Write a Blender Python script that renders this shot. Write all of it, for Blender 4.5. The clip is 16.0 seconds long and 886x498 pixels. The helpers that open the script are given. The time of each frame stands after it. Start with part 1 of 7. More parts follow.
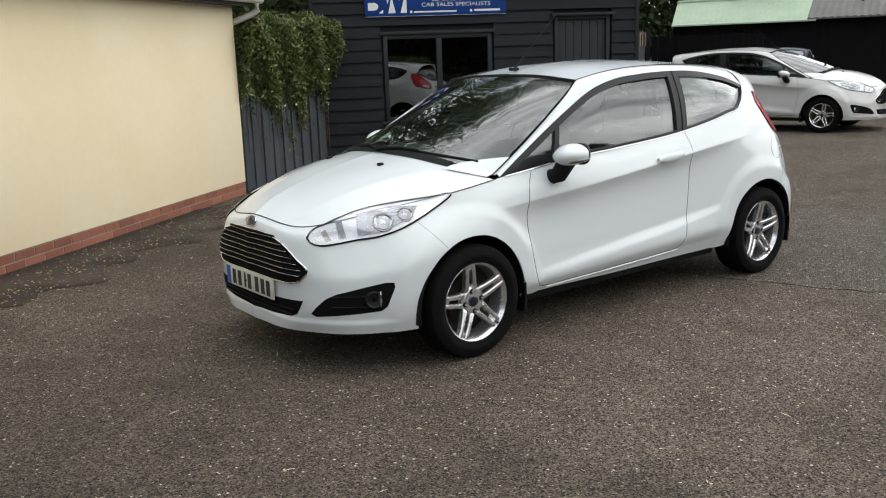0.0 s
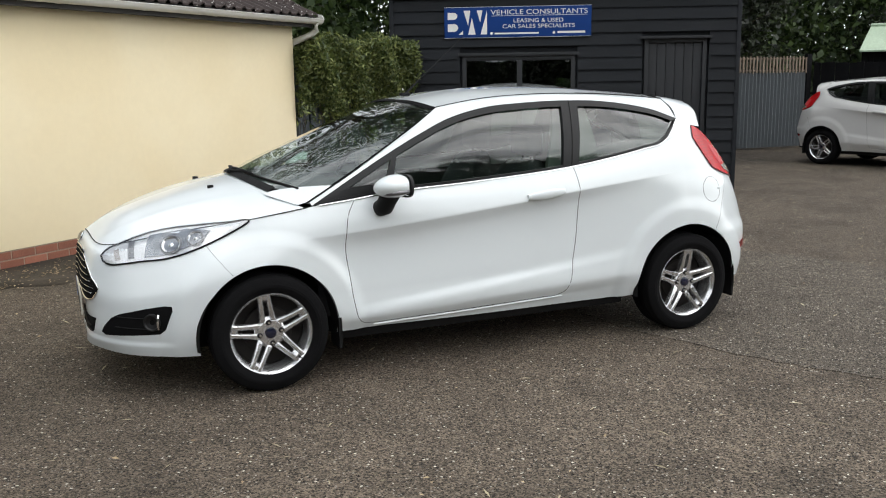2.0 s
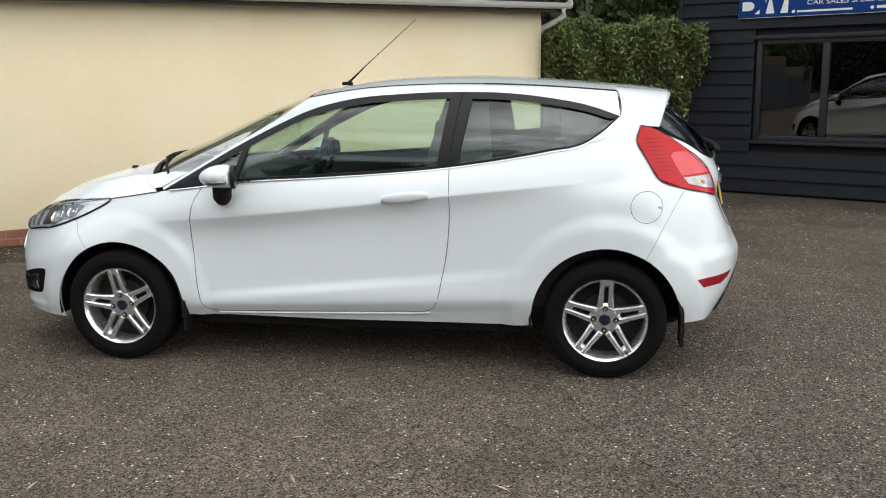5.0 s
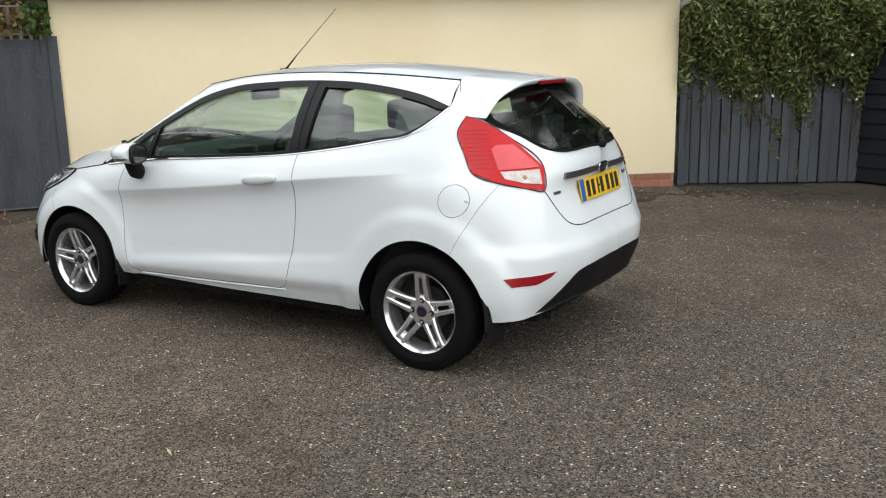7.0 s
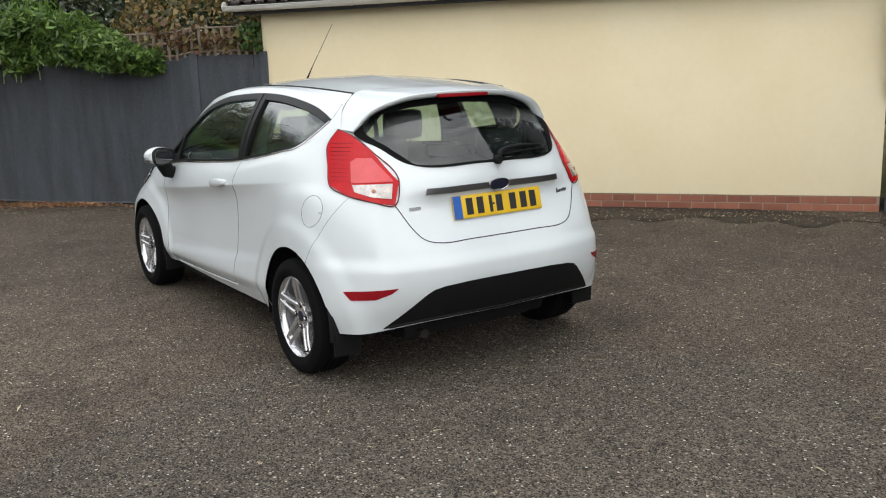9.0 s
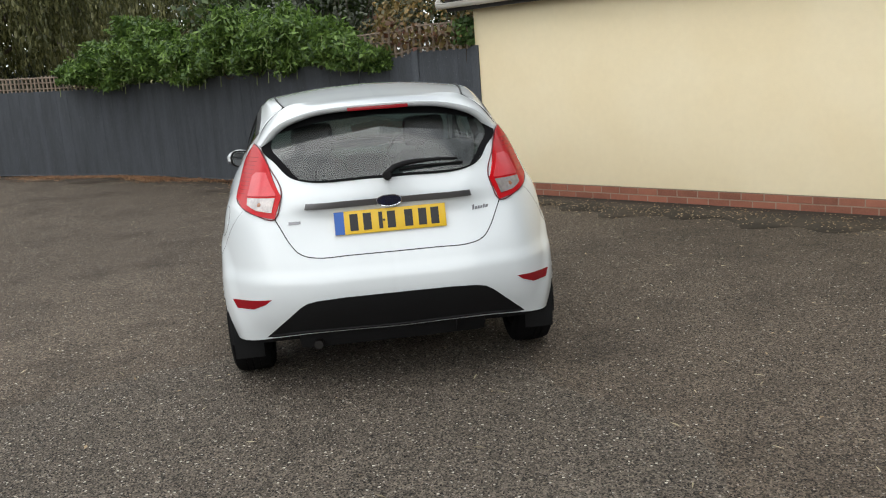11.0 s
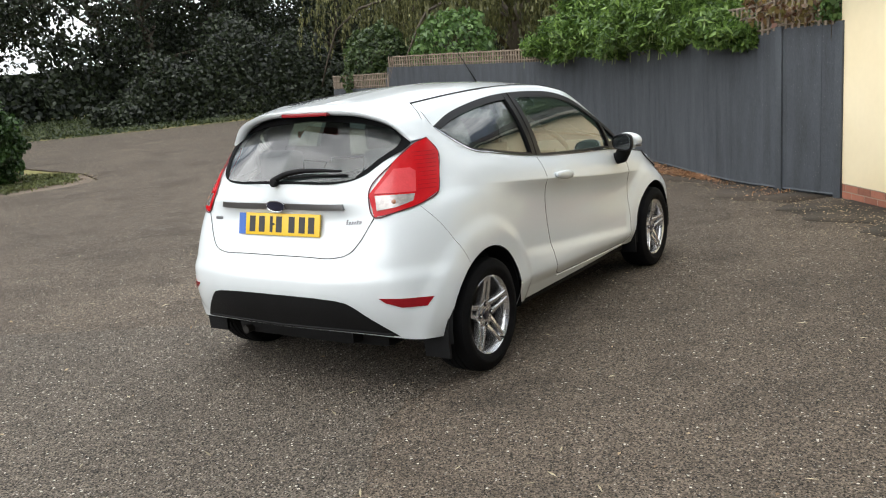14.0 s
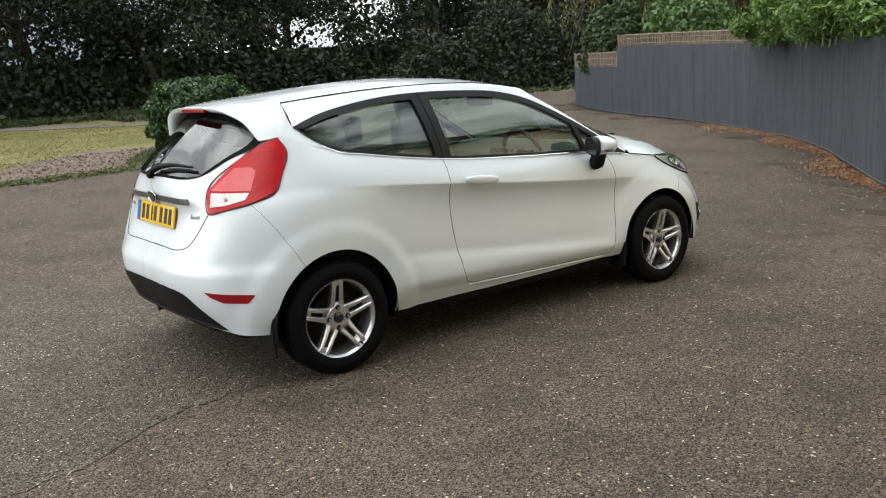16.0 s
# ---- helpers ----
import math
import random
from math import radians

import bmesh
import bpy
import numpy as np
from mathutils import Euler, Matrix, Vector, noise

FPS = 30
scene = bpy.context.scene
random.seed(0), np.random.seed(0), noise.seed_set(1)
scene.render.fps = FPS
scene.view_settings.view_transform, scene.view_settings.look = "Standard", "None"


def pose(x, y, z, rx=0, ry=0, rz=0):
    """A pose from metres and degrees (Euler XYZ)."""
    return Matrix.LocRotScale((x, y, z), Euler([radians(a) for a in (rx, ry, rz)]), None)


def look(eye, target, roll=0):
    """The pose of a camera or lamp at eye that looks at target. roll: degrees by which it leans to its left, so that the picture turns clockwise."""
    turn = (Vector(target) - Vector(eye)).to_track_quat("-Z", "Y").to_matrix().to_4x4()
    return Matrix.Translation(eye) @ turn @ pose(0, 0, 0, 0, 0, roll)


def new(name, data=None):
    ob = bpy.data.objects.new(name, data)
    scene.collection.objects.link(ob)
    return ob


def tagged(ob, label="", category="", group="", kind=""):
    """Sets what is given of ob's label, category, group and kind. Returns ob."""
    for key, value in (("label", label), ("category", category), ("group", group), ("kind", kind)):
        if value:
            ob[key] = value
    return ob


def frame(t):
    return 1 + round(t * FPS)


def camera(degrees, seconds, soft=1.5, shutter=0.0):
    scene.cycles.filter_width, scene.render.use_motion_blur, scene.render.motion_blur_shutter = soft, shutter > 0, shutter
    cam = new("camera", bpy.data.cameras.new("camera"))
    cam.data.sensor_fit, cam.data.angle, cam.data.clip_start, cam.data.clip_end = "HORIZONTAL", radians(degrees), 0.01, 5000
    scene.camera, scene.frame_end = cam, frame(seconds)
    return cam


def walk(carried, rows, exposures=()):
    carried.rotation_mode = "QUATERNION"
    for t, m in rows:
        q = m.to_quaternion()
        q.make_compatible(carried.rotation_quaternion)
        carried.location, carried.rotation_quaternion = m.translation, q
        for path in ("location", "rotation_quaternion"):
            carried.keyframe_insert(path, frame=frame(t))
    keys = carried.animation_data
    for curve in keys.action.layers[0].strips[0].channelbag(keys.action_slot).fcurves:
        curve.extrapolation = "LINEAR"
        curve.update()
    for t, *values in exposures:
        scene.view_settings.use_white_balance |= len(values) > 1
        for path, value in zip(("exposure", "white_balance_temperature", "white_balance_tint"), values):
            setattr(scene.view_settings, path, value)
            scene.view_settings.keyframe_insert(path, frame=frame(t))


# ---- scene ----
from mathutils.bvhtree import BVHTree
from mathutils.geometry import delaunay_2d_cdt

cam = camera(52.7, 16.0, 1.1)
PATH = [
    (0, (-3.994, -4.134, 1.491), (-2.798, -2.587, 1.071), -2.0),
    (0.5, (-3.579, -4.338, 1.449), (-2.427, -2.753, 1.048), -1.6),
    (1, (-3.109, -4.54, 1.462), (-2.061, -2.879, 1.081), -1.8),
    (1.5, (-2.642, -4.822, 1.487), (-1.718, -3.089, 1.109), -1.4),
    (2, (-2.142, -4.964, 1.467), (-1.353, -3.163, 1.101), -0.8),
    (2.5, (-1.623, -5.176, 1.464), (-1.062, -3.288, 1.116), -1.4),
    (3, (-1.056, -5.243, 1.429), (-0.618, -3.323, 1.081), -1.5),
    (5.5, (1.749, -4.817, 1.445), (1.238, -2.923, 1.058), -1.8),
    (6, (2.331, -4.628, 1.455), (1.68, -2.777, 1.07), -3.1),
    (6.5, (2.898, -4.454, 1.455), (2.105, -2.662, 1.053), -2.5),
    (7, (3.448, -4.229, 1.48), (2.436, -2.557, 1.053), -1.1),
    (7.5, (3.999, -3.953, 1.494), (2.756, -2.439, 1.095), -1.1),
    (8, (4.441, -3.534, 1.488), (3.08, -2.119, 1.104), -1.4),
    (8.5, (4.883, -3.105, 1.493), (3.356, -1.867, 1.121), -2.0),
    (9, (5.182, -2.574, 1.456), (3.552, -1.483, 1.062), -1.9),
    (11.5, (5.973, 0.327, 1.519), (4.01, 0.311, 1.138), -4.9),
    (12, (5.974, 0.932, 1.534), (4.026, 0.681, 1.162), -5.4),
    (12.5, (5.855, 1.509, 1.504), (3.94, 1.073, 1.126), -5.6),
    (13, (5.677, 2.074, 1.489), (3.83, 1.401, 1.117), -5.4),
    (13.5, (5.398, 2.563, 1.475), (3.638, 1.696, 1.084), -4.1),
    (14, (5.015, 2.991, 1.495), (3.364, 1.929, 1.108), -4.0),
    (14.5, (4.629, 3.422, 1.516), (3.117, 2.169, 1.132), -3.9),
    (15, (4.227, 3.837, 1.51), (2.804, 2.483, 1.133), -4.0),
    (15.5, (3.823, 4.253, 1.518), (2.536, 2.769, 1.138), -4.3),
    (16, (3.416, 4.578, 1.495), (2.237, 3.013, 1.093), -3.3),
]
EXPOSURES = [(0, 0.0), (0.5, 0.08), (1.5, 0.17), (2.5, 0.10), (3, 0.06), (5.5, 0.12), (6.5, 0.14), (8, 0.01), (9, -0.02), (11.5, 0.06), (12, 0.12), (12.5, 0.29), (13, 0.42), (13.5, 0.5), (14.5, 0.55), (15, 0.48), (16, 0.48)]
walk(cam, [(t, look(eye, target, roll)) for t, eye, target, roll in PATH], EXPOSURES)

# ---- light ----
world = bpy.data.worlds.new("overcast_sky")
scene.world = world
world.use_nodes = True
wn = world.node_tree
sky = wn.nodes.new("ShaderNodeTexSky")
sky.sky_type, sky.sun_disc = "NISHITA", False
sky.sun_elevation, sky.sun_rotation = radians(50), radians(127)
sky.air_density, sky.dust_density, sky.ozone_density = 1.0, 3.0, 1.0
sky_coord = wn.nodes.new("ShaderNodeTexCoord")
cloud = wn.nodes.new("ShaderNodeTexNoise")
cloud.inputs["Scale"].default_value, cloud.inputs["Detail"].default_value, cloud.inputs["Roughness"].default_value = 2.3, 8.0, 0.60
cloud_map = wn.nodes.new("ShaderNodeMapping")
cloud_map.inputs["Scale"].default_value = (1.0, 1.0, 2.6)
cloud_ramp = wn.nodes.new("ShaderNodeValToRGB")
cloud_ramp.color_ramp.elements[0].position, cloud_ramp.color_ramp.elements[0].color = 0.41, (2.5, 2.9, 3.5, 1)
cloud_ramp.color_ramp.elements[1].position, cloud_ramp.color_ramp.elements[1].color = 0.60, (18.2, 18.8, 19.0, 1)
cloud_mix = wn.nodes.new("ShaderNodeMix")
cloud_mix.data_type = "RGBA"
cloud_mix.inputs[0].default_value = 0.88
wn.links.new(sky_coord.outputs["Generated"], cloud_map.inputs["Vector"])
wn.links.new(cloud_map.outputs["Vector"], cloud.inputs["Vector"])
veil, veil_up, veil_mix = wn.nodes.new("ShaderNodeVectorMath"), wn.nodes.new("ShaderNodeMapRange"), wn.nodes.new("ShaderNodeMix")
veil.operation, veil.inputs[1].default_value = "DOT_PRODUCT", (.512, -.384, .768)
veil_up.inputs["From Min"].default_value, veil_up.inputs["From Max"].default_value = -.6, 1.0
veil_up.inputs["To Min"].default_value, veil_up.inputs["To Max"].default_value = .66, 1.45
veil_mix.data_type, veil_mix.blend_type, veil_mix.inputs[0].default_value = "RGBA", "MULTIPLY", 1.0
wn.links.new(sky_coord.outputs["Generated"], veil.inputs[0])
wn.links.new(veil.outputs["Value"], veil_up.inputs["Value"])
wn.links.new(cloud_ramp.outputs["Color"], veil_mix.inputs["A"])
wn.links.new(veil_up.outputs["Result"], veil_mix.inputs["B"])
wn.links.new(cloud.outputs["Fac"], cloud_ramp.inputs["Fac"])
wn.links.new(sky.outputs["Color"], cloud_mix.inputs["A"])
wn.links.new(veil_mix.outputs["Result"], cloud_mix.inputs["B"])
wn.links.new(cloud_mix.outputs["Result"], wn.nodes["Background"].inputs["Color"])
wn.nodes["Background"].inputs["Strength"].default_value = 0.104

sun_lamp = bpy.data.lights.new("sun", "SUN")
sun_lamp.energy, sun_lamp.angle, sun_lamp.color = 1.5, radians(112), (1.0, 0.96, 0.9)
sun = new("sun", sun_lamp)
sun.matrix_world = look((0, 0, 30), (-20, 15, 0))

# ---- materials ----


def surface(name, base, rough=0.6, var=0.15, scale=2.0, fine=40.0, fine_var=0.1, bump=0.0, bump_scale=60.0, metal=0.0, coat=0.0,
            tint=None, rand=0.0, island=0.0, stretch=(1, 1, 1), spec=0.5):
    """A procedural surface: a base colour, stains at a large scale, grain at a fine one, relief; rand: change from object to object."""
    m = bpy.data.materials.new(name)
    m.use_nodes = True
    t = m.node_tree
    p = t.nodes["Principled BSDF"]
    p.inputs["Roughness"].default_value, p.inputs["Metallic"].default_value = rough, metal
    p.inputs["Coat Weight"].default_value, p.inputs["Coat Roughness"].default_value = coat, 0.03
    p.inputs["Specular IOR Level"].default_value = spec
    geo = t.nodes.new("ShaderNodeNewGeometry")
    mapping = t.nodes.new("ShaderNodeMapping")
    mapping.inputs["Scale"].default_value = stretch
    t.links.new(geo.outputs["Position"], mapping.inputs["Vector"])

    def grain(size, detail=4.0):
        n = t.nodes.new("ShaderNodeTexNoise")
        n.inputs["Scale"].default_value, n.inputs["Detail"].default_value = size, detail
        t.links.new(mapping.outputs["Vector"], n.inputs["Vector"])
        return n.outputs["Fac"]

    def math_node(op, a, b):
        n = t.nodes.new("ShaderNodeMath")
        n.operation = op
        for k, v in enumerate((a, b)):
            if isinstance(v, (int, float)):
                n.inputs[k].default_value = v
            else:
                t.links.new(v, n.inputs[k])
        return n.outputs[0]

    big, small = grain(scale), grain(fine, 6.0)
    value = math_node("ADD", math_node("MULTIPLY", math_node("SUBTRACT", big, 0.5), 2.0 * var), math_node("MULTIPLY", math_node("SUBTRACT", small, 0.5), 2.0 * fine_var))
    if rand:
        info = t.nodes.new("ShaderNodeObjectInfo")
        value = math_node("ADD", value, math_node("MULTIPLY", math_node("SUBTRACT", info.outputs["Random"], 0.5), 2.0 * rand))
    if island:
        value = math_node("ADD", value, math_node("MULTIPLY", math_node("SUBTRACT", geo.outputs["Random Per Island"], 0.5), 2.0 * island))
    value = math_node("ADD", value, 1.0)
    mix = t.nodes.new("ShaderNodeMix")
    mix.data_type, mix.blend_type = "RGBA", "MULTIPLY"
    mix.inputs[0].default_value = 1.0
    mix.inputs["A"].default_value = (*base, 1)
    if tint:
        two = t.nodes.new("ShaderNodeMix")
        two.data_type = "RGBA"
        two.inputs["A"].default_value, two.inputs["B"].default_value = (*base, 1), (*tint, 1)
        wide = t.nodes.new("ShaderNodeMapRange")
        wide.inputs["From Min"].default_value, wide.inputs["From Max"].default_value = 0.38, 0.62
        t.links.new(geo.outputs["Random Per Island"] if island else big, wide.inputs["Value"])
        if island:
            wide.inputs["From Min"].default_value, wide.inputs["From Max"].default_value = 0.0, 1.0
        t.links.new(wide.outputs["Result"], two.inputs[0])
        t.links.new(two.outputs["Result"], mix.inputs["A"])
    t.links.new(value, mix.inputs["B"])
    t.links.new(mix.outputs["Result"], p.inputs["Base Color"])
    if bump:
        b = t.nodes.new("ShaderNodeBump")
        b.inputs["Strength"].default_value, b.inputs["Distance"].default_value = min(1.0, bump), 0.01
        t.links.new(grain(bump_scale, 8.0), b.inputs["Height"])
        t.links.new(b.outputs["Normal"], p.inputs["Normal"])
    return m


def glazing(name, tint, gloss=1.0, rough=0.0, head_on=0.065):
    """A clear tinted pane: what lies behind it shows through, with a mirror image that grows towards grazing."""
    m = bpy.data.materials.new(name)
    m.use_nodes = True
    t = m.node_tree
    t.nodes.remove(t.nodes["Principled BSDF"])
    clear, mirror, edge, power, wide, mix = (t.nodes.new("ShaderNode" + k) for k in ("BsdfTransparent", "BsdfGlossy", "LayerWeight", "Math", "MapRange", "MixShader"))
    clear.inputs["Color"].default_value = (*tint, 1)
    mirror.inputs["Roughness"].default_value = rough
    mirror.inputs["Color"].default_value = (gloss, gloss, gloss, 1)
    edge.inputs["Blend"].default_value = 0.5
    power.operation, power.inputs[1].default_value = "POWER", 2.8
    wide.inputs["To Min"].default_value = head_on
    t.links.new(edge.outputs["Facing"], power.inputs[0])
    t.links.new(power.outputs[0], wide.inputs["Value"])
    t.links.new(wide.outputs["Result"], mix.inputs[0])
    t.links.new(clear.outputs[0], mix.inputs[1])
    t.links.new(mirror.outputs[0], mix.inputs[2])
    t.links.new(mix.outputs[0], t.nodes["Material Output"].inputs["Surface"])
    return m


def leafage(name, dark, light, rough=0.5):
    """Leaves: a colour for every leaf, with light shining through."""
    m = surface(name, dark, rough, var=0.25, scale=0.8, fine=9.0, fine_var=0.2, tint=light, island=0.3)
    t = m.node_tree
    p = t.nodes["Principled BSDF"]
    through_light, mix = t.nodes.new("ShaderNodeBsdfTranslucent"), t.nodes.new("ShaderNodeMixShader")
    t.links.new(p.inputs["Base Color"].links[0].from_socket, through_light.inputs["Color"])
    mix.inputs[0].default_value = 0.28
    t.links.new(p.outputs[0], mix.inputs[1])
    t.links.new(through_light.outputs[0], mix.inputs[2])
    t.links.new(mix.outputs[0], t.nodes["Material Output"].inputs["Surface"])
    return m


def specked(m, size, share, colour, spread=0.34):
    """Small round spots of another colour over a material: lichen, grit, flaking paint."""
    t = m.node_tree
    p = t.nodes["Principled BSDF"]
    was = p.inputs["Base Color"].links[0].from_socket
    geo, cell, sep, few, near, both_, mix = (t.nodes.new("ShaderNode" + k) for k in ("NewGeometry", "TexVoronoi", "SeparateColor", "Math", "Math", "Math", "Mix"))
    cell.inputs["Scale"].default_value = size
    few.operation, few.inputs[1].default_value = "GREATER_THAN", 1 - share
    near.operation, near.inputs[1].default_value = "LESS_THAN", spread
    both_.operation, mix.data_type = "MULTIPLY", "RGBA"
    mix.inputs["B"].default_value = (*colour, 1)
    t.links.new(geo.outputs["Position"], cell.inputs["Vector"])
    t.links.new(cell.outputs["Color"], sep.inputs["Color"])
    t.links.new(sep.outputs[0], few.inputs[0])
    t.links.new(cell.outputs["Distance"], near.inputs[0])
    t.links.new(few.outputs[0], both_.inputs[0])
    t.links.new(near.outputs[0], both_.inputs[1])
    t.links.new(both_.outputs[0], mix.inputs[0])
    t.links.new(was, mix.inputs["A"])
    t.links.new(mix.outputs["Result"], p.inputs["Base Color"])
    return m


def asphalt_material(name, base, chip, sparse, blotches=()):
    """Old tarmac: dark binder, chippings each of its own shade, sparse pale stones, blotches lighter or darker than the
    rest.
    """
    m = surface(name, base, 0.88, var=0.30, scale=0.45, fine=3.2, fine_var=0.28, spec=0.3)
    t = m.node_tree
    p = t.nodes["Principled BSDF"]
    geo = t.nodes.new("ShaderNodeNewGeometry")
    was = p.inputs["Base Color"].links[0].from_socket

    def cells(size):
        cell = t.nodes.new("ShaderNodeTexVoronoi")
        cell.inputs["Scale"].default_value = size
        sep = t.nodes.new("ShaderNodeSeparateColor")
        t.links.new(geo.outputs["Position"], cell.inputs["Vector"])
        t.links.new(cell.outputs["Color"], sep.inputs["Color"])
        return cell.outputs["Distance"], sep.outputs[0], sep.outputs[1]

    for size, low, high in ((150.0, 0.06, 2.45), (60.0, 0.78, 1.22)):
        _, shade, _ = cells(size)
        rng = t.nodes.new("ShaderNodeMapRange")
        rng.inputs["To Min"].default_value, rng.inputs["To Max"].default_value = low, high
        mul = t.nodes.new("ShaderNodeMix")
        mul.data_type, mul.blend_type, mul.inputs[0].default_value = "RGBA", "MULTIPLY", 1.0
        t.links.new(shade, rng.inputs["Value"])
        t.links.new(was, mul.inputs["A"])
        t.links.new(rng.outputs["Result"], mul.inputs["B"])
        was = mul.outputs["Result"]
    for size, low, high, pale in ((90.0, sparse, 1.0, (chip, chip * 0.92, chip * 0.80, 1)), (70.0, 0.980, 0.984, (0.60, 0.56, 0.48, 1))):
        near_by, shade, _ = cells(size)
        rng = t.nodes.new("ShaderNodeMapRange")
        rng.inputs["From Min"].default_value, rng.inputs["From Max"].default_value = low, high
        near = t.nodes.new("ShaderNodeMath")
        near.operation, near.inputs[1].default_value = "LESS_THAN", 0.40
        both = t.nodes.new("ShaderNodeMath")
        both.operation = "MULTIPLY"
        mix = t.nodes.new("ShaderNodeMix")
        mix.data_type, mix.inputs["B"].default_value = "RGBA", pale
        t.links.new(shade, rng.inputs["Value"])
        t.links.new(near_by, near.inputs[0])
        t.links.new(rng.outputs["Result"], both.inputs[0])
        t.links.new(near.outputs[0], both.inputs[1])
        t.links.new(both.outputs[0], mix.inputs[0])
        t.links.new(was, mix.inputs["A"])
        was = mix.outputs["Result"]
    for (x, y), (rx, ry), strength in blotches:
        place, ball, ragged, lift_, edge_, mul = (t.nodes.new("ShaderNode" + k) for k in ("Mapping", "TexGradient", "TexNoise", "Math", "MapRange", "Mix"))
        place.inputs["Location"].default_value, place.inputs["Scale"].default_value = (-x / rx, -y / ry, 0), (1 / rx, 1 / ry, 0)
        ball.gradient_type = "SPHERICAL"
        ragged.inputs["Scale"].default_value, ragged.inputs["Detail"].default_value = 1.4, 7.0
        lift_.operation = "MULTIPLY_ADD"
        lift_.inputs[1].default_value = .9
        edge_.inputs["From Min"].default_value, edge_.inputs["From Max"].default_value = .45, 1.15
        edge_.inputs["To Min"].default_value, edge_.inputs["To Max"].default_value = 1.0, strength
        mul.data_type, mul.blend_type, mul.inputs[0].default_value = "RGBA", "MULTIPLY", 1.0
        t.links.new(geo.outputs["Position"], place.inputs["Vector"])
        t.links.new(geo.outputs["Position"], ragged.inputs["Vector"])
        t.links.new(place.outputs["Vector"], ball.inputs["Vector"])
        t.links.new(ragged.outputs["Fac"], lift_.inputs[0])
        t.links.new(ball.outputs["Fac"], lift_.inputs[2])
        t.links.new(lift_.outputs[0], edge_.inputs["Value"])
        t.links.new(was, mul.inputs["A"])
        t.links.new(edge_.outputs["Result"], mul.inputs["B"])
        was = mul.outputs["Result"]
    t.links.new(was, p.inputs["Base Color"])
    rough = t.nodes.new("ShaderNodeTexVoronoi")
    rough.inputs["Scale"].default_value = 95.0
    b = t.nodes.new("ShaderNodeBump")
    b.inputs["Strength"].default_value, b.inputs["Distance"].default_value = 0.9, 0.012
    t.links.new(geo.outputs["Position"], rough.inputs["Vector"])
    t.links.new(rough.outputs["Distance"], b.inputs["Height"])
    t.links.new(b.outputs["Normal"], p.inputs["Normal"])
    return m


# The blotch at (8.6, 8.7) paints the trees' shade by the gate.
TARMAC = asphalt_material("tarmac", (0.081, 0.0645, 0.0485), 0.38, 0.895, (((-3.4, -.2), (2.4, 2.0), .86), ((.1, -2.2), (2.4, 1.3), 1.2), ((-1.5, 3.2), (3.4, 1.6), .72), ((8.6, 8.7), (5.0, 2.2), .40), ((3.2, 5.6), (3.0, 1.4), .55)))
PATCH = asphalt_material("darker_tarmac", (0.0785, 0.0655, 0.0515), 0.50, 0.88)
PAINT = surface("white_paint", (0.715, 0.757, 0.773), 0.42, var=0.012, scale=3.0, fine=300, fine_var=0.004, coat=1.0, spec=0.4)
SILVER_PAINT = surface("pearl_white_paint", (0.66, 0.65, 0.64), 0.3, var=0.02, scale=3.0, fine=300, fine_var=0.01, coat=1.0)
BLUE_PAINT = surface("blue_paint", (0.05, 0.10, 0.20), 0.3, var=0.02, scale=3.0, fine=300, fine_var=0.01, coat=1.0)
GLASS = glazing("green_tinted_glass", (0.66, 0.80, 0.71), head_on=0.09)
REAR_GLAZING = glazing("rear_tinted_glass", (0.58, 0.68, 0.63), 0.62, head_on=0.085)
DARK_GLASS = glazing("dark_tinted_glass", (0.34, 0.38, 0.36))
OFFICE_GLASS = glazing("office_glass", (0.30, 0.32, 0.32), head_on=0.14)
MESH_BLACK = surface("grille_black", (0.006, 0.006, 0.0065), 0.9, var=0.1, fine_var=0.1, spec=0.1)
# Strong tone swings in the colour imitate chrome reflections.
LAMP_BEZEL = surface("lamp_bezel", (0.30, 0.31, 0.33), 0.2, var=0.6, scale=22, fine=60, fine_var=0.30, metal=0.85)
# Steel made near-black: the shade behind the spokes is put into its colour.
DARK_METAL = surface("brake_shadow_steel", (0.022, 0.019, 0.017), 0.7, var=0.3, scale=20, fine=90, fine_var=0.2, metal=0.3)
# Near-black rather than silver: the mirror's dark reflection is put into the colour.
MIRROR = surface("mirror_glass", (0.025, 0.028, 0.030), 0.04, var=0.0, fine_var=0.0, coat=1.0)
DARK_RED = surface("dark_red_edge", (0.10, 0.004, 0.008), 0.3, var=0.1, fine_var=0.05)
CLEAR = glazing("clear_lens", (0.93, 0.94, 0.95))
GLOSS_BLACK = surface("black_frame", (0.011, 0.011, 0.012), 0.42, var=0.1, fine_var=0.05, spec=0.3)
RUBBER = surface("tyre_rubber", (0.0055, 0.0055, 0.006), 0.88, spec=0.12, var=0.25, scale=6, fine=60, fine_var=0.2, bump=0.2, bump_scale=120)
PLASTIC = surface("black_plastic", (0.0065, 0.0065, 0.007), 0.68, spec=0.22, var=0.2, scale=5, fine=150, fine_var=0.2, bump=0.15, bump_scale=500)
GROOVE = surface("shut_line", (0.012, 0.012, 0.012), 0.9, var=0.1, fine_var=0.1)
ALLOY = surface("alloy", (0.66, 0.66, 0.67), 0.24, var=0.08, scale=14, fine=90, fine_var=0.07, metal=0.82, coat=0.4)
CHROME = surface("chrome", (0.80, 0.81, 0.82), 0.10, var=0.03, fine_var=0.02, metal=1.0)
DARK_CHROME = surface("brushed_strip", (0.22, 0.22, 0.23), 0.3, var=0.05, fine_var=0.05, metal=0.9)
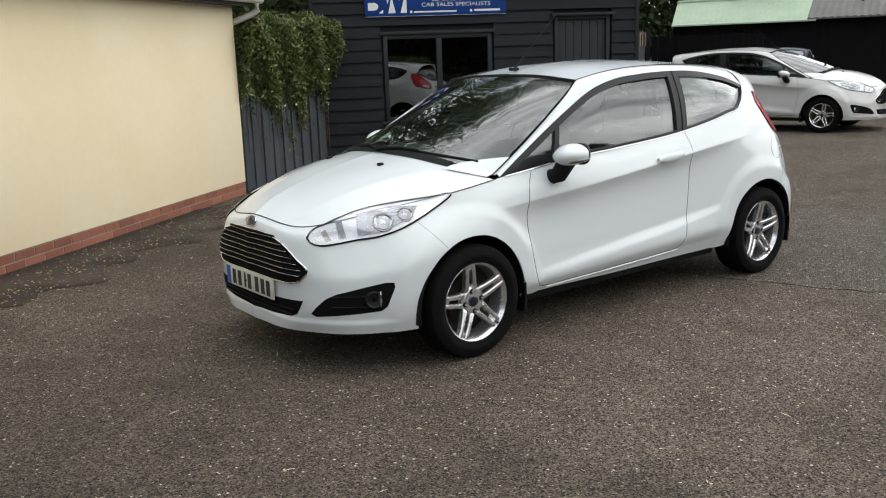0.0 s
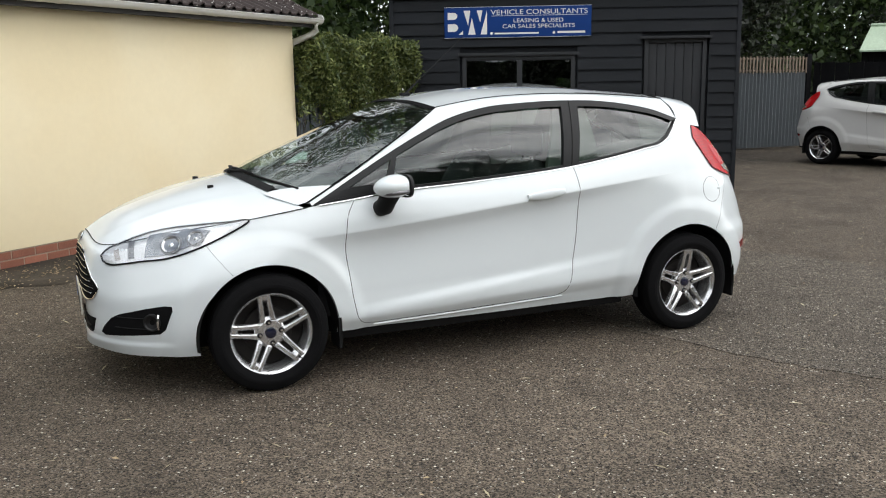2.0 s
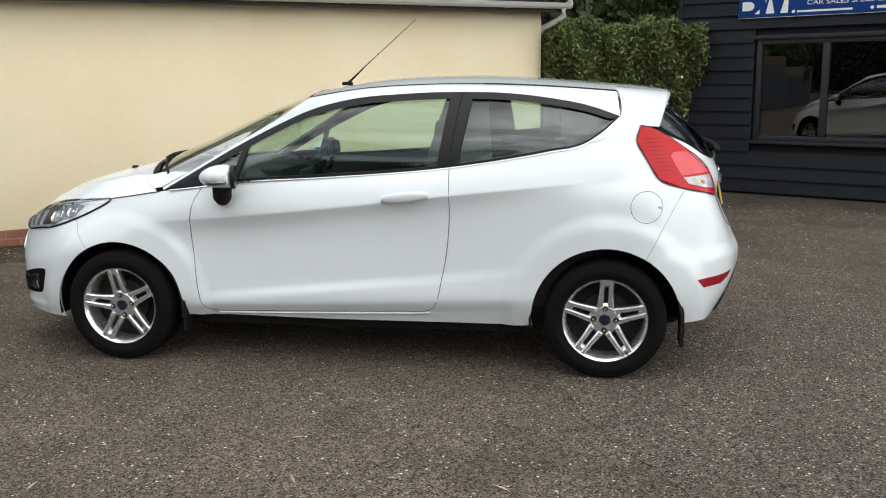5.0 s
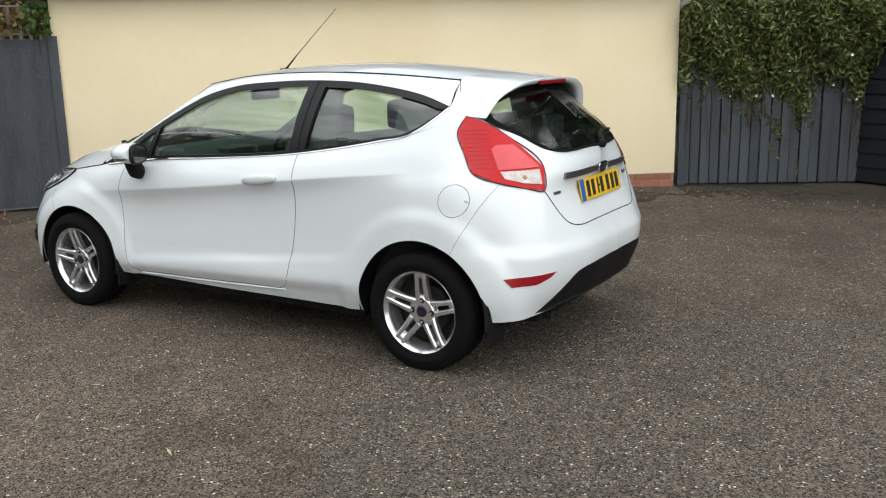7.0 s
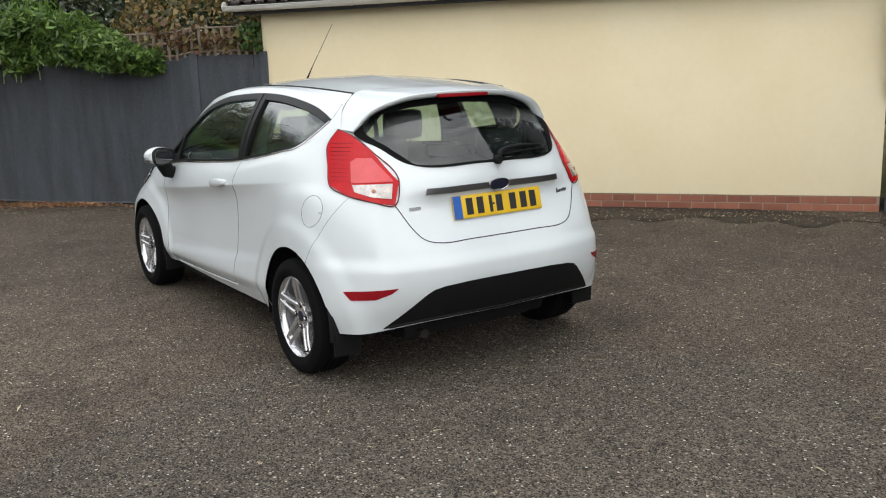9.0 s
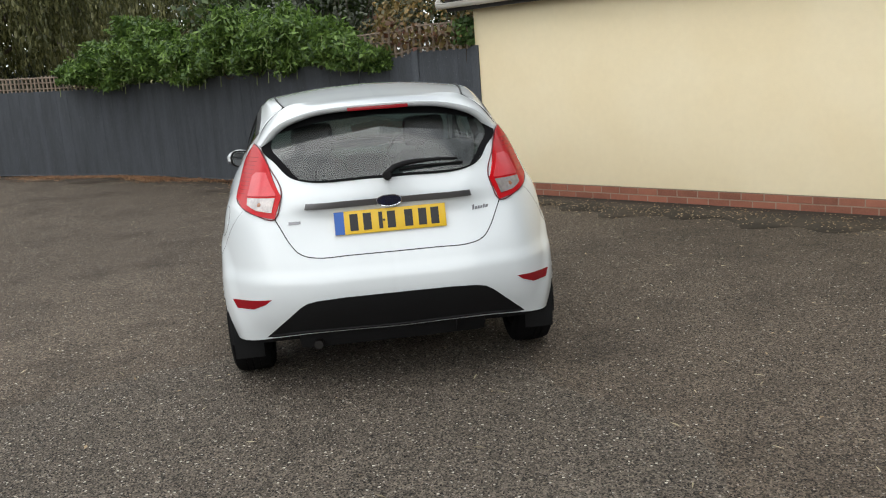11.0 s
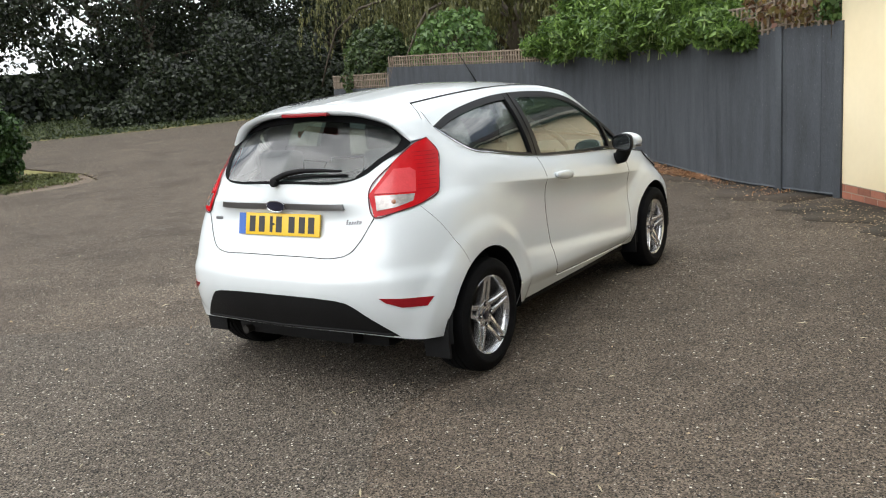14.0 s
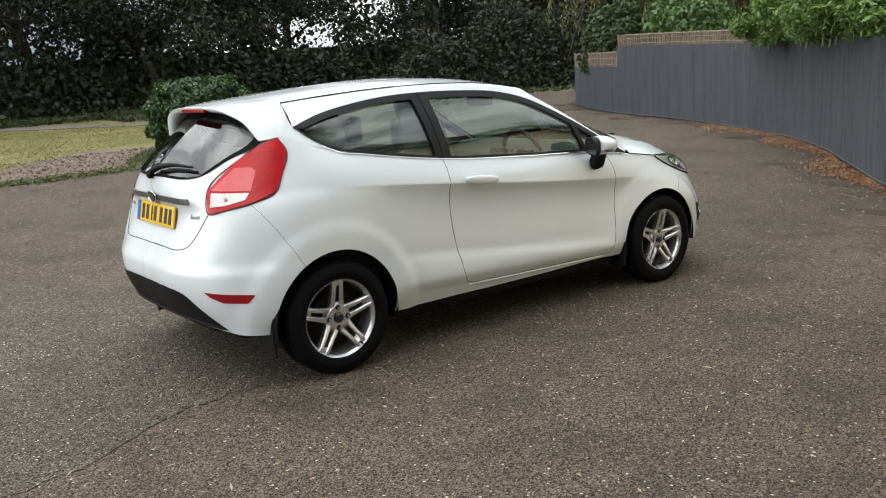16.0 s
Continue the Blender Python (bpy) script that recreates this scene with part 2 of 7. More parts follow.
RED_LENS = surface("red_lens", (0.47, 0.006, 0.010), 0.22, var=0.16, scale=14, fine=70, fine_var=0.10, spec=0.2, coat=0.2)
BRAKE_LENS = surface("high_brake_lens", (0.27, 0.006, 0.012), 0.25, var=0.1, fine_var=0.05)
PINK_LENS = surface("pale_red_lens", (0.62, 0.055, 0.065), 0.2, var=0.12, scale=16, fine=120, fine_var=0.14, coat=0.35)
LAMP_CHAMBER = surface("lamp_chamber", (0.46, 0.42, 0.40), 0.22, var=0.45, scale=34, fine=90, fine_var=0.35, metal=0.5, coat=1.0)
SILVER = surface("reflector_silver", (0.78, 0.78, 0.79), 0.2, var=0.16, scale=28, fine=60, fine_var=0.12, metal=0.4)
AMBER = surface("amber_lens", (0.30, 0.12, 0.06), 0.2, coat=1.0)
TRIM = surface("cabin_trim", (0.030, 0.031, 0.034), 0.8, var=0.15, scale=6, fine=200, fine_var=0.2, bump=0.1, bump_scale=300)
FABRIC = surface("seat_fabric", (0.040, 0.042, 0.050), 0.95, var=0.15, scale=9, fine=300, fine_var=0.3, bump=0.2, bump_scale=400)
# Light grey fabric coloured darker, with the cabin's shade put in.
PILLAR_TRIM = surface("pillar_trim_shaded", (0.085, 0.086, 0.085), 0.9, var=0.08, fine=200, fine_var=0.1)
HEADLINING = surface("headlining", (0.42, 0.41, 0.38), 0.95, var=0.05, fine=200, fine_var=0.08)
YELLOW = surface("yellow_plate", (0.78, 0.50, 0.025), 0.35, var=0.04, fine_var=0.03)
WHITE_PLATE = surface("white_plate", (0.66, 0.65, 0.58), 0.4, var=0.06, fine_var=0.03)
PLATE_BLUE = surface("plate_blue", (0.03, 0.12, 0.45), 0.4, var=0.04, fine_var=0.03)
INK = surface("black_ink", (0.02, 0.02, 0.022), 0.5, var=0.05, fine_var=0.05)
BADGE_BLUE = surface("badge_blue", (0.004, 0.007, 0.028), 0.2, coat=1.0)
SIGN_BLUE = surface("sign_blue", (0.010, 0.045, 0.20), 0.6, var=0.06, scale=3, fine_var=0.04, spec=0.12)
SIGN_WHITE = surface("sign_white", (0.80, 0.80, 0.78), 0.5, var=0.04, fine_var=0.03)

CREAM = surface("cream_render", (0.91, 0.775, 0.51), 0.85, var=0.045, scale=0.9, fine=16, fine_var=0.03, bump=0.12, bump_scale=120, tint=(0.92, 0.80, 0.55))
BRICK = surface("red_brick", (0.30, 0.115, 0.072), 0.85, var=0.18, scale=9, fine=70, fine_var=0.18, bump=0.4, bump_scale=140, rand=0.22)
MORTAR = surface("mortar", (0.33, 0.24, 0.18), 0.95, var=0.15, fine=60, fine_var=0.2, bump=0.3)
TILE = specked(surface("brown_roof_tile", (0.042, 0.030, 0.028), 0.8, var=0.3, scale=6, fine=40, fine_var=0.35, bump=0.5, bump_scale=70, rand=0.2), 42.0, 0.16, (0.52, 0.50, 0.48), 0.30)
UPVC = surface("white_gutter", (0.66, 0.65, 0.61), 0.4, var=0.10, scale=3, fine=30, fine_var=0.06)
SOFFIT = surface("dark_fascia", (0.035, 0.034, 0.036), 0.6, var=0.2, fine_var=0.15)
BARN = surface("black_weatherboard", (0.0085, 0.0105, 0.0140), 0.66, spec=0.3, var=0.25, scale=3, fine=60, fine_var=0.35, bump=0.5, bump_scale=40, rand=0.18, stretch=(1, 1, 8))
BARN_DOOR = surface("black_door", (0.0095, 0.0110, 0.0140), 0.55, var=0.2, scale=3, fine=60, fine_var=0.2, bump=0.2, bump_scale=50, rand=0.12)
GREY_FENCE = specked(surface("slate_grey_fence", (0.055, 0.062, 0.072), 0.8, var=0.45, scale=1.6, fine=26, fine_var=0.42, bump=0.5, bump_scale=45, rand=0.09, stretch=(5, 5, 0.9)), 55.0, 0.05, (0.11, 0.12, 0.13), 0.28)
IVY_FENCE = surface("weathered_blue_grey_board", (0.060, 0.070, 0.080), 0.8, var=0.25, scale=2, fine=30, fine_var=0.25, bump=0.4, bump_scale=45, rand=0.2, stretch=(6, 6, 0.6))
TRELLIS = surface("weathered_trellis", (0.21, 0.165, 0.125), 0.9, var=0.3, scale=4, fine=50, fine_var=0.3, bump=0.3, rand=0.2)
ZINC = surface("corrugated_metal", (0.15, 0.165, 0.175), 0.5, var=0.15, scale=2, fine=20, fine_var=0.15, metal=0.3)
CEMENT_SHEET = surface("cement_roof_sheet", (0.34, 0.35, 0.33), 0.9, var=0.2, scale=4, fine=40, fine_var=0.2)
GREEN_ROOF = surface("pale_green_roof", (0.44, 0.55, 0.41), 0.7, var=0.16, scale=1.6, fine=14, fine_var=0.2, stretch=(1.5, 1.5, .4))
GREY_ROOF = surface("grey_roof_sheet", (0.16, 0.155, 0.15), 0.9, var=0.25, scale=2, fine=20, fine_var=0.25)
BLACK_BOARD = surface("black_boarding", (0.005, 0.005, 0.006), 0.85, spec=0.15, var=0.3, scale=2, fine=25, fine_var=0.3, bump=0.3)
BARK = surface("bark", (0.075, 0.060, 0.045), 0.95, var=0.3, scale=3, fine=25, fine_var=0.35, bump=0.8, bump_scale=20, stretch=(2, 2, 0.5))
GRASS = surface("grass", (0.135, 0.135, 0.032), 0.95, var=0.30, scale=0.7, fine=14, fine_var=0.35, bump=0.6, bump_scale=50, tint=(0.19, 0.165, 0.06))
DIRT = surface("bare_soil", (0.155, 0.120, 0.090), 0.95, var=0.4, scale=1.6, fine=18, fine_var=0.6, bump=0.7, bump_scale=30)
FENCE_GRIT = surface("brown_leaf_mould", (0.046, 0.034, 0.024), 0.95, var=0.35, scale=1.8, fine=30, fine_var=0.7, bump=0.6, bump_scale=60, tint=(0.062, 0.048, 0.035))
DAMP = surface("damp_mossy_grit", (0.030, 0.024, 0.016), 0.95, var=0.3, scale=2.5, fine=40, fine_var=0.7, bump=0.6, bump_scale=60, tint=(0.046, 0.036, 0.025))
LAWN_LEAF = leafage("lawn_blade", (0.15, 0.145, 0.035), (0.25, 0.22, 0.065))
ROAD_PALE = surface("pale_worn_drive", (0.165, 0.148, 0.13), 0.9, var=0.18, scale=0.5, fine=20, fine_var=0.25, bump=0.3)
HEDGE_LEAF = leafage("hedge_leaf", (0.020, 0.050, 0.012), (0.055, 0.105, 0.024))
IVY_LEAF = leafage("climber_leaf", (0.060, 0.100, 0.026), (0.20, 0.225, 0.07))
WISTERIA_LEAF = leafage("wisteria_leaf", (0.045, 0.105, 0.018), (0.155, 0.245, 0.05))
POD = leafage("seed_pod", (0.16, 0.20, 0.08), (0.26, 0.30, 0.13))
STRAW = leafage("straw", (0.30, 0.25, 0.15), (0.48, 0.42, 0.28))
RED_LEAF = leafage("red_leaf", (0.16, 0.05, 0.03), (0.14, 0.13, 0.04))
BERRY_LEAF = leafage("berry_shrub_leaf", (0.060, 0.070, 0.026), (0.26, 0.17, 0.055))
GREY_LEAF = leafage("grey_green_leaf", (0.050, 0.062, 0.042), (0.12, 0.135, 0.095))
DRIFT_LEAF = leafage("orange_leaf_litter", (0.26, 0.125, 0.060), (0.50, 0.30, 0.17))
WILLOW_LEAF = leafage("willow_leaf", (0.068, 0.078, 0.026), (0.17, 0.165, 0.068))
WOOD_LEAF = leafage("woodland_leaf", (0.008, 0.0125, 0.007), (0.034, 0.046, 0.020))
MID_LEAF = leafage("garden_leaf", (0.020, 0.045, 0.012), (0.070, 0.105, 0.030))
FIG_LEAF = leafage("broad_leaf", (0.055, 0.115, 0.03), (0.13, 0.22, 0.06))
DRY_LEAF = leafage("fallen_leaf", (0.24, 0.15, 0.075), (0.46, 0.36, 0.22))
SOIL_LEAF = leafage("dead_leaf", (0.085, 0.060, 0.042), (0.24, 0.18, 0.13))
TUFT_LEAF = leafage("rough_grass", (0.050, 0.066, 0.018), (0.13, 0.14, 0.045))
VERGE_LEAF = leafage("verge_grass", (0.028, 0.046, 0.013), (0.062, 0.076, 0.024))

# ---- mesh tools ----


def grid(a, close=False):
    """Quads over an array of rows of points."""
    a = np.asarray(a, float)
    h, w = a.shape[:2]
    idx = np.arange(h * w).reshape(h, w)
    if close:
        idx = np.concatenate([idx, idx[:, :1]], 1)
    f = np.stack([idx[:-1, :-1], idx[:-1, 1:], idx[1:, 1:], idx[1:, :-1]], -1).reshape(-1, 4)
    return a.reshape(-1, 3), f.tolist()


def join(*geos):
    v, f, n = [], [], 0
    for gv, gf in geos:
        gv = np.asarray(gv, float).reshape(-1, 3)
        v.append(gv)
        f += [[i + n for i in face] for face in gf]
        n += len(gv)
    return np.concatenate(v), f


def moved(geo, m):
    v, f = geo
    m = np.array(m)
    return np.asarray(v, float) @ m[:3, :3].T + m[:3, 3], f


def mirrored(geo):
    v, f = geo
    return np.asarray(v, float) * (1, -1, 1), [list(reversed(face)) for face in f]


ROUNDED = {"door_handle", "aerial", "mirror_foot", "windscreen_wiper", "wiper_arm", "rear_wiper", "wiper_blade", "trunk", "branches", "stems", "limb", "headrest", "front_seat", "lamp_seal", "grille_bar",
           "roof", "bonnet", "roof_spoiler", "roof_pillar", "rear_pillar", "windscreen", "rear_window", "side_window", "grille_surround", "mirror_indicator", "door_mirror", "trough", "outlet", "dirt_strip"}


def mesh_of(name, geo, material, smooth=True):
    v, f = geo
    me = bpy.data.meshes.new(name)
    me.from_pydata(np.asarray(v, float).tolist(), [], f)
    if smooth:
        me.polygons.foreach_set("use_smooth", np.ones(len(me.polygons), bool))
    me.materials.append(material)
    me.update()
    if smooth and len(f) < 6000 and name not in ROUNDED:
        me.set_sharp_from_angle(angle=radians(29))
    return me


def part(name, geo, material, parent, label="", smooth=True, at=None):
    """One mesh object; under a thing or a part when parent is given."""
    me = geo if isinstance(geo, bpy.types.Mesh) else mesh_of(name, geo, material, smooth)
    ob = new(name, me)
    ob.parent = parent
    if at is not None:
        ob.matrix_basis = at
    return tagged(ob, label)


def thing(name, label, category, at=None, group="", kind=""):
    ob = new(name)
    ob.empty_display_size = 0.1
    if at is not None:
        ob.matrix_basis = at
    return tagged(ob, label, category, group, kind)


def box(x0, x1, y0, y1, z0, z1, bevel=0.0):
    """A box between two corners, with its edges cut off when bevel is given."""
    if not bevel:
        v = [(x, y, z) for x in (x0, x1) for y in (y0, y1) for z in (z0, z1)]
        return np.array(v, float), [[0, 1, 3, 2], [4, 6, 7, 5], [0, 4, 5, 1], [2, 3, 7, 6], [0, 2, 6, 4], [1, 5, 7, 3]]
    bm = bmesh.new()
    bmesh.ops.create_cube(bm, size=1.0)
    for v in bm.verts:
        v.co = Vector(((x0 + x1) / 2 + v.co.x * (x1 - x0), (y0 + y1) / 2 + v.co.y * (y1 - y0), (z0 + z1) / 2 + v.co.z * (z1 - z0)))
    bmesh.ops.bevel(bm, geom=bm.edges[:], offset=bevel, segments=2, profile=0.6, affect="EDGES")
    bm.verts.index_update()
    out = np.array([v.co[:] for v in bm.verts]), [[v.index for v in f.verts] for f in bm.faces]
    bm.free()
    return out


def tube(points, radius, sides=6, caps=True):
    """A round bar along points; radius may change from point to point."""
    p = np.asarray(points, float)
    r = np.broadcast_to(np.asarray(radius, float), (len(p),))
    d = np.gradient(p, axis=0)
    d /= np.linalg.norm(d, axis=1, keepdims=True) + 1e-12
    ref = np.where(np.abs(d[:, 2:3]) > 0.9, (1.0, 0, 0), (0, 0, 1.0))
    a = np.cross(d, ref)
    a /= np.linalg.norm(a, axis=1, keepdims=True)
    b = np.cross(d, a)
    w = np.linspace(0, 2 * np.pi, sides, endpoint=False)
    ring = p[:, None] + r[:, None, None] * (np.cos(w)[None, :, None] * a[:, None] + np.sin(w)[None, :, None] * b[:, None])
    v, f = grid(ring, close=True)
    if caps:
        f = f + [list(range(sides))[::-1], list(range(len(v) - sides, len(v)))]
    return v, f


def lathe(profile, steps=48):
    """Turned about the y axis: a profile of (radius, y)."""
    w = np.linspace(0, 2 * np.pi, steps, endpoint=False)
    rows = [[(r * math.cos(a), y, r * math.sin(a)) for a in w] for r, y in profile]
    return grid(rows, close=True)


def prism(outline, axis_u, axis_v, origin, depth):
    """A flat outline pushed along its normal: front, back and rim."""
    u, v, o = (np.array(k, float) for k in (axis_u, axis_v, origin))
    n = np.cross(u, v)
    base = np.array([o + a * u + b * v for a, b in outline])
    k = len(base)
    f = [list(range(k)), list(range(2 * k - 1, k - 1, -1))] + [[i, i + k, (i + 1) % k + k, (i + 1) % k] for i in range(k)]
    return np.concatenate([base, base - n * depth]), f


def smooth_through(knots, pts, at):
    """A smooth curve through points at knots, read at other places (Hermite, local tangents)."""
    knots, pts, at = (np.asarray(k, float) for k in (knots, pts, at))
    h = np.diff(knots)[:, None]
    s = np.diff(pts, axis=0) / h
    m = np.concatenate([s[:1], (s[:-1] * h[1:] + s[1:] * h[:-1]) / (h[1:] + h[:-1]), s[-1:]])
    i = np.clip(np.searchsorted(knots, at, "right") - 1, 0, len(knots) - 2)
    w = h[i]
    t = ((at - knots[i])[:, None]) / w
    return (2 * t**3 - 3 * t**2 + 1) * pts[i] + (t**3 - 2 * t**2 + t) * w * m[i] + (3 * t**2 - 2 * t**3) * pts[i + 1] + (t**3 - t**2) * w * m[i + 1]


def curve(pts, n):
    pts = np.asarray(pts, float)
    k = np.concatenate([[0], np.cumsum(np.linalg.norm(np.diff(pts, axis=0), axis=1))])
    return smooth_through(k, pts, np.linspace(0, k[-1], n))


def coons(bottom, top, left, right):
    """A surface between four curves: bottom and top run from left to right, left and right from bottom to top."""
    b, t, l, r = (np.asarray(k, float) for k in (bottom, top, left, right))
    u, v = np.linspace(0, 1, len(b))[None, :, None], np.linspace(0, 1, len(l))[:, None, None]
    flat = (1 - v) * ((1 - u) * b[0] + u * b[-1]) + v * ((1 - u) * t[0] + u * t[-1])
    return (1 - v) * b[None] + v * t[None] + (1 - u) * l[:, None] + u * r[:, None] - flat


def outward(geo, centre):
    """Faces turned so that they look away from a centre."""
    v, f = geo
    v, c = np.asarray(v, float), np.asarray(centre, float)
    out = []
    for face in f:
        p = v[face]
        n = np.cross(p[1] - p[0], p[2] - p[0]) + (np.cross(p[2] - p[0], p[3] - p[0]) if len(face) > 3 else 0)
        out.append(face if n @ (p.mean(0) - c) >= 0 else face[::-1])
    return v, out


def rise(x, y):
    """The ground's height: level round the car, then climbing gently towards the wood."""
    d = -.75 * np.asarray(x, float) - .66 * np.asarray(y, float) - 6
    return .022 * np.where(d > 20, d, np.log1p(np.exp(np.minimum(d, 20) * 1.2)) / 1.2)


def leaf_cloud(centres, normals, size, seed, long=1.6, jitter=0.9):
    """A bent four-cornered leaf at every centre, turned at random about the way it faces."""
    g = np.random.default_rng(seed)
    c = np.asarray(centres, float)
    n = np.asarray(normals, float) + g.normal(0, jitter, c.shape)
    n /= np.linalg.norm(n, axis=1, keepdims=True) + 1e-9
    a = np.cross(n, g.normal(0, 1, c.shape))
    a /= np.linalg.norm(a, axis=1, keepdims=True) + 1e-9
    b = np.cross(n, a)
    s = size * g.uniform(0.6, 1.35, (len(c), 1))
    tip, side = a * s * long * 0.5, b * s * 0.5
    v = np.stack([c - tip, c + side + n * s * 0.12, c + tip - n * s * 0.15, c - side + n * s * 0.12], 1).reshape(-1, 3)
    return v, np.arange(len(v)).reshape(-1, 4).tolist()

# ---- the hatchback's shape: half widths by length and height; x runs from nose to tail ----
BOTTOM = [(-2.03, 0, .205), (-1.995, .37, .215), (-1.845, .61, .215), (-1.59, .755, .215), (-1.245, .76, .24), (-.80, .765, .25), (-.1, .77, .245),
          (.49, .772, .247), (.89, .773, .25), (1.245, .775, .27), (1.62, .745, .285), (1.73, .64, .295), (1.81, .42, .32), (1.83, 0, .32)]
SILL = [(-2.035, 0, .30), (-1.99, .45, .29), (-1.85, .64, .295), (-1.63, .765, .30), (-1.245, .80, .34), (-.80, .79, .32), (-.1, .803, .335),
        (.49, .808, .345), (.93, .81, .345), (1.245, .815, .36), (1.60, .775, .37), (1.77, .65, .40), (1.86, .42, .43), (1.885, 0, .44)]
LOWER = [(-2.045, 0, .42), (-1.995, .45, .42), (-1.86, .635, .43), (-1.65, .765, .44), (-1.25, .815, .50), (-.80, .785, .45), (-.1, .795, .47),
         (.49, .80, .48), (.95, .815, .50), (1.245, .83, .52), (1.56, .795, .52), (1.79, .645, .56), (1.88, .42, .57), (1.905, 0, .57)]
UNDER = [(-2.05, 0, .58), (-1.99, .44, .56), (-1.83, .605, .57), (-1.63, .735, .60), (-1.25, .80, .66), (-.80, .772, .68), (-.1, .79, .745),
         (.49, .795, .81), (.95, .80, .855), (1.22, .80, .875), (1.50, .75, .88), (1.72, .60, .865), (1.782, .41, .855), (1.803, 0, .85)]
CREASE = [(-2.035, 0, .69), (-1.965, .43, .655), (-1.805, .57, .67), (-1.62, .685, .69), (-1.25, .775, .715), (-.80, .79, .745), (-.1, .812, .81),
          (.49, .815, .875), (.95, .80, .92), (1.22, .775, .945), (1.48, .71, .955), (1.69, .575, .94), (1.782, .40, .925), (1.818, 0, .92)]
BELT = [(-2.00, 0, .742), (-1.915, .40, .715), (-1.76, .535, .752), (-1.60, .605, .785), (-1.285, .712, .834), (-.80, .738, .903), (-.1, .742, .958),
        (.49, .74, 1.005), (.95, .715, 1.077), (1.20, .68, 1.125), (1.40, .605, 1.195), (1.60, .515, 1.11), (1.715, .43, 1.037), (1.82, 0, 1.018)]
ROWS = [np.array(r) for r in (BOTTOM, SILL, LOWER, UNDER, CREASE, BELT)]
WINDOW_TOP = [(-.985, .735, .884), (-.81, .712, .983), (-.605, .69, 1.097), (-.40, .665, 1.20), (-.215, .64, 1.28), (0, .618, 1.332), (.25, .605, 1.353),
              (.54, .60, 1.36), (.76, .597, 1.352), (.953, .59, 1.329), (1.167, .585, 1.285), (1.30, .592, 1.238)]
WINDOW_BOTTOM = [(-.985, .735, .884), (-.80, .738, .903), (-.609, .741, .927), (-.1, .742, .958), (.49, .74, 1.005), (.705, .733, 1.034), (.976, .713, 1.08),
                 (1.134, .69, 1.113), (1.237, .64, 1.18), (1.30, .592, 1.238)]
SCREEN_EDGE = [(-1.0, .70, .89), (-.78, .67, 1.01), (-.52, .63, 1.165), (-.36, .60, 1.263), (-.244, .565, 1.338)]
ROOF_EDGE = [(-.244, .565, 1.338), (0, .555, 1.375), (.35, .54, 1.395), (.75, .52, 1.39), (1.05, .49, 1.372), (1.285, .46, 1.352)]
COWL = [(-1.245, 0, .992), (-1.21, .30, .975), (-1.12, .55, .93), (-1.0, .70, .89)]
HEADER = [(-.27, 0, 1.374), (-.262, .30, 1.366), (-.244, .565, 1.338)]
BONNET_LINE = [(-2.00, 0, .742), (-1.94, 0, .785), (-1.66, 0, .895), (-1.40, 0, .962), (-1.245, 0, .99)]
SCREEN_LINE = [(-1.245, 0, .992), (-1.09, 0, 1.066), (-.80, 0, 1.187), (-.557, 0, 1.289), (-.27, 0, 1.374)]
ROOF_LINE = [(-.27, 0, 1.374), (.04, 0, 1.422), (.37, 0, 1.439), (.69, 0, 1.434), (1.0, 0, 1.411), (1.29, 0, 1.385)]
ROOF_BACK = [(1.29, 0, 1.385), (1.287, .25, 1.376), (1.285, .46, 1.352)]
SPOILER_FRONT = [(1.29, 0, 1.385), (1.287, .25, 1.376), (1.285, .46, 1.352), (1.33, .545, 1.285), (1.375, .607, 1.197)]
SPOILER_BACK = [(1.568, 0, 1.350), (1.562, .15, 1.348), (1.545, .36, 1.325), (1.515, .50, 1.27), (1.485, .580, 1.186)]
REAR_GLASS_LINE = [(1.82, 0, 1.018), (1.66, 0, 1.18), (1.48, 0, 1.325)]
REAR_GLASS_SIDE = [(1.715, .43, 1.037), (1.60, .515, 1.11), (1.475, .575, 1.178), (1.42, .53, 1.25)]
REAR_GLASS_TOP = [(1.48, 0, 1.325), (1.455, .35, 1.30), (1.42, .53, 1.25)]
WHEELS = [(-1.232, .286, .340), (1.245, .288, .350)]


def by_length(pts, xs):
    pts = np.array(pts, float)
    return smooth_through(pts[:, 0], pts, np.asarray(xs, float))


def ramp(v):
    v = np.clip(v, 0, 1)
    return v * v * (3 - 2 * v)


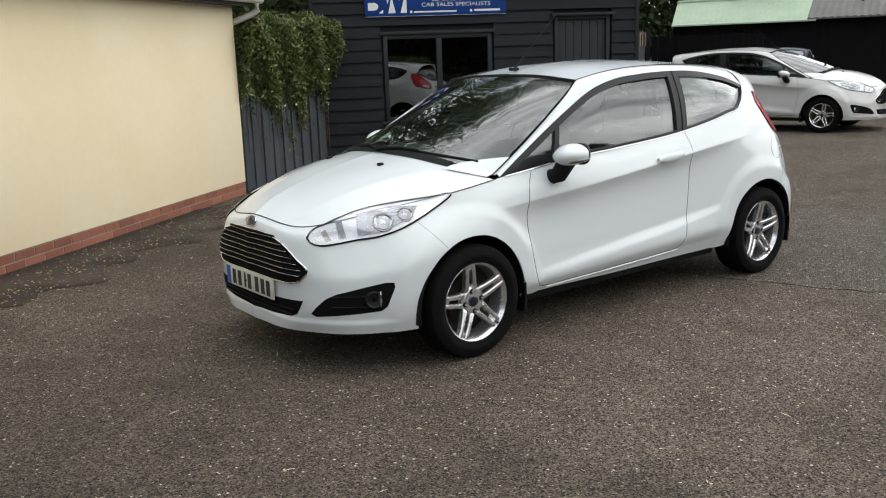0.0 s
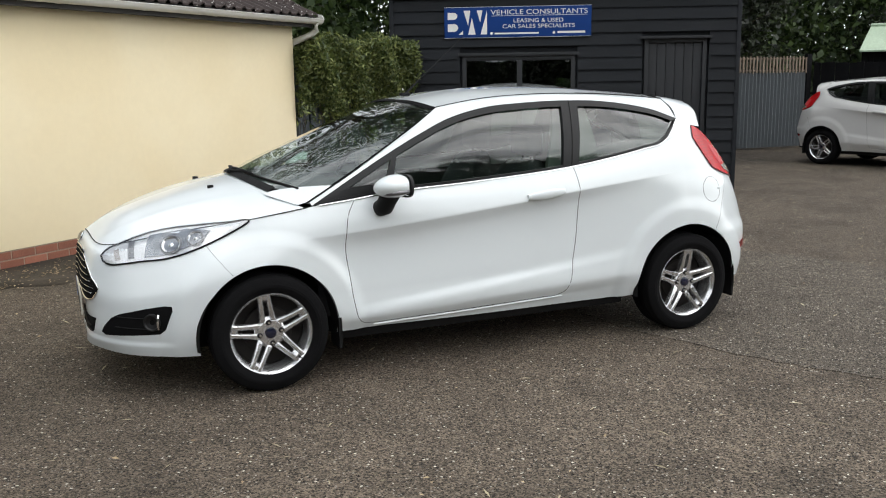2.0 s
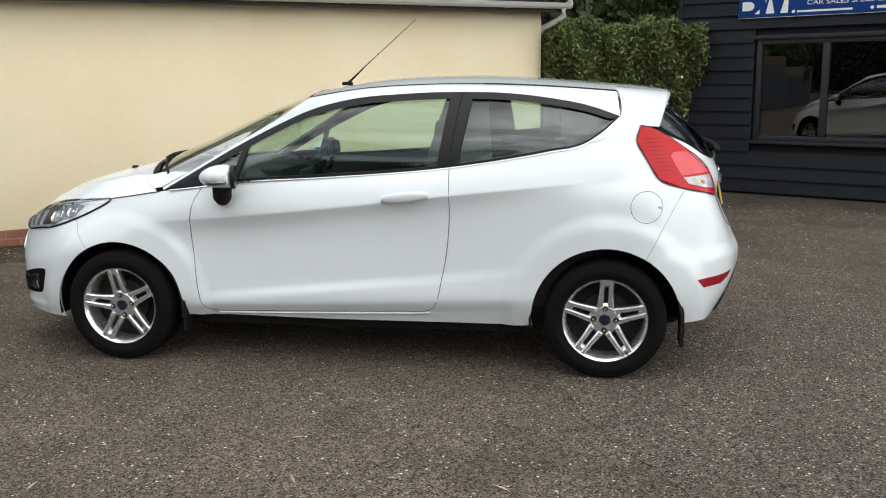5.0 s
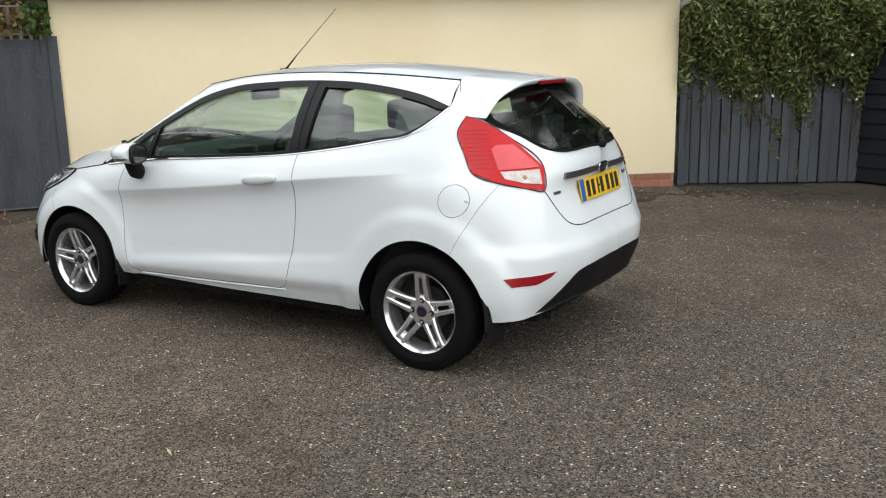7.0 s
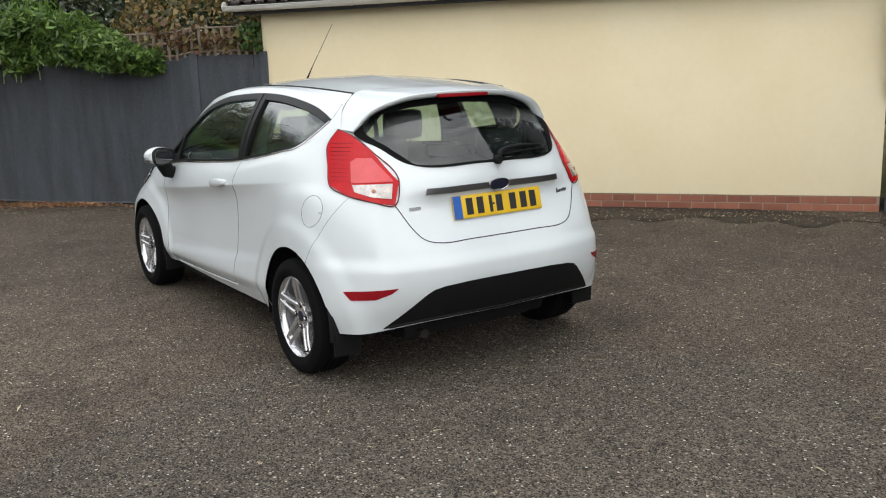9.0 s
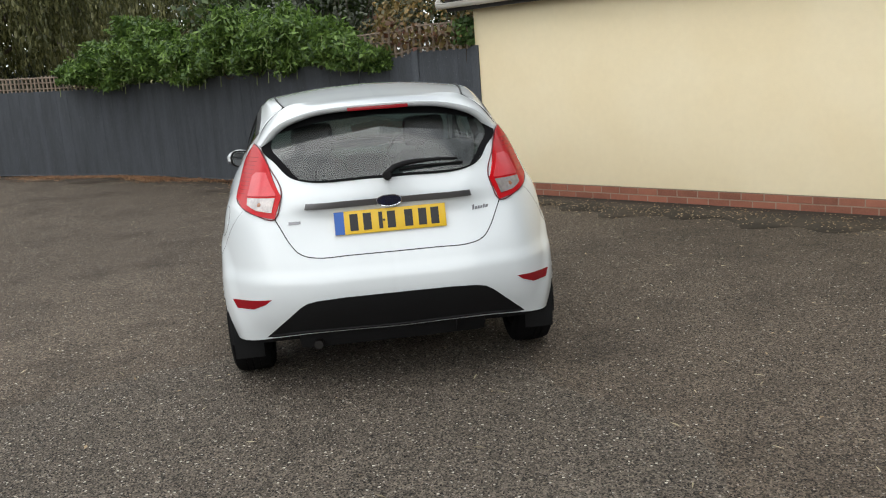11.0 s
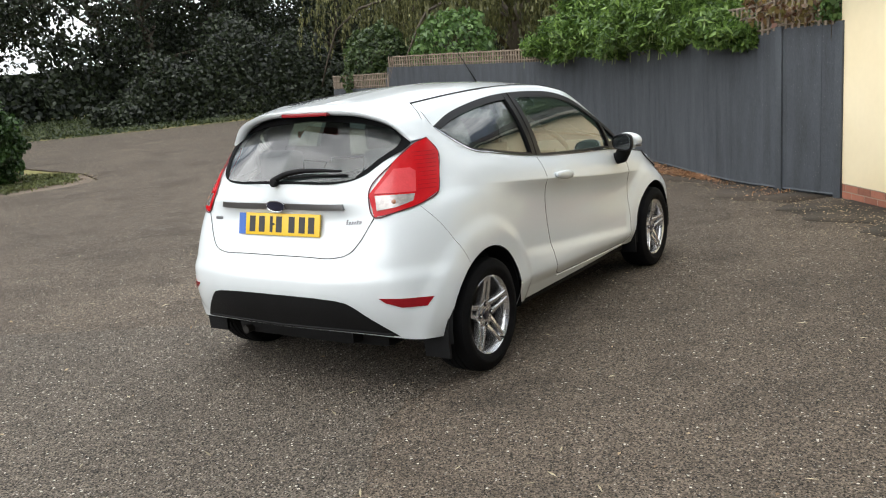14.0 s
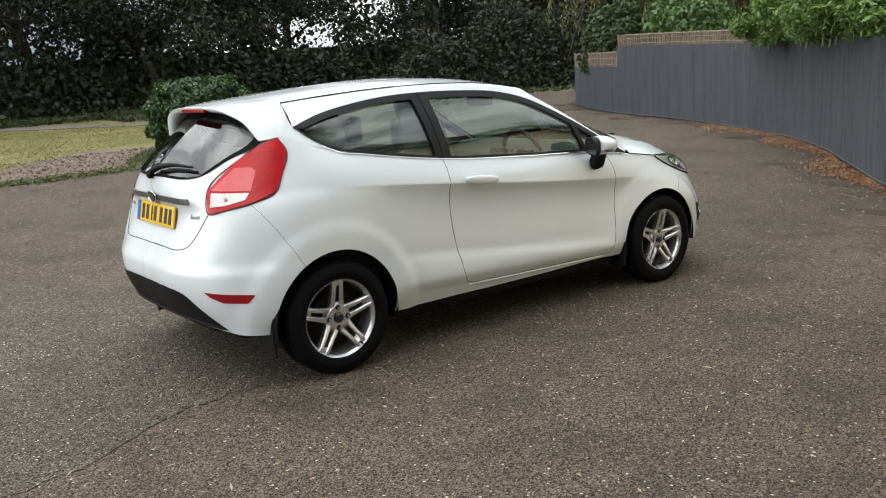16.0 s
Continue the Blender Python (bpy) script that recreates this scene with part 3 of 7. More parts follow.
def flank(cols=440):
    """The lower body from the middle of the nose round one side to the middle of the tail."""
    chord = np.mean([np.linalg.norm(np.diff(r, axis=0), axis=1) for r in ROWS], 0)
    k = np.concatenate([[0], np.cumsum(chord)])
    u = np.linspace(0, k[-1], cols)
    lines = np.array([smooth_through(k, r, u) for r in ROWS])
    lines[:, :, 1] = np.maximum(lines[:, :, 1], 0)
    lines[:, 0, 1] = lines[:, -1, 1] = 0
    v = np.array([0, .09, .23, .47, .56, .715])
    at = np.concatenate([np.linspace(0, .47, 50)[:-1], np.linspace(.47, .56, 15)[:-1], np.linspace(.56, .715, 18)])
    flat_ = lines.reshape(6, -1)
    soft = smooth_through(v, flat_, at).reshape(-1, cols, 3)
    below = smooth_through(v[:5], flat_[:5], at[at <= .5601])
    above = flat_[4] + (flat_[5] - flat_[4]) * ((at[at > .5601] - .56) / .155)[:, None]
    bow = np.sin(np.pi * (at[at > .5601] - .56) / .155)[:, None] * .010
    above = above.reshape(-1, cols, 3) + bow[:, :, None] * np.array((0, 1, 0))
    hard = np.concatenate([below.reshape(-1, cols, 3), above])
    x = lines[4, :, 0]
    w = np.clip((x + 1.45) / .6, 0, 1) * np.clip((1.50 - x) / .3, 0, 1)
    w = (w * w * (3 - 2 * w))[None, :, None]
    out = soft * (1 - w) + hard * w
    fold = .31 + .05 * (out[:, :, 0] + .7) / 1.1
    out[:, :, 1] -= .015 * np.clip((fold - out[:, :, 2]) / .055, 0, 1) * w[:, :, 0] * np.clip((.95 - np.abs(out[:, :, 0])) / .2, 0, 1)
    x, z = out[:, :, 0], out[:, :, 2]
    swell = np.zeros_like(x)
    for cx, cz, r in WHEELS:
        swell += .013 * ramp((r + .165 - np.hypot(x - cx, z - cz)) / .085)
    between = ramp((x + .86) / .16) * ramp((1.0 - x) / .35)
    swell += .011 * ramp((.372 + .105 * (x + .8) - z) / .065) * between
    swell += .012 * ramp((.640 - z) / .075) * ramp((x - 1.40) / .2)
    swell += .011 * ramp((.285 - z) / .022) * ramp((-1.62 - x) / .14)
    out = out + grid_normals_out(out) * swell[:, :, None]
    out[:, 0, 1] = out[:, -1, 1] = 0
    return out


def grid_normals(a):
    du, dv = np.gradient(a, axis=1), np.gradient(a, axis=0)
    n = np.cross(dv, du)
    n /= np.linalg.norm(n, axis=2, keepdims=True) + 1e-12
    return n


def grid_normals_out(a):
    n = grid_normals(a)
    return n if n[20, a.shape[1] // 2, 1] > 0 else -n


def piece_of(x, h, z):
    """To which panel a place on the flank belongs: x along, h half width, z up."""
    if x > 1.6 and z > .683 and h < .535 - .75 * max(0, .86 - z):
        return "tailgate"
    if x > 1.43 + (z - .595) * .6 and z < .90:
        return "rear_bumper"
    if x < (-1.50 + (z - .60) if z > .60 else -1.45):
        return "front_bumper"
    if z < .296 and -1.0 < x < 1.0:
        return "sill"
    if x < -.80:
        return "front_wing"
    if x < .487:
        return "door"
    return "rear_quarter"


def shell_panels(a):
    """Cuts the wheel arches and sorts the flank's faces by panel: for every panel its points, normals and faces."""
    n = grid_normals(a)
    n[:, 0, 1] = n[:, -1, 1] = 0
    if n[20, n.shape[1] // 2, 1] < 0:
        n = -n
    v, f = grid(a)
    v, f = v.copy(), np.array(f)
    inside = np.zeros(len(v), bool)
    for cx, cz, arch in WHEELS:
        d = np.hypot(v[:, 0] - cx, v[:, 2] - cz)
        hole = (d < arch) & (v[:, 1] > .5)
        inside |= hole
        k = arch / np.maximum(d, 1e-6)
        v[:, 0] = np.where(hole, cx + (v[:, 0] - cx) * k, v[:, 0])
        v[:, 2] = np.where(hole, cz + (v[:, 2] - cz) * k, v[:, 2])
    f = f[~inside[f].all(1)]
    panels = {}
    mid = v[f].mean(1)
    for face, (x, h, z) in zip(f, mid):
        panels.setdefault(piece_of(x, h, z), []).append(face)
    return v, n.reshape(-1, 3), panels


def with_normals(name, v, n, f, material):
    f = np.array(f)
    p = v[f]
    wrong = (np.cross(p[:, 2] - p[:, 0], p[:, 3] - p[:, 1]) * n[f].mean(1)).sum(1) < 0
    f = np.where(wrong[:, None], f[:, ::-1], f)
    used, back = np.unique(f, return_inverse=True)
    me = mesh_of(name, (v[used], back.reshape(f.shape).tolist()), material)
    me.normals_split_custom_set_from_vertices(n[used].tolist())
    return me


def both(geo):
    return join(geo, mirrored(geo))


def side_surface(xs, t, off=0.0):
    """The side window's surface: t from 0 at the belt to 1 at the roof frame; off: proud of the glass."""
    lo, hi = by_length(WINDOW_BOTTOM, xs), by_length(WINDOW_TOP, xs)
    t = np.broadcast_to(np.asarray(t, float), (len(xs),))[:, None]
    p = lo + (hi - lo) * t
    p[:, 1] += .022 * (4 * t * (1 - t))[:, 0] * np.clip((hi - lo)[:, 2] / .3, 0, 1) + off
    return p


def window_height(xs):
    return np.maximum(np.linalg.norm(by_length(WINDOW_TOP, xs) - by_length(WINDOW_BOTTOM, xs), axis=1), 1e-4)


def slab(a, depth):
    """A thin sheet given thickness towards the car's middle, with closed rims."""
    a = np.asarray(a, float)
    b = a - (0, depth, 0)
    ring = np.concatenate([a, b[::-1], a[:1]], 0)
    return join(grid(ring), grid(np.stack([a[:, 0], b[:, 0]])), grid(np.stack([a[:, -1], b[:, -1]])))


def bonnet_surface():
    belt = curve(BELT, 2000)
    k = belt[(belt[:, 0] <= -1.0)]
    front = k[k[:, 1] <= .40]
    side = k[k[:, 1] > .40]
    corner = side[-1]
    back = curve(COWL[:-1] + [tuple(corner)], 28)
    a = coons(curve(front[::12], 28), back, curve(BONNET_LINE, 40), curve(side[::12], 40))
    u = np.linspace(0, 1, 28)[None, :]
    v = np.linspace(0, 1, 40)[:, None]
    a[:, :, 2] += .020 * np.sin(np.pi * u) * np.sin(np.pi * np.clip(v * 1.05, 0, 1)) + .005 * np.exp(-((u - .62) / .05) ** 2) * np.sin(np.pi * v)
    return a


def lamp_fill(outline, step=.022):
    """Triangles over a flat outline, with points all over it."""
    o = np.array(outline, float)
    rim = []
    for p, q in zip(o, np.roll(o, -1, 0)):
        k = max(1, int(np.linalg.norm(q - p) / step))
        rim += [p + (q - p) * i / k for i in range(k)]
    lo, hi = o.min(0), o.max(0)
    inner = [(x, y) for x in np.arange(lo[0] + step / 2, hi[0], step) for y in np.arange(lo[1] + step / 2, hi[1], step)]

    def inside(p):
        hit = False
        for a, b in zip(rim, rim[1:] + rim[:1]):
            if (a[1] > p[1]) != (b[1] > p[1]) and p[0] < (b[0] - a[0]) * (p[1] - a[1]) / (b[1] - a[1]) + a[0]:
                hit = not hit
        return hit

    inner = [p for p in inner if inside(p) and min((p[0] - r[0]) ** 2 + (p[1] - r[1]) ** 2 for r in rim) > (step * .45) ** 2]
    pts = [Vector((float(p[0]), float(p[1]))) for p in list(rim) + inner]
    n = len(rim)
    v, _, f, *_ = delaunay_2d_cdt(pts, [(i, (i + 1) % n) for i in range(n)], [], 1, 1e-6)
    return np.array([p[:] for p in v]), [list(k) for k in f], n


VIEWS = {"side": ((0, 1, 0), (1, 0, 0)), "front": ((1, 0, 0), (0, 1, 0)), "rear": ((-1, 0, 0), (0, 1, 0)),
         "front_corner": ((.7071, .7071, 0), (.7071, -.7071, 0)), "rear_corner": ((-.7071, .7071, 0), (.7071, .7071, 0))}


class Skin:
    """Lays flat outlines and lines on the car's skin, seen from one of the VIEWS on its left side."""

    def __init__(self, geo):
        v, f = geo
        self.tree = BVHTree.FromPolygons([tuple(p) for p in v], f)

    def meet(self, view, u, z, lift):
        d, ax = (Vector(k) for k in VIEWS[view])
        start = ax * u + Vector((0, 0, z)) - d * 6
        hit, normal, *_ = self.tree.ray_cast(start, d)
        if hit is None:
            hit, normal, *_ = self.tree.find_nearest(start + d * 5.0)
        if normal.dot(d) > 0:
            normal = -normal
        return np.array(hit + normal * lift), np.array(normal)

    def inlay(self, view, outline, lift=.004, deep=.012, step=.022, bulge=0.0):
        """A piece let into the skin: its face stands lift proud, its rim goes deep below."""
        p, f, n = lamp_fill(outline, step)
        mid, far = p.mean(0), max(np.linalg.norm(p - p.mean(0), axis=1))
        got = [self.meet(view, u, z, lift + bulge * (1 - (np.linalg.norm((u, z) - mid) / far) ** 2)) for u, z in p]
        v = np.array([g[0] for g in got])
        nn = np.array([g[1] for g in got])
        k = len(v)
        count = {}
        for face in f:
            for i, j in zip(face, face[1:] + face[:1]):
                e = (min(i, j), max(i, j))
                count[e] = None if e in count else (i, j)
        rim = [e for e in count.values() if e]
        low = v - nn * deep
        return np.concatenate([v, low]), f + [[j, i, i + k, j + k] for i, j in rim]

    def line(self, view, pts, radius=.0022, lift=-.0006, n=40, closed=False):
        c = curve([(u, z, 0) for u, z in pts], n)
        return tube([self.meet(view, u, z, lift)[0] for u, z, _ in c], radius, 5)


def alloy_wheel(parent, x, side, turn):
    """Tyre, rim, five twin spokes, disc, cap and bolts; the outer face looks along -y before side turns it."""
    at = pose(x, side * .735, .288, 0, 0, 0 if side < 0 else 180) @ pose(0, 0, 0, 0, turn, 0)
    wheel = part("wheel", join(
        lathe([(.180, .02), (.1815, -.060), (.186, -.074), (.1925, -.082), (.1995, -.089), (.2025, -.086), (.2000, -.080)], 72),
        lathe([(.001, -.058), (.030, -.060), (.060, -.060), (.068, -.052), (.070, -.02)], 40)), ALLOY, parent, "silver alloy wheel with five twin spokes", at=at)
    part("rim_barrel", lathe([(.195, .085), (.192, .02), (.184, -.03), (.181, -.058)], 64), DARK_METAL, wheel, "dark inner barrel of the rim")
    wall = [(.206, .085), (.217, .096), (.240, .1005), (.264, .098), (.281, .087), (.288, .066), (.2885, .036), (.284, .034), (.284, .029), (.2895, .027),
            (.29, .003), (.285, .001), (.285, -.004), (.29, -.006), (.2895, -.030), (.284, -.032), (.284, -.037), (.2885, -.039), (.288, -.066), (.281, -.087), (.266, -.098),
            (.252, -.0995), (.249, -.1015), (.238, -.1015), (.235, -.0995), (.220, -.096), (.2125, -.089), (.206, -.08)]
    part("tyre", lathe([(.29 - (.29 - r) * 1.125, y) for r, y in wall], 72), RUBBER, wheel, "black rubber tyre")
    # The second, wider disc is an added dark backing behind the spokes.
    part("brake_disc", join(lathe([(.001, -.005), (.118, -.005), (.121, 0), (.121, .012), (.001, .012)], 40), lathe([(.001, .03), (.18, .03)], 40)), DARK_METAL, wheel)
    for k in range(5):
        bars = []
        for s in (-1, 1):
            rows = []
            for r, off, wide, y in ((.042, .0250, .0160, -.052), (.066, .0255, .0145, -.062), (.100, .0232, .0122, -.071), (.140, .0212, .0112, -.079), (.172, .0200, .0112, -.084), (.192, .0195, .0125, -.084)):
                c = s * off
                rows.append([(c - wide, y + .034, r), (c - wide, y + .006, r), (c - wide * .5, y, r), (c + wide * .5, y, r), (c + wide, y + .006, r), (c + wide, y + .034, r)])
            bars.append(grid(rows, close=True))
        web = []
        for r, half, y in ((.046, .010, -.046), (.064, .013, -.055), (.074, .012, -.050)):
            web.append([(-half, y + .02, r), (-half, y, r), (half, y, r), (half, y + .02, r)])
        bars.append(grid(web, close=True))
        web = []
        for r, half, y in ((.160, .011, -.066), (.172, .013, -.079), (.190, .016, -.081)):
            web.append([(-half, y + .03, r), (-half, y, r), (half, y, r), (half, y + .03, r)])
        bars.append(grid(web, close=True))
        part("spoke", moved(join(*bars), pose(0, 0, 0, 0, 72 * k, 0)), ALLOY, wheel, smooth=False)
    part("valve", moved(lathe([(.001, -.10), (.004, -.10), (.0045, -.08)], 8), pose(.184 * math.sin(radians(36)), 0, -.184 * math.cos(radians(36)))), MESH_BLACK, wheel)
    part("centre_cap", lathe([(.001, -.067), (.023, -.067), (.027, -.065), (.028, -.058)], 28), BADGE_BLUE, wheel, "dark blue centre cap")
    for k in range(4):
        # Raised black disc in place of the shade in a bolt recess.
        part("bolt_hole", moved(lathe([(.001, -.0632), (.0125, -.0632), (.0135, -.060)], 14), pose(.053 * math.cos(radians(90 * k)), 0, .053 * math.sin(radians(90 * k)))), MESH_BLACK, wheel)
        part("wheel_bolt", moved(lathe([(.001, -.070), (.0065, -.070), (.0075, -.067), (.0075, -.05)], 10), pose(.053 * math.cos(radians(90 * k)), 0, .053 * math.sin(radians(90 * k)))), CHROME, wheel)
    return wheel


def seat(parent, x, y):
    rows = []
    for z, xf, xb, half in ((.44, -.02, .13, .21), (.55, -.03, .16, .235), (.70, .04, .20, .24), (.85, .11, .25, .225), (.98, .17, .28, .17), (1.02, .20, .28, .12)):
        rows.append([(x + xf + (.035 if abs(s) < .6 else 0), y + s * half, z) for s in (-1, -.8, -.3, .3, .8, 1)] + [(x + xb, y + s * half * .9, z) for s in (1, .3, -.3, -1)])
    back = grid(rows, close=True)
    back[1].append(list(range(len(back[0]) - 10, len(back[0]))))
    base = box(x - .48, x + .12, y - .24, y + .24, .30, .48, .05)
    s = part("front_seat", join(back, base), FABRIC, parent, "dark grey fabric front seat")
    part("headrest", join(box(x + .19, x + .30, y - .125, y + .125, 1.04, 1.22, .045), tube([(x + .25, y - .05, .95), (x + .25, y - .05, 1.1)], .007), tube([(x + .25, y + .05, .95), (x + .25, y + .05, 1.1)], .007)), FABRIC, s)


def hatchback(car, paint, glass, wheel_turns=(0, 0, 0, 0)):
    """Panels, glass, wheels and cabin of the hatchback, under car; returns its skin for the finer parts."""
    a = flank()
    v, n, panels = shell_panels(a)
    flip, body = np.array((1, -1, 1)), {}
    for name in ("front_bumper", "rear_bumper", "tailgate"):
        f = np.array(panels[name])
        body[name] = part(name, with_normals(name, np.concatenate([v, v * flip]), np.concatenate([n, n * flip]), np.concatenate([f, f[:, ::-1] + len(v)]), paint), paint, car)
    for name in ("front_wing", "door", "sill", "rear_quarter"):
        f = np.array(panels[name])
        for side in (-1, 1):
            w = np.array((1, -side * -1, 1)) if side > 0 else flip
            body[name, side] = part(name, with_normals(name, v * w, n * w, f if side > 0 else f[:, ::-1], paint), paint, car)
    bonnet = part("bonnet", both(grid(bonnet_surface())), paint, car)
    part("roof", both(grid(coons(curve(HEADER, 24), curve(ROOF_BACK, 24), curve(ROOF_LINE, 50), curve(ROOF_EDGE, 50)))), paint, car)
    part("headlining", both(moved(grid(coons(curve(HEADER, 24), curve(ROOF_BACK, 24), curve(ROOF_LINE, 50), curve(ROOF_EDGE, 50))), pose(0, 0, -.035))), HEADLINING, car)
    inner = np.concatenate([curve(SCREEN_EDGE, 200), curve(ROOF_EDGE, 200)[1:]])
    xs = np.linspace(0, 1, 90)
    ix, ox = -1.0 + 2.285 * xs, -.985 + 2.285 * xs
    rim_in = np.stack([np.interp(ix, inner[:, 0], inner[:, k]) for k in range(3)], 1)
    rim_out = by_length(WINDOW_TOP, ox)
    mid = (rim_in + rim_out) / 2 + (0, .006, .010)
    for side in (-1, 1):
        g = grid(np.array([rim_in, .75 * mid + .25 * rim_in, mid, .75 * mid + .25 * rim_out, rim_out]))
        part("roof_pillar", g if side > 0 else mirrored(g), paint, car)
        kick = curve([(1.0, .7105, 1.0845), (1.134, .69, 1.113), (1.237, .64, 1.18), (1.30, .592, 1.238), (1.305, .54, 1.30), (1.285, .46, 1.352)], 40)
        seam = curve([(1.0, .7105, 1.0845), (1.20, .68, 1.125), (1.40, .605, 1.195), (1.335, .55, 1.285), (1.285, .46, 1.352)], 40)
        g = grid(np.array([kick, kick * .67 + seam * .33 + (0, .004, .001), kick * .33 + seam * .67 + (0, .004, .001), seam]))
        part("rear_pillar", g if side > 0 else mirrored(g), paint, car)
    top = coons(curve(SPOILER_FRONT, 40), curve(SPOILER_BACK, 40), curve([SPOILER_FRONT[0], (1.43, 0, 1.372), SPOILER_BACK[0]], 14), curve([SPOILER_FRONT[-1], (1.43, .60, 1.192), SPOILER_BACK[-1]], 14))
    low = top[::-1] * (1, .965, 1) + (-.035, 0, -.024)
    body["spoiler"] = part("roof_spoiler", both(grid(np.concatenate([top, low]))), paint, car)
    # glass
    pane = both(grid(coons(curve(COWL, 24), curve(HEADER, 24), curve(SCREEN_LINE, 30), curve(SCREEN_EDGE, 30))))
    windscreen = part("windscreen", outward(pane, (0, 0, .7)), glass, car)
    belt = curve(BELT, 2000)
    low_edge = belt[(belt[:, 0] > 1.714) & (belt[:, 1] <= .431)][::-1]
    rear_pane = both(grid(coons(curve(low_edge[::12], 24), curve(REAR_GLASS_TOP, 24), curve(REAR_GLASS_LINE, 30), curve(REAR_GLASS_SIDE, 30))))
    rear_window = part("rear_window", outward(rear_pane, (0, 0, .7)), REAR_GLAZING if glass is GLASS else glass, car)
    sheet = coons(curve(low_edge[::12], 24), curve(REAR_GLASS_TOP, 24), curve(REAR_GLASS_LINE, 30), curve(REAR_GLASS_SIDE, 30)) + (.0018, 0, .0018)
    # Top rows are black for the spoiler's shade; bottom and sides are printed border.
    part("glass_border", both(join(grid(sheet[:2]), grid(sheet[-4:]), grid(sheet[1:-3, -3:]))), MESH_BLACK, rear_window, "black band along the edges of the glass")
    sheet = coons(curve(COWL, 24), curve(HEADER, 24), curve(SCREEN_LINE, 30), curve(SCREEN_EDGE, 30)) + (-.0012, 0, .0018)
    part("glass_border", both(join(grid(sheet[:2, :18]), grid(sheet[-2:]), grid(np.stack([sheet[2:-1, -1] * .55 + sheet[2:-1, -2] * .45, sheet[2:-1, -1]], 1)))), MESH_BLACK, windscreen, "black band along the edges of the glass")
    for side in (-1, 1):
        rows = []
        for k in range(6):
            lo_u = 23 * (.71 + .28 * (k / 5) ** 1.3)
            rows.append([sheet[k, int(u)] * (1 - u % 1) + sheet[k, min(int(u) + 1, 23)] * (u % 1) + (-.003, .001, .006) for u in np.linspace(lo_u, 23, 10)])
        rows.insert(0, [p + (-.045, .004, -.010) for p in rows[0]])
        part("cowl_corner", grid(rows) if side > 0 else mirrored(grid(rows)), paint, car)
    xs = np.linspace(-.98, 1.298, 120)
    h = window_height(xs)
    for side in (-1, 1):
        def put(name, geo, material, parent=car, label=""):
            return part(name, geo if side > 0 else mirrored(geo), material, parent, label)
        put("side_window", outward(grid(np.array([side_surface(xs, t, -.012) for t in np.linspace(0, 1, 10)])), (0, 0, .7)), glass)
        inset = np.minimum(.036 / h, .5)
        frame_ = put("window_frame", slab(np.array([side_surface(xs, 1, .003), side_surface(xs, 1 - inset / 2, .003), side_surface(xs, 1 - inset, .002)]), .02), GLOSS_BLACK)
        inset = np.minimum(.014 / h, .4)
        put("window_seal", slab(np.array([side_surface(xs, 0, .003), side_surface(xs, inset, .002)]), .02), GLOSS_BLACK)
        t = np.linspace(0, 1, 12)
        put("door_pillar", slab(np.array([np.array([side_surface(np.array([a0 + (a1 - a0) * q]), q, .004)[0] for q in t]) for a0, a1 in ((.432, .492), (.48, .54), (.532, .60))]), .025), GLOSS_BLACK)
        put("quarter_light_bar", slab(np.array([np.array([side_surface(np.array([a0 + (a1 - a0) * q]), q, .004)[0] for q in t]) for a0, a1 in ((-.625, -.545), (-.59, -.51))]), .02), GLOSS_BLACK)
        put("mirror_panel", slab(np.array([side_surface(np.linspace(-.98, -.61, 20), 0, .003), side_surface(np.linspace(-.98, -.61, 20), np.linspace(1, .22, 20), .003)]), .02), GLOSS_BLACK)
        strip = side_surface(np.linspace(-.95, 1.297, 90), 0, .006) - (0, 0, .004)
        put("belt_strip", tube(strip, .0045, 6), CHROME, car, "thin chrome strip under the windows")
        # cabin side
        put("door_trim", box(-.95, 1.25, .655, .675, .30, .90, .008), TRIM)
        put("pillar_trim", slab(np.array([np.array([side_surface(np.array([a0 + (a1 - a0) * q]), q, -.045)[0] for q in t]) for a0, a1 in ((.36, .47), (.52, .56), (.70, .66))]), .03), PILLAR_TRIM, car, "grey fabric pillar trim")
        q = np.linspace(1.02, 1.285, 14)
        put("quarter_trim", slab(np.array([side_surface(q, 0, -.05), side_surface(q, .5, -.05), side_surface(q, 1, -.05)]), .03), PILLAR_TRIM)
        q = np.linspace(.60, 1.05, 16)
        put("quarter_trim", slab(np.array([side_surface(q, -.10, -.05), side_surface(q, .20, -.05)]), .05), TRIM)
        # wheel wells
        for cx, cz, arch in WHEELS:
            w = np.linspace(-.15, np.pi + .15, 40)
            rows = [[(cx + r * math.cos(q), y, cz + r * math.sin(q)) for q in w] for r, y in ((arch, .815), (arch + .012, .80), (arch + .015, .45))]
            put("wheel_arch_liner", join(grid(rows), ([(cx + .34, .50, .25), (cx - .34, .50, .25), (cx - .34, .50, .70), (cx + .34, .50, .70)], [[0, 1, 2, 3]])), PLASTIC)
        for cx, far in ((-1.242, .805), (1.245, .80)):
            front = [[(cx + dx, y, z) for y in (.66, .70, .75, far)] for dx, z in ((.255, .530), (.318, .435), (.345, .330), (.352, .24), (.350, .165))]
            back = [[(x + .028 - .014 * k / 4, y, z) for x, y, z in row] for k, row in enumerate(front)]
            put("mud_flap", join(grid(front), grid(back), grid([[p[-1] for p in front], [p[-1] for p in back]]), grid([front[-1], back[-1]]), grid([front[0], back[0]])), PLASTIC, car, "black mud flap")
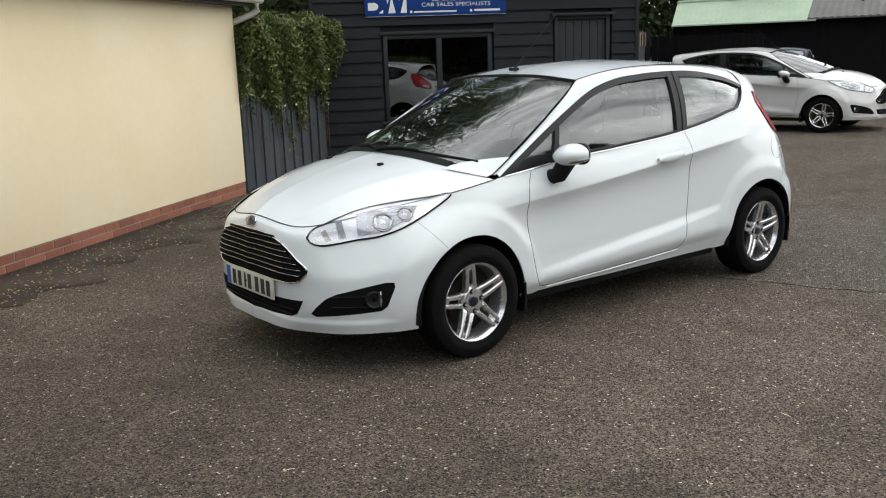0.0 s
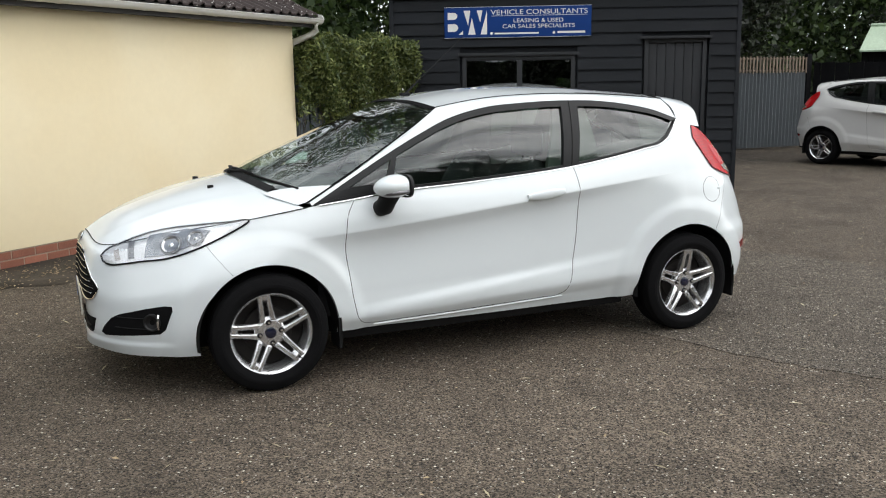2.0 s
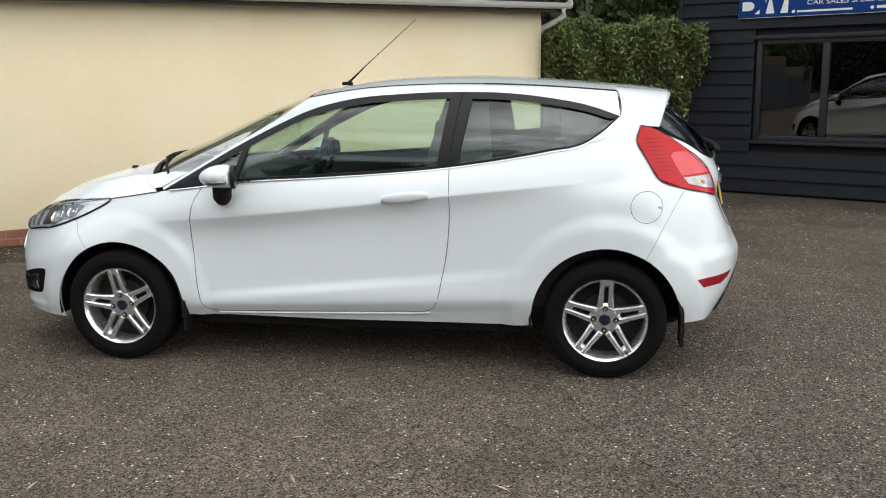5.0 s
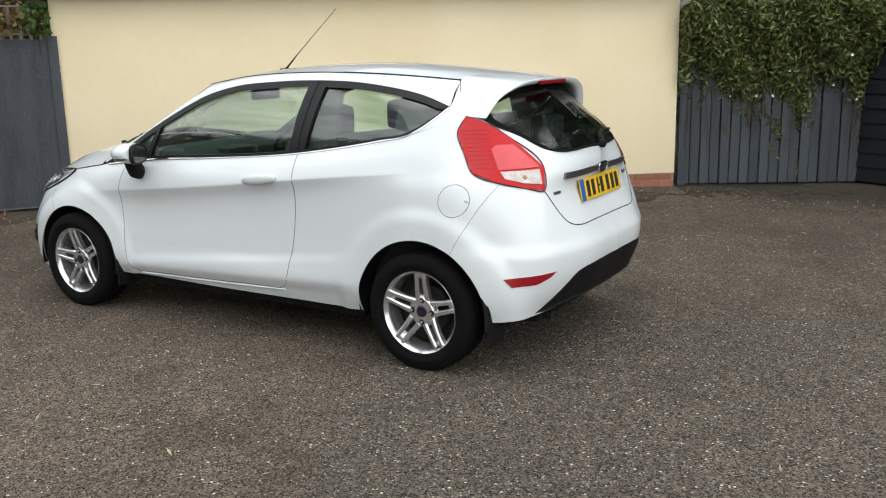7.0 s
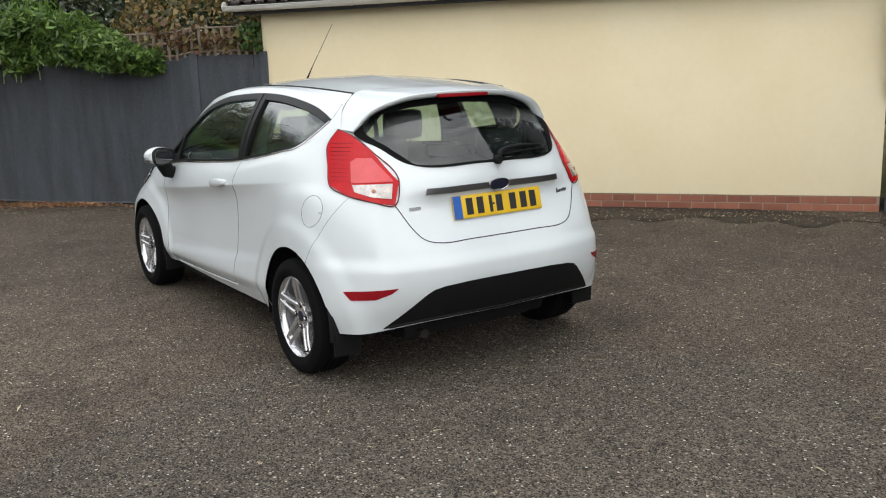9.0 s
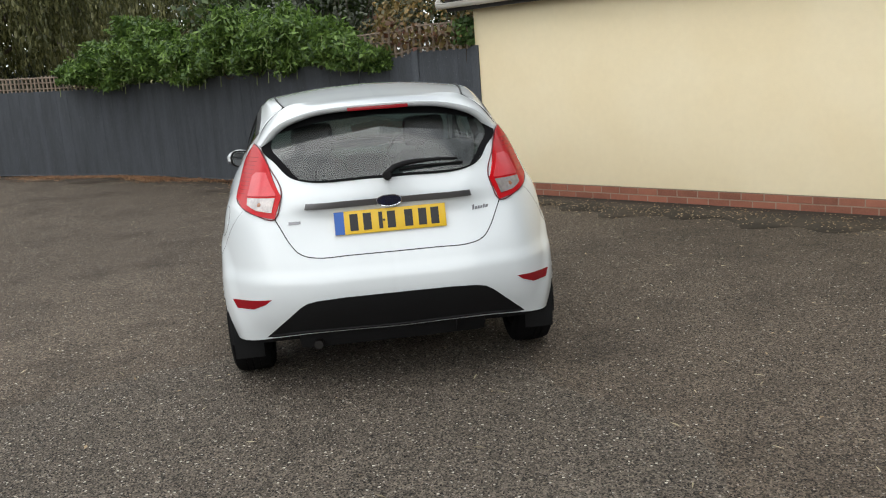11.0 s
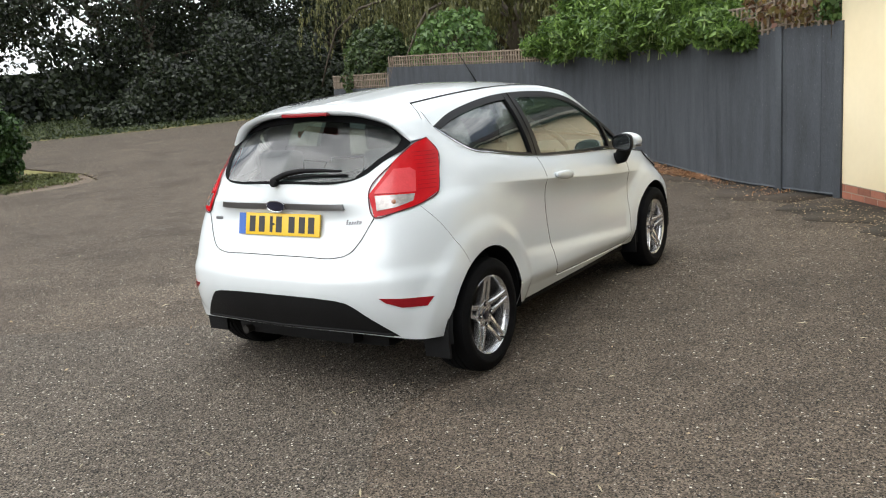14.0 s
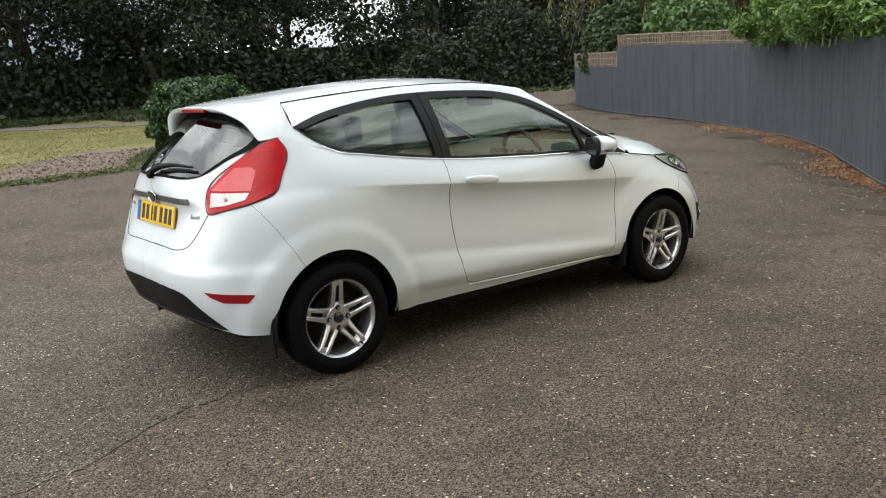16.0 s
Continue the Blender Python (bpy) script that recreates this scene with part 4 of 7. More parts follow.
    # Car floor, with unseen low boxes added to block light under the car.
    part("floor_pan", join(box(-1.75, 1.42, -.50, .50, .165, .26, .03), box(-.86, .86, -.72, .72, .185, .30, .02), box(1.40, 1.70, -.48, .30, .20, .30, .04), box(-.9, 1.2, -.70, .70, .22, .31, .02), grid([[(1.40, -.55, .25), (1.40, .55, .25)], [(1.60, -.58, .285), (1.60, .58, .285)], [(1.80, -.55, .322), (1.80, .55, .322)]])), PLASTIC, car)
    part("exhaust", tube([(1.35, -.36, .235), (1.60, -.38, .235), (1.74, -.39, .232)], .022, 12), DARK_METAL, car, "dull steel exhaust tail pipe")
    # Unseen beam and box between the rear wheels, added to darken the ground.
    part("rear_axle", join(box(1.14, 1.34, -.62, .62, .17, .28, .03), box(.86, 1.62, -.46, .46, .175, .30, .05)), PLASTIC, car)
    part("rear_header_trim", both(grid([curve(ROOF_BACK, 20) * (1, .98, 1) - (.01, 0, .034), curve(REAR_GLASS_TOP, 20) * (1, .97, 1) - (.03, 0, .012)])), PILLAR_TRIM, car)
    for side in (-1, 1):
        g = grid([curve([(1.27, .44, 1.325), (1.285, .52, 1.27), (1.30, .575, 1.19), (1.28, .62, 1.10), (1.26, .64, 1.02)], 16), curve([(1.39, .515, 1.235), (1.43, .545, 1.19), (1.50, .525, 1.13), (1.58, .495, 1.08), (1.67, .43, 1.02)], 16)])
        part("rear_pillar_trim", g if side > 0 else mirrored(g), PILLAR_TRIM, car)
    # cabin
    dash = []
    for y in np.linspace(-.64, .64, 15):
        k = .03 if abs(y - .33) < .2 else 0
        dash.append([(-1.14, y, .86), (-.98, y, .945 + k * .3), (-.74, y, .945 + k), (-.62, y, .88 + k), (-.58, y, .74), (-.66, y, .55), (-.9, y, .5)])
    part("dashboard", grid(dash), TRIM, car)
    part("centre_console", join(box(-.72, -.57, -.13, .13, .45, .93, .03), box(-.6, .25, -.11, .11, .28, .46, .03)), TRIM, car)
    ring = [(-.47 + .06 * math.sin(q), .34 + .175 * math.cos(q), .90 + .165 * math.sin(q)) for q in np.linspace(0, 2 * np.pi, 33)]
    part("steering_wheel", join(tube(ring, .016, 8), box(-.50, -.46, .27, .41, .85, .94, .015), tube([(-.47, .19, .90), (-.48, .49, .90)], .016, 6), tube([(-.46, .34, .88), (-.75, .34, .80)], .04, 8)), TRIM, car)
    for y in (-.34, .34):
        seat(car, .18, y)
    rear = part("rear_bench", join(box(.75, 1.22, -.60, .60, .36, .55, .06), moved(box(-.07, .07, -.61, .61, 0, .50, .05), pose(1.24, 0, .52, 0, 14, 0))), FABRIC, car, "dark grey fabric rear bench")
    for y in (-.36, .36):
        part("headrest", box(1.31, 1.42, y - .13, y + .13, .98, 1.14, .04), FABRIC, rear)
    part("parcel_shelf", box(1.40, 1.72, -.50, .50, .92, .945, .008), TRIM, car)
    part("rear_view_mirror", join(box(-.40, -.37, -.10, .14, 1.225, 1.295, .015), tube([(-.38, .02, 1.28), (-.33, .02, 1.34)], .01)), TRIM, car)
    for k, (x, side) in enumerate(((-1.232, -1), (1.245, -1), (-1.232, 1), (1.245, 1))):
        alloy_wheel(car, x, side, wheel_turns[k])
    body.update(bonnet=bonnet, windscreen=windscreen, rear_window=rear_window)
    return body, Skin(join(both(grid(a)), both(grid(bonnet_surface())))), Skin(pane), Skin(rear_pane)


def corner(view, pts):
    """Outline points given as (x, half width, z) on the left side, in the flat coordinates of a view."""
    ax = VIEWS[view][1]
    return [(x * ax[0] - h * ax[1], z) for x, h, z in pts]


HEADLAMP = [(-1.95, .437, .67), (-1.93, .434, .692), (-1.85, .463, .73), (-1.73, .512, .775), (-1.65, .545, .793), (-1.55, .59, .806), (-1.486, .638, .814), (-1.38, .68, .823),
            (-1.288, .71, .831), (-1.45, .71, .745), (-1.60, .694, .69), (-1.69, .666, .668), (-1.79, .614, .656), (-1.867, .56, .642), (-1.926, .50, .636), (-1.946, .465, .648)]
TAILLAMP = [(1.385, .597, 1.193), (1.463, .583, 1.17), (1.585, .542, 1.096), (1.735, .495, .96), (1.758, .535, .862), (1.70, .61, .878), (1.587, .685, .906), (1.484, .714, .946),
            (1.43, .69, 1.03), (1.376, .656, 1.123)]
TAIL_PINK = [(1.534, .625, 1.046), (1.545, .601, 1.063), (1.605, .552, 1.063), (1.711, .515, .972), (1.718, .515, .962), (1.583, .652, .956)]
TAIL_CLEAR = [(1.59, .65, .948), (1.72, .518, .953), (1.743, .542, .889), (1.692, .61, .897), (1.616, .655, .918)]
REAR_REFLECTOR = [(1.65, .756, .486), (1.83, .57, .501), (1.815, .60, .478), (1.775, .66, .452), (1.685, .738, .447)]
FOG = [(-1.981, .481, .311), (-1.969, .515, .347), (-1.945, .561, .389), (-1.913, .609, .413), (-1.802, .70, .446), (-1.717, .74, .461), (-1.678, .755, .459), (-1.674, .757, .438),
       (-1.698, .749, .383), (-1.713, .743, .347), (-1.744, .731, .325), (-1.853, .674, .316), (-1.968, .508, .298)]
GRILLE = [(0, .676), (-.15, .670), (-.262, .650), (-.351, .614), (-.42, .565), (-.474, .515), (-.462, .49), (-.44, .470), (-.40, .457), (-.284, .452), (0, .455)]
INTAKE = [(0, .352), (-.445, .371), (-.425, .335), (-.40, .299), (-.359, .284), (-.20, .274), (0, .268)]
DIFFUSER = [(0, .497), (.25, .497), (.37, .489), (.42, .477), (.455, .455), (.545, .376), (.625, .303), (.42, .327), (0, .325)]
DOOR_LINE = [(-.775, .893), (-.808, .84), (-.829, .74), (-.832, .65), (-.82, .54), (-.80, .37), (-.785, .31), (-.765, .285), (-.70, .272), (-.58, .2745), (-.45, .2775), (-.3, .281), (-.15, .285), (0, .2895), (.15, .2945), (.28, .299), (.377, .303), (.42, .325), (.437, .36),
             (.462, .47), (.486, .60), (.498, .727), (.502, .85), (.496, .995)]


def full(half):
    return half + [(-u, z) for u, z in reversed(half) if abs(u) > 1e-6]


def oval(cx, cz, a, b, n=24):
    return [(cx + a * math.cos(q), cz + b * math.sin(q)) for q in np.linspace(0, 2 * np.pi, n, endpoint=False)]


def oval_plate(rows, a, b, at):
    """Rounded mirror shape, wider at its top outer end: rows of (depth, size)."""
    q = np.linspace(0, 2 * np.pi, 36, endpoint=False)
    c, s = np.cos(q), np.sin(q)
    y, z = a * np.sign(c) * np.abs(c) ** .72, b * np.sign(s) * np.abs(s) ** .72
    z = z * (1 - .16 * (y / a)) * np.where(z > 0, 1.06, .96)
    return moved(grid([[(d, yy * k, zz * k) for yy, zz in zip(y, z)] for d, k in rows], close=True), at)


def dress(car, body, skin, screen, rear_pane, paint, plates=True):
    """Lamps, grille, plates, mirrors, handles, wipers, seams and badges."""
    for side in (-1, 1):
        def put(name, geo, material, parent=car, label=""):
            return part(name, geo if side < 0 else mirrored(geo), material, parent, label)
        fc, rc = "front_corner", "rear_corner"
        lamp = put("headlight", skin.inlay(fc, corner(fc, HEADLAMP), .001, .01), SILVER, car, "clear swept-back headlight with silver reflectors")
        rim = corner(fc, HEADLAMP)
        put("lamp_seal", skin.line(fc, rim + rim[:1], .0042, .004, 90), MESH_BLACK, lamp)
        put("lamp_divider", skin.inlay(fc, corner(fc, [(-1.83, .50, .735), (-1.80, .51, .745), (-1.82, .575, .668), (-1.85, .56, .662)]), .004, .004, .02), DARK_CHROME, lamp)
        put("lamp_bezel", skin.inlay(fc, corner(fc, [(-1.74, .545, .765), (-1.56, .605, .795), (-1.465, .668, .788), (-1.52, .692, .742), (-1.66, .662, .688), (-1.77, .60, .672)]), .0055, .004, .012), LAMP_BEZEL, lamp)
        put("daylight_strip", skin.inlay(fc, corner(fc, [(-1.66, .57, .775), (-1.52, .63, .795), (-1.47, .665, .79), (-1.50, .675, .77), (-1.53, .66, .772), (-1.64, .61, .755)]), .005, .004, .02), CHROME, lamp)
        put("indicator", skin.inlay(fc, corner(fc, [(-1.895, .475, .695), (-1.87, .48, .705), (-1.875, .53, .658), (-1.90, .515, .652)]), .003, .004, .02), LAMP_CHAMBER, lamp)
        for x, h, z, r in ((-1.635, .625, .728, .046), (-1.535, .665, .755, .036)):
            c, n = skin.meet(fc, (x + h) * .7071, z, .008)
            m = Matrix.Translation(Vector(c)) @ Vector(n).to_track_quat("-Y", "Z").to_matrix().to_4x4()
            put("lamp_bowl", moved(lathe([(r, 0), (r * .95, -.004), (r * .8, .002), (r * .55, .012), (r * .35, .004), (.001, -.002)], 24), m), CHROME, lamp)
            put("bulb_shade", moved(lathe([(r * 1.16, .004), (r * 1.14, -.001), (r, -.001)], 24), m), DARK_CHROME, lamp)
        put("lens", outward(skin.inlay(fc, corner(fc, HEADLAMP), .011, .008, .03, .004), (-1.2, -.2, .5)), CLEAR, lamp)
        fog = put("fog_lamp_recess", skin.inlay(fc, corner(fc, FOG), .0015, .01), MESH_BLACK, car, "black fog lamp recess in the bumper")
        c, n = skin.meet(fc, (-1.775 + .718) * .7071, .383, .002)
        m = Matrix.Translation(Vector(c)) @ Vector(n).to_track_quat("-Y", "Z").to_matrix().to_4x4()
        put("fog_lamp", moved(lathe([(.042, .002), (.042, -.008), (.036, -.010), (.030, -.004), (.001, .004)], 24), m), GLOSS_BLACK, fog)
        c, n = skin.meet(fc, (-1.745 + .731) * .7071, .385, .006)
        put("chrome_accent", tube([c + (0, 0, -.036), c + (-.004, -.004, -.012), c + (-.004, -.004, .012), c + (.002, .002, .036)], [.004, .007, .007, .004], 8), CHROME, fog)
        for z in (.35, .40):
            put("recess_rib", skin.line(fc, corner(fc, [(-1.93, .585, z), (-1.86, .655, z), (-1.80, .70, z)]), .003, .003, 12), PLASTIC, fog)
        tail = put("tail_light", skin.inlay(rc, corner(rc, TAILLAMP), .006, .014, .011, .004), RED_LENS, car, "large red tail light wrapping round the rear corner")
        rim = corner(rc, TAILLAMP)
        put("lamp_seal", skin.line(rc, rim + rim[:1], .0032, .005, 90), DARK_RED, tail)
        put("lamp_window", skin.inlay(rc, corner(rc, TAIL_PINK), .0115, .006, .011), PINK_LENS, tail, "paler red lens panel")
        put("reversing_lamp", skin.inlay(rc, corner(rc, TAIL_CLEAR), .0115, .006, .011), LAMP_CHAMBER, tail, "clear reversing lamp")
        for z in np.linspace(1.13, .965, 10):
            a0, b0 = (np.interp(z, [.946, 1.03, 1.123, 1.2], k) for k in ((1.492, 1.440, 1.392, 1.40), (.700, .680, .648, .62)))
            a1, b1 = (np.interp(z, [.956, 1.046, 1.14], k) for k in ((1.572, 1.524, 1.505), (.656, .630, .590)))
            put("lens_rib", skin.line(rc, corner(rc, [(a0, b0, z), ((a0 + a1) / 2, (b0 + b1) / 2, z), (a1, b1, z)]), .0013, .0092, 10), BRAKE_LENS, tail)
        c, n = skin.meet(rc, (1.685 - .595) * .7071, .922, .012)
        put("bulb", moved(lathe([(.012, .004), (.010, -.002), (.001, -.004)], 16), Matrix.Translation(Vector(c)) @ Vector(n).to_track_quat("-Y", "Z").to_matrix().to_4x4()), AMBER, tail)
        put("rear_reflector", skin.inlay(rc, corner(rc, REAR_REFLECTOR), .003, .01), BRAKE_LENS, body["rear_bumper"], "red bumper reflector")
        # seams
        put("door_seam", skin.line("side", DOOR_LINE, .0019, -.0004, 140), GROOVE, body["door", side])
        put("bumper_seam", skin.line("side", [(1.60, .895), (1.54, .80), (1.48, .69), (1.424, .585)], .0011, -.0004, 30), GROOVE, body["rear_bumper"])
        put("bumper_seam", skin.line("side", [(-1.50, .725), (-1.455, .66), (-1.40, .59)], .0010, -.0004, 20), GROOVE, body["front_bumper"])
        if side < 0:
            put("fuel_flap_seam", skin.line("side", oval(1.425, .828, .073, .072) + [(1.498, .828)], .0014, -.0004, 60), GROOVE, body["rear_quarter", side])
        c, n = skin.meet("side", 1.487, .828, .001)
        if side < 0:
            put("fuel_flap_catch", moved(box(-.011, .011, -.004, .004, -.007, .007, .003), pose(*c)), paint, body["rear_quarter", side])
        rim = [np.array((x, -h, z + .001)) for x, h, z in curve(BELT, 400)[::4] if x < -1.0]
        put("bonnet_seam", tube(rim, .0026, 5), GROOVE, body["bonnet"])
        put("roof_seam", tube(curve(ROOF_EDGE, 60) * (1, -1, 1) + (0, .0015, .0026), .0022, 5), GROOVE, car)
        put("roof_strip", tube(curve(ROOF_EDGE, 60)[34:] * (1, -1, 1) + (0, .003, .003), .0045, 6), GLOSS_BLACK, car, "black roof ditch strip")
        put("spoiler_seam", tube(curve(SPOILER_FRONT[2:], 30) * (1, -1, 1) + (0, -.001, .001), .0024, 5), GROOVE, body["spoiler"])
        put("pillar_seam", tube([(side_surface(np.array([.487 + .058 * q]), q, .0055) * (1, -1, 1))[0] for q in np.linspace(0, 1, 12)], .0026, 5), GROOVE, body["door", side])
        put("sill_moulding", skin.line("side", [(-.70, .262), (-.4, .269), (0, .280), (.30, .290), (.40, .294)], .005, .003, 60), paint, body["door", side])
        # handle
        a, b = skin.meet("side", .175, .853, .020)[0], skin.meet("side", .40, .874, .020)[0]
        q = np.linspace(0, 1, 15)
        rows = []
        for t in q:
            c = a + (b - a) * t + (0, .014 * (abs(2 * t - 1) ** 3), 0)
            wide, thick = .026 * math.sin(np.pi * (.10 + .80 * t)) ** .5, .012
            rows.append([c + (0, thick * math.cos(w) * -1, wide * math.sin(w)) for w in np.linspace(0, 2 * np.pi, 12, endpoint=False)])
        g = grid(rows, close=True)
        g[1].extend([list(range(12)), list(range(len(g[0]) - 12, len(g[0])))])
        put("door_handle", g, paint, body["door", side], "body-coloured door handle")
        put("handle_recess", skin.inlay("side", oval(.285, .858, .075, .026, 20), .0008, .002), paint, body["door", side])
        # mirror, its outer end swept back
        swing = Matrix.Translation((-.622, -.782, .960)) @ Matrix.Rotation(radians(18), 4, "Z") @ Matrix.Scale(.96, 4) @ Matrix.Translation((.575, .80, -.975))
        rows = []
        for t in np.linspace(0, 1, 14):
            s = max(.05, math.sin(np.pi * (.06 + .90 * t)) ** .55)
            rows.append([(-.575 - (.128 if math.cos(w) > 0 else .075) * s * max(math.cos(w), -.55), -.800 - .185 * t, .975 + .012 * t + (.066 if math.sin(w) > 0 else .056) * s * math.sin(w)) for w in np.linspace(0, 2 * np.pi, 24, endpoint=False)])
        g = grid(rows, close=True)
        g[1].extend([list(range(24)), list(range(len(g[0]) - 24, len(g[0])))])
        mirror = put("door_mirror", moved(g, swing), paint, car, "white door mirror with a black foot")
        put("mirror_foot", tube([(-.650, -.750, .862), (-.647, -.785, .854), (-.637, -.81, .864), (-.627, -.832, .90), (-.615, -.848, .935)], [.030, .040, .046, .046, .05], 14), PLASTIC, mirror)
        put("mirror_glass", oval_plate([(.0, .80), (.001, .60), (.0015, .30), (.0015, .02)], .086, .058, swing @ pose(-.5215, -.893, .982, 0, 0, 0)), MIRROR, mirror)
        put("mirror_surround", oval_plate([(-.012, .97), (-.002, 1.0), (.006, .99), (.010, .94), (.009, .86), (.002, .82)], .086, .058, swing @ pose(-.530, -.893, .982)), GLOSS_BLACK, mirror)
        put("mirror_indicator", moved(tube([(-.672, -.885, .955), (-.655, -.935, .955), (-.618, -.972, .960), (-.565, -.985, .965)], [.008, .012, .013, .010], 8), swing), DARK_CHROME, mirror, "smoked indicator strip")
        # windscreen wiper
        out = (-.60, -.30, -.02) if side < 0 else (-.55, -.25, .02)
        blade = [screen.meet("front", u, z, .009)[0] for u, z in ((out[0], .948), (out[1], .995), (out[2], 1.012))]
        wiper = put("windscreen_wiper", tube(curve(blade, 12), [.007] * 12, 6), PLASTIC, car, "black parked windscreen wiper")
        put("wiper_arm", tube([blade[1] + (-.006, 0, .008), (blade[1] + blade[2]) / 2 + (-.012, 0, .008), blade[2] + (-.045, .02, -.012)], [.005, .007, .011], 8), PLASTIC, wiper)
        put("washer_jet", box(-1.405, -1.375, -.268, -.243, .945, .962, .005), PLASTIC, body["bonnet"])
    grille = part("grille", skin.inlay("front", full(GRILLE), .0015, .012), MESH_BLACK, body["front_bumper"], "black trapezoid grille with chrome bars")
    g = np.array(GRILLE)
    for z in (.648, .622, .596, .570, .544, .518, .492):
        half = np.interp(z, [.452, .47, .49, .515, .565, .614, .65, .67, .676], [.40, .44, .462, .474, .42, .351, .262, .15, .05]) - .026
        pts = [skin.meet("front", u, z + .010 * (1 - (u / .47) ** 2), .007)[0] for u in np.linspace(-half, half, 25)]
        part("grille_bar", tube(pts, .0018, 6), CHROME, grille)
        part("grille_slat", tube(np.array(pts) + (.002, 0, .007), .0050, 6), MESH_BLACK, grille)
    rim = full(GRILLE)
    part("grille_surround", skin.line("front", rim + rim[:1], .0042, .003, 120), CHROME, grille)
    part("lower_intake", skin.inlay("front", full(INTAKE), .0015, .012), MESH_BLACK, body["front_bumper"])
    for z in (.295, .320):
        part("intake_bar", tube([skin.meet("front", u, z, .004)[0] for u in np.linspace(-.38, .38, 15)], .004, 5), PLASTIC, body["front_bumper"])
    part("nose_badge", skin.inlay("front", oval(0, .710, .052, .021), .006, .01, .012, .003), BADGE_BLUE, body["front_bumper"], "dark blue oval badge")
    ring = oval(0, .710, .052, .021)
    part("badge_rim", skin.line("front", ring + ring[:1], .0028, .006, 50), CHROME, body["front_bumper"])
    # tail
    part("rear_valance", join(skin.inlay("rear", full([(-u, z) for u, z in DIFFUSER]), .003, .01), skin.line("rear", [(-.60, .312), (-.42, .330), (0, .328), (.42, .330), (.60, .312)], .008, .002, 30)), PLASTIC, body["rear_bumper"], "black textured lower bumper")
    line = [(-.535, .868), (-.51, .82), (-.472, .75), (-.434, .706), (-.40, .690), (-.368, .684), (-.2, .682)]
    part("tailgate_seam", skin.line("rear", line + [(-u, z) for u, z in reversed(line)], .0028, -.0004, 120), GROOVE, body["tailgate"])
    part("tailgate_strip", skin.inlay("rear", full([(0, .930), (-.38, .925), (-.388, .900), (0, .904)]), .014, .014), DARK_CHROME, body["tailgate"], "brushed dark chrome strip above the plate")
    part("tail_badge", skin.inlay("rear", oval(0, .919, .057, .024), .020, .01, .012, .002), BADGE_BLUE, body["tailgate"], "dark oval badge")
    ring = oval(0, .919, .057, .024)
    part("badge_rim", skin.line("rear", ring + ring[:1], .003, .020, 50), CHROME, body["tailgate"])
    part("model_script", join(*[skin.inlay("rear", [(u, z), (u + w, z + .002), (u + w + .003, z + h), (u + .003, z + h)], .003, .003, .01) for u, z, w, h in
         ((.392, .828, .008, .024), (.404, .829, .010, .014), (.418, .830, .010, .014), (.432, .831, .009, .013), (.445, .831, .008, .018), (.457, .832, .012, .014))]), DARK_CHROME, body["tailgate"])
    part("engine_label", skin.inlay("rear", [(-.470, .832), (-.415, .834), (-.415, .847), (-.470, .845)], .003, .003, .01), DARK_CHROME, body["tailgate"])
    part("high_brake_light", box(1.535, 1.566, -.147, .147, 1.323, 1.341, .005), BRAKE_LENS, body["spoiler"], "red high-level brake light")
    pivot = rear_pane.meet("rear", 0, 1.022, .012)[0]
    arm = [rear_pane.meet("rear", u, z, .022)[0] for u, z in ((0, 1.024), (.03, 1.045), (.10, 1.060), (.20, 1.064), (.34, 1.058))]
    rear_wiper = part("rear_wiper", tube(curve(arm, 16), np.linspace(.016, .006, 16), 8), PLASTIC, body["rear_window"], "black rear wiper parked across the glass")
    part("wiper_pivot", moved(lathe([(.022, .01), (.022, -.012), (.016, -.018), (.001, -.018)], 16), Matrix.Translation(Vector(pivot)) @ pose(0, 0, 0, 0, 0, 90)), PLASTIC, rear_wiper)
    part("wiper_blade", tube([rear_pane.meet("rear", u, z, .006)[0] for u, z in ((.06, 1.042), (.20, 1.050), (.37, 1.048))], .006, 6), PLASTIC, rear_wiper)
    up = coons(curve(COWL, 24), curve(HEADER, 24), curve(SCREEN_LINE, 30), curve(SCREEN_EDGE, 30))[1]
    part("scuttle_panel", both(grid([(curve(COWL, 24) + (-.012, 0, .004))[:17], (curve(COWL, 24) + (0, 0, .012))[:17], (up + (-.004, 0, .008))[:17]])), PLASTIC, car, "black scuttle under the windscreen")
    part("aerial", join(tube([(-.200, 0, 1.398), (-.180, 0, 1.418), (-.09, .002, 1.50), (.197, .010, 1.745)], [.012, .007, .0025, .0014], 8), box(-.23, -.17, -.018, .018, 1.392, 1.412, .008)), PLASTIC, car, "thin black roof aerial leaning back")
    if plates:
        for name, view, z0, z1, material in (("front_plate", "front", .350, .452, WHITE_PLATE), ("rear_plate", "rear", .771, .879, YELLOW)):
            if view == "front":
                at = pose(-2.056, 0, (z0 + z1) / 2, 0, 0, -90)
            else:
                at = pose(1.822, 0, (z0 + z1) / 2, -12, 0, 90)
            flat = part(name, box(-.26, .26, -.004, .004, -(z1 - z0) / 2, (z1 - z0) / 2, .002), material, car, "white number plate" if view == "front" else "yellow number plate", at=at)
            part("plate_band", box(-.26, -.215, -.0052, -.003, -(z1 - z0) / 2 + .001, (z1 - z0) / 2 - .001), PLATE_BLUE, flat)
            for u in (-.170, -.108, -.046, .004, .085, .150, .208):
                w = .009 if u == -.046 else .019
                part("plate_bar", box(u - w, u + w, -.0052, -.003, -.039, .039), INK, flat)
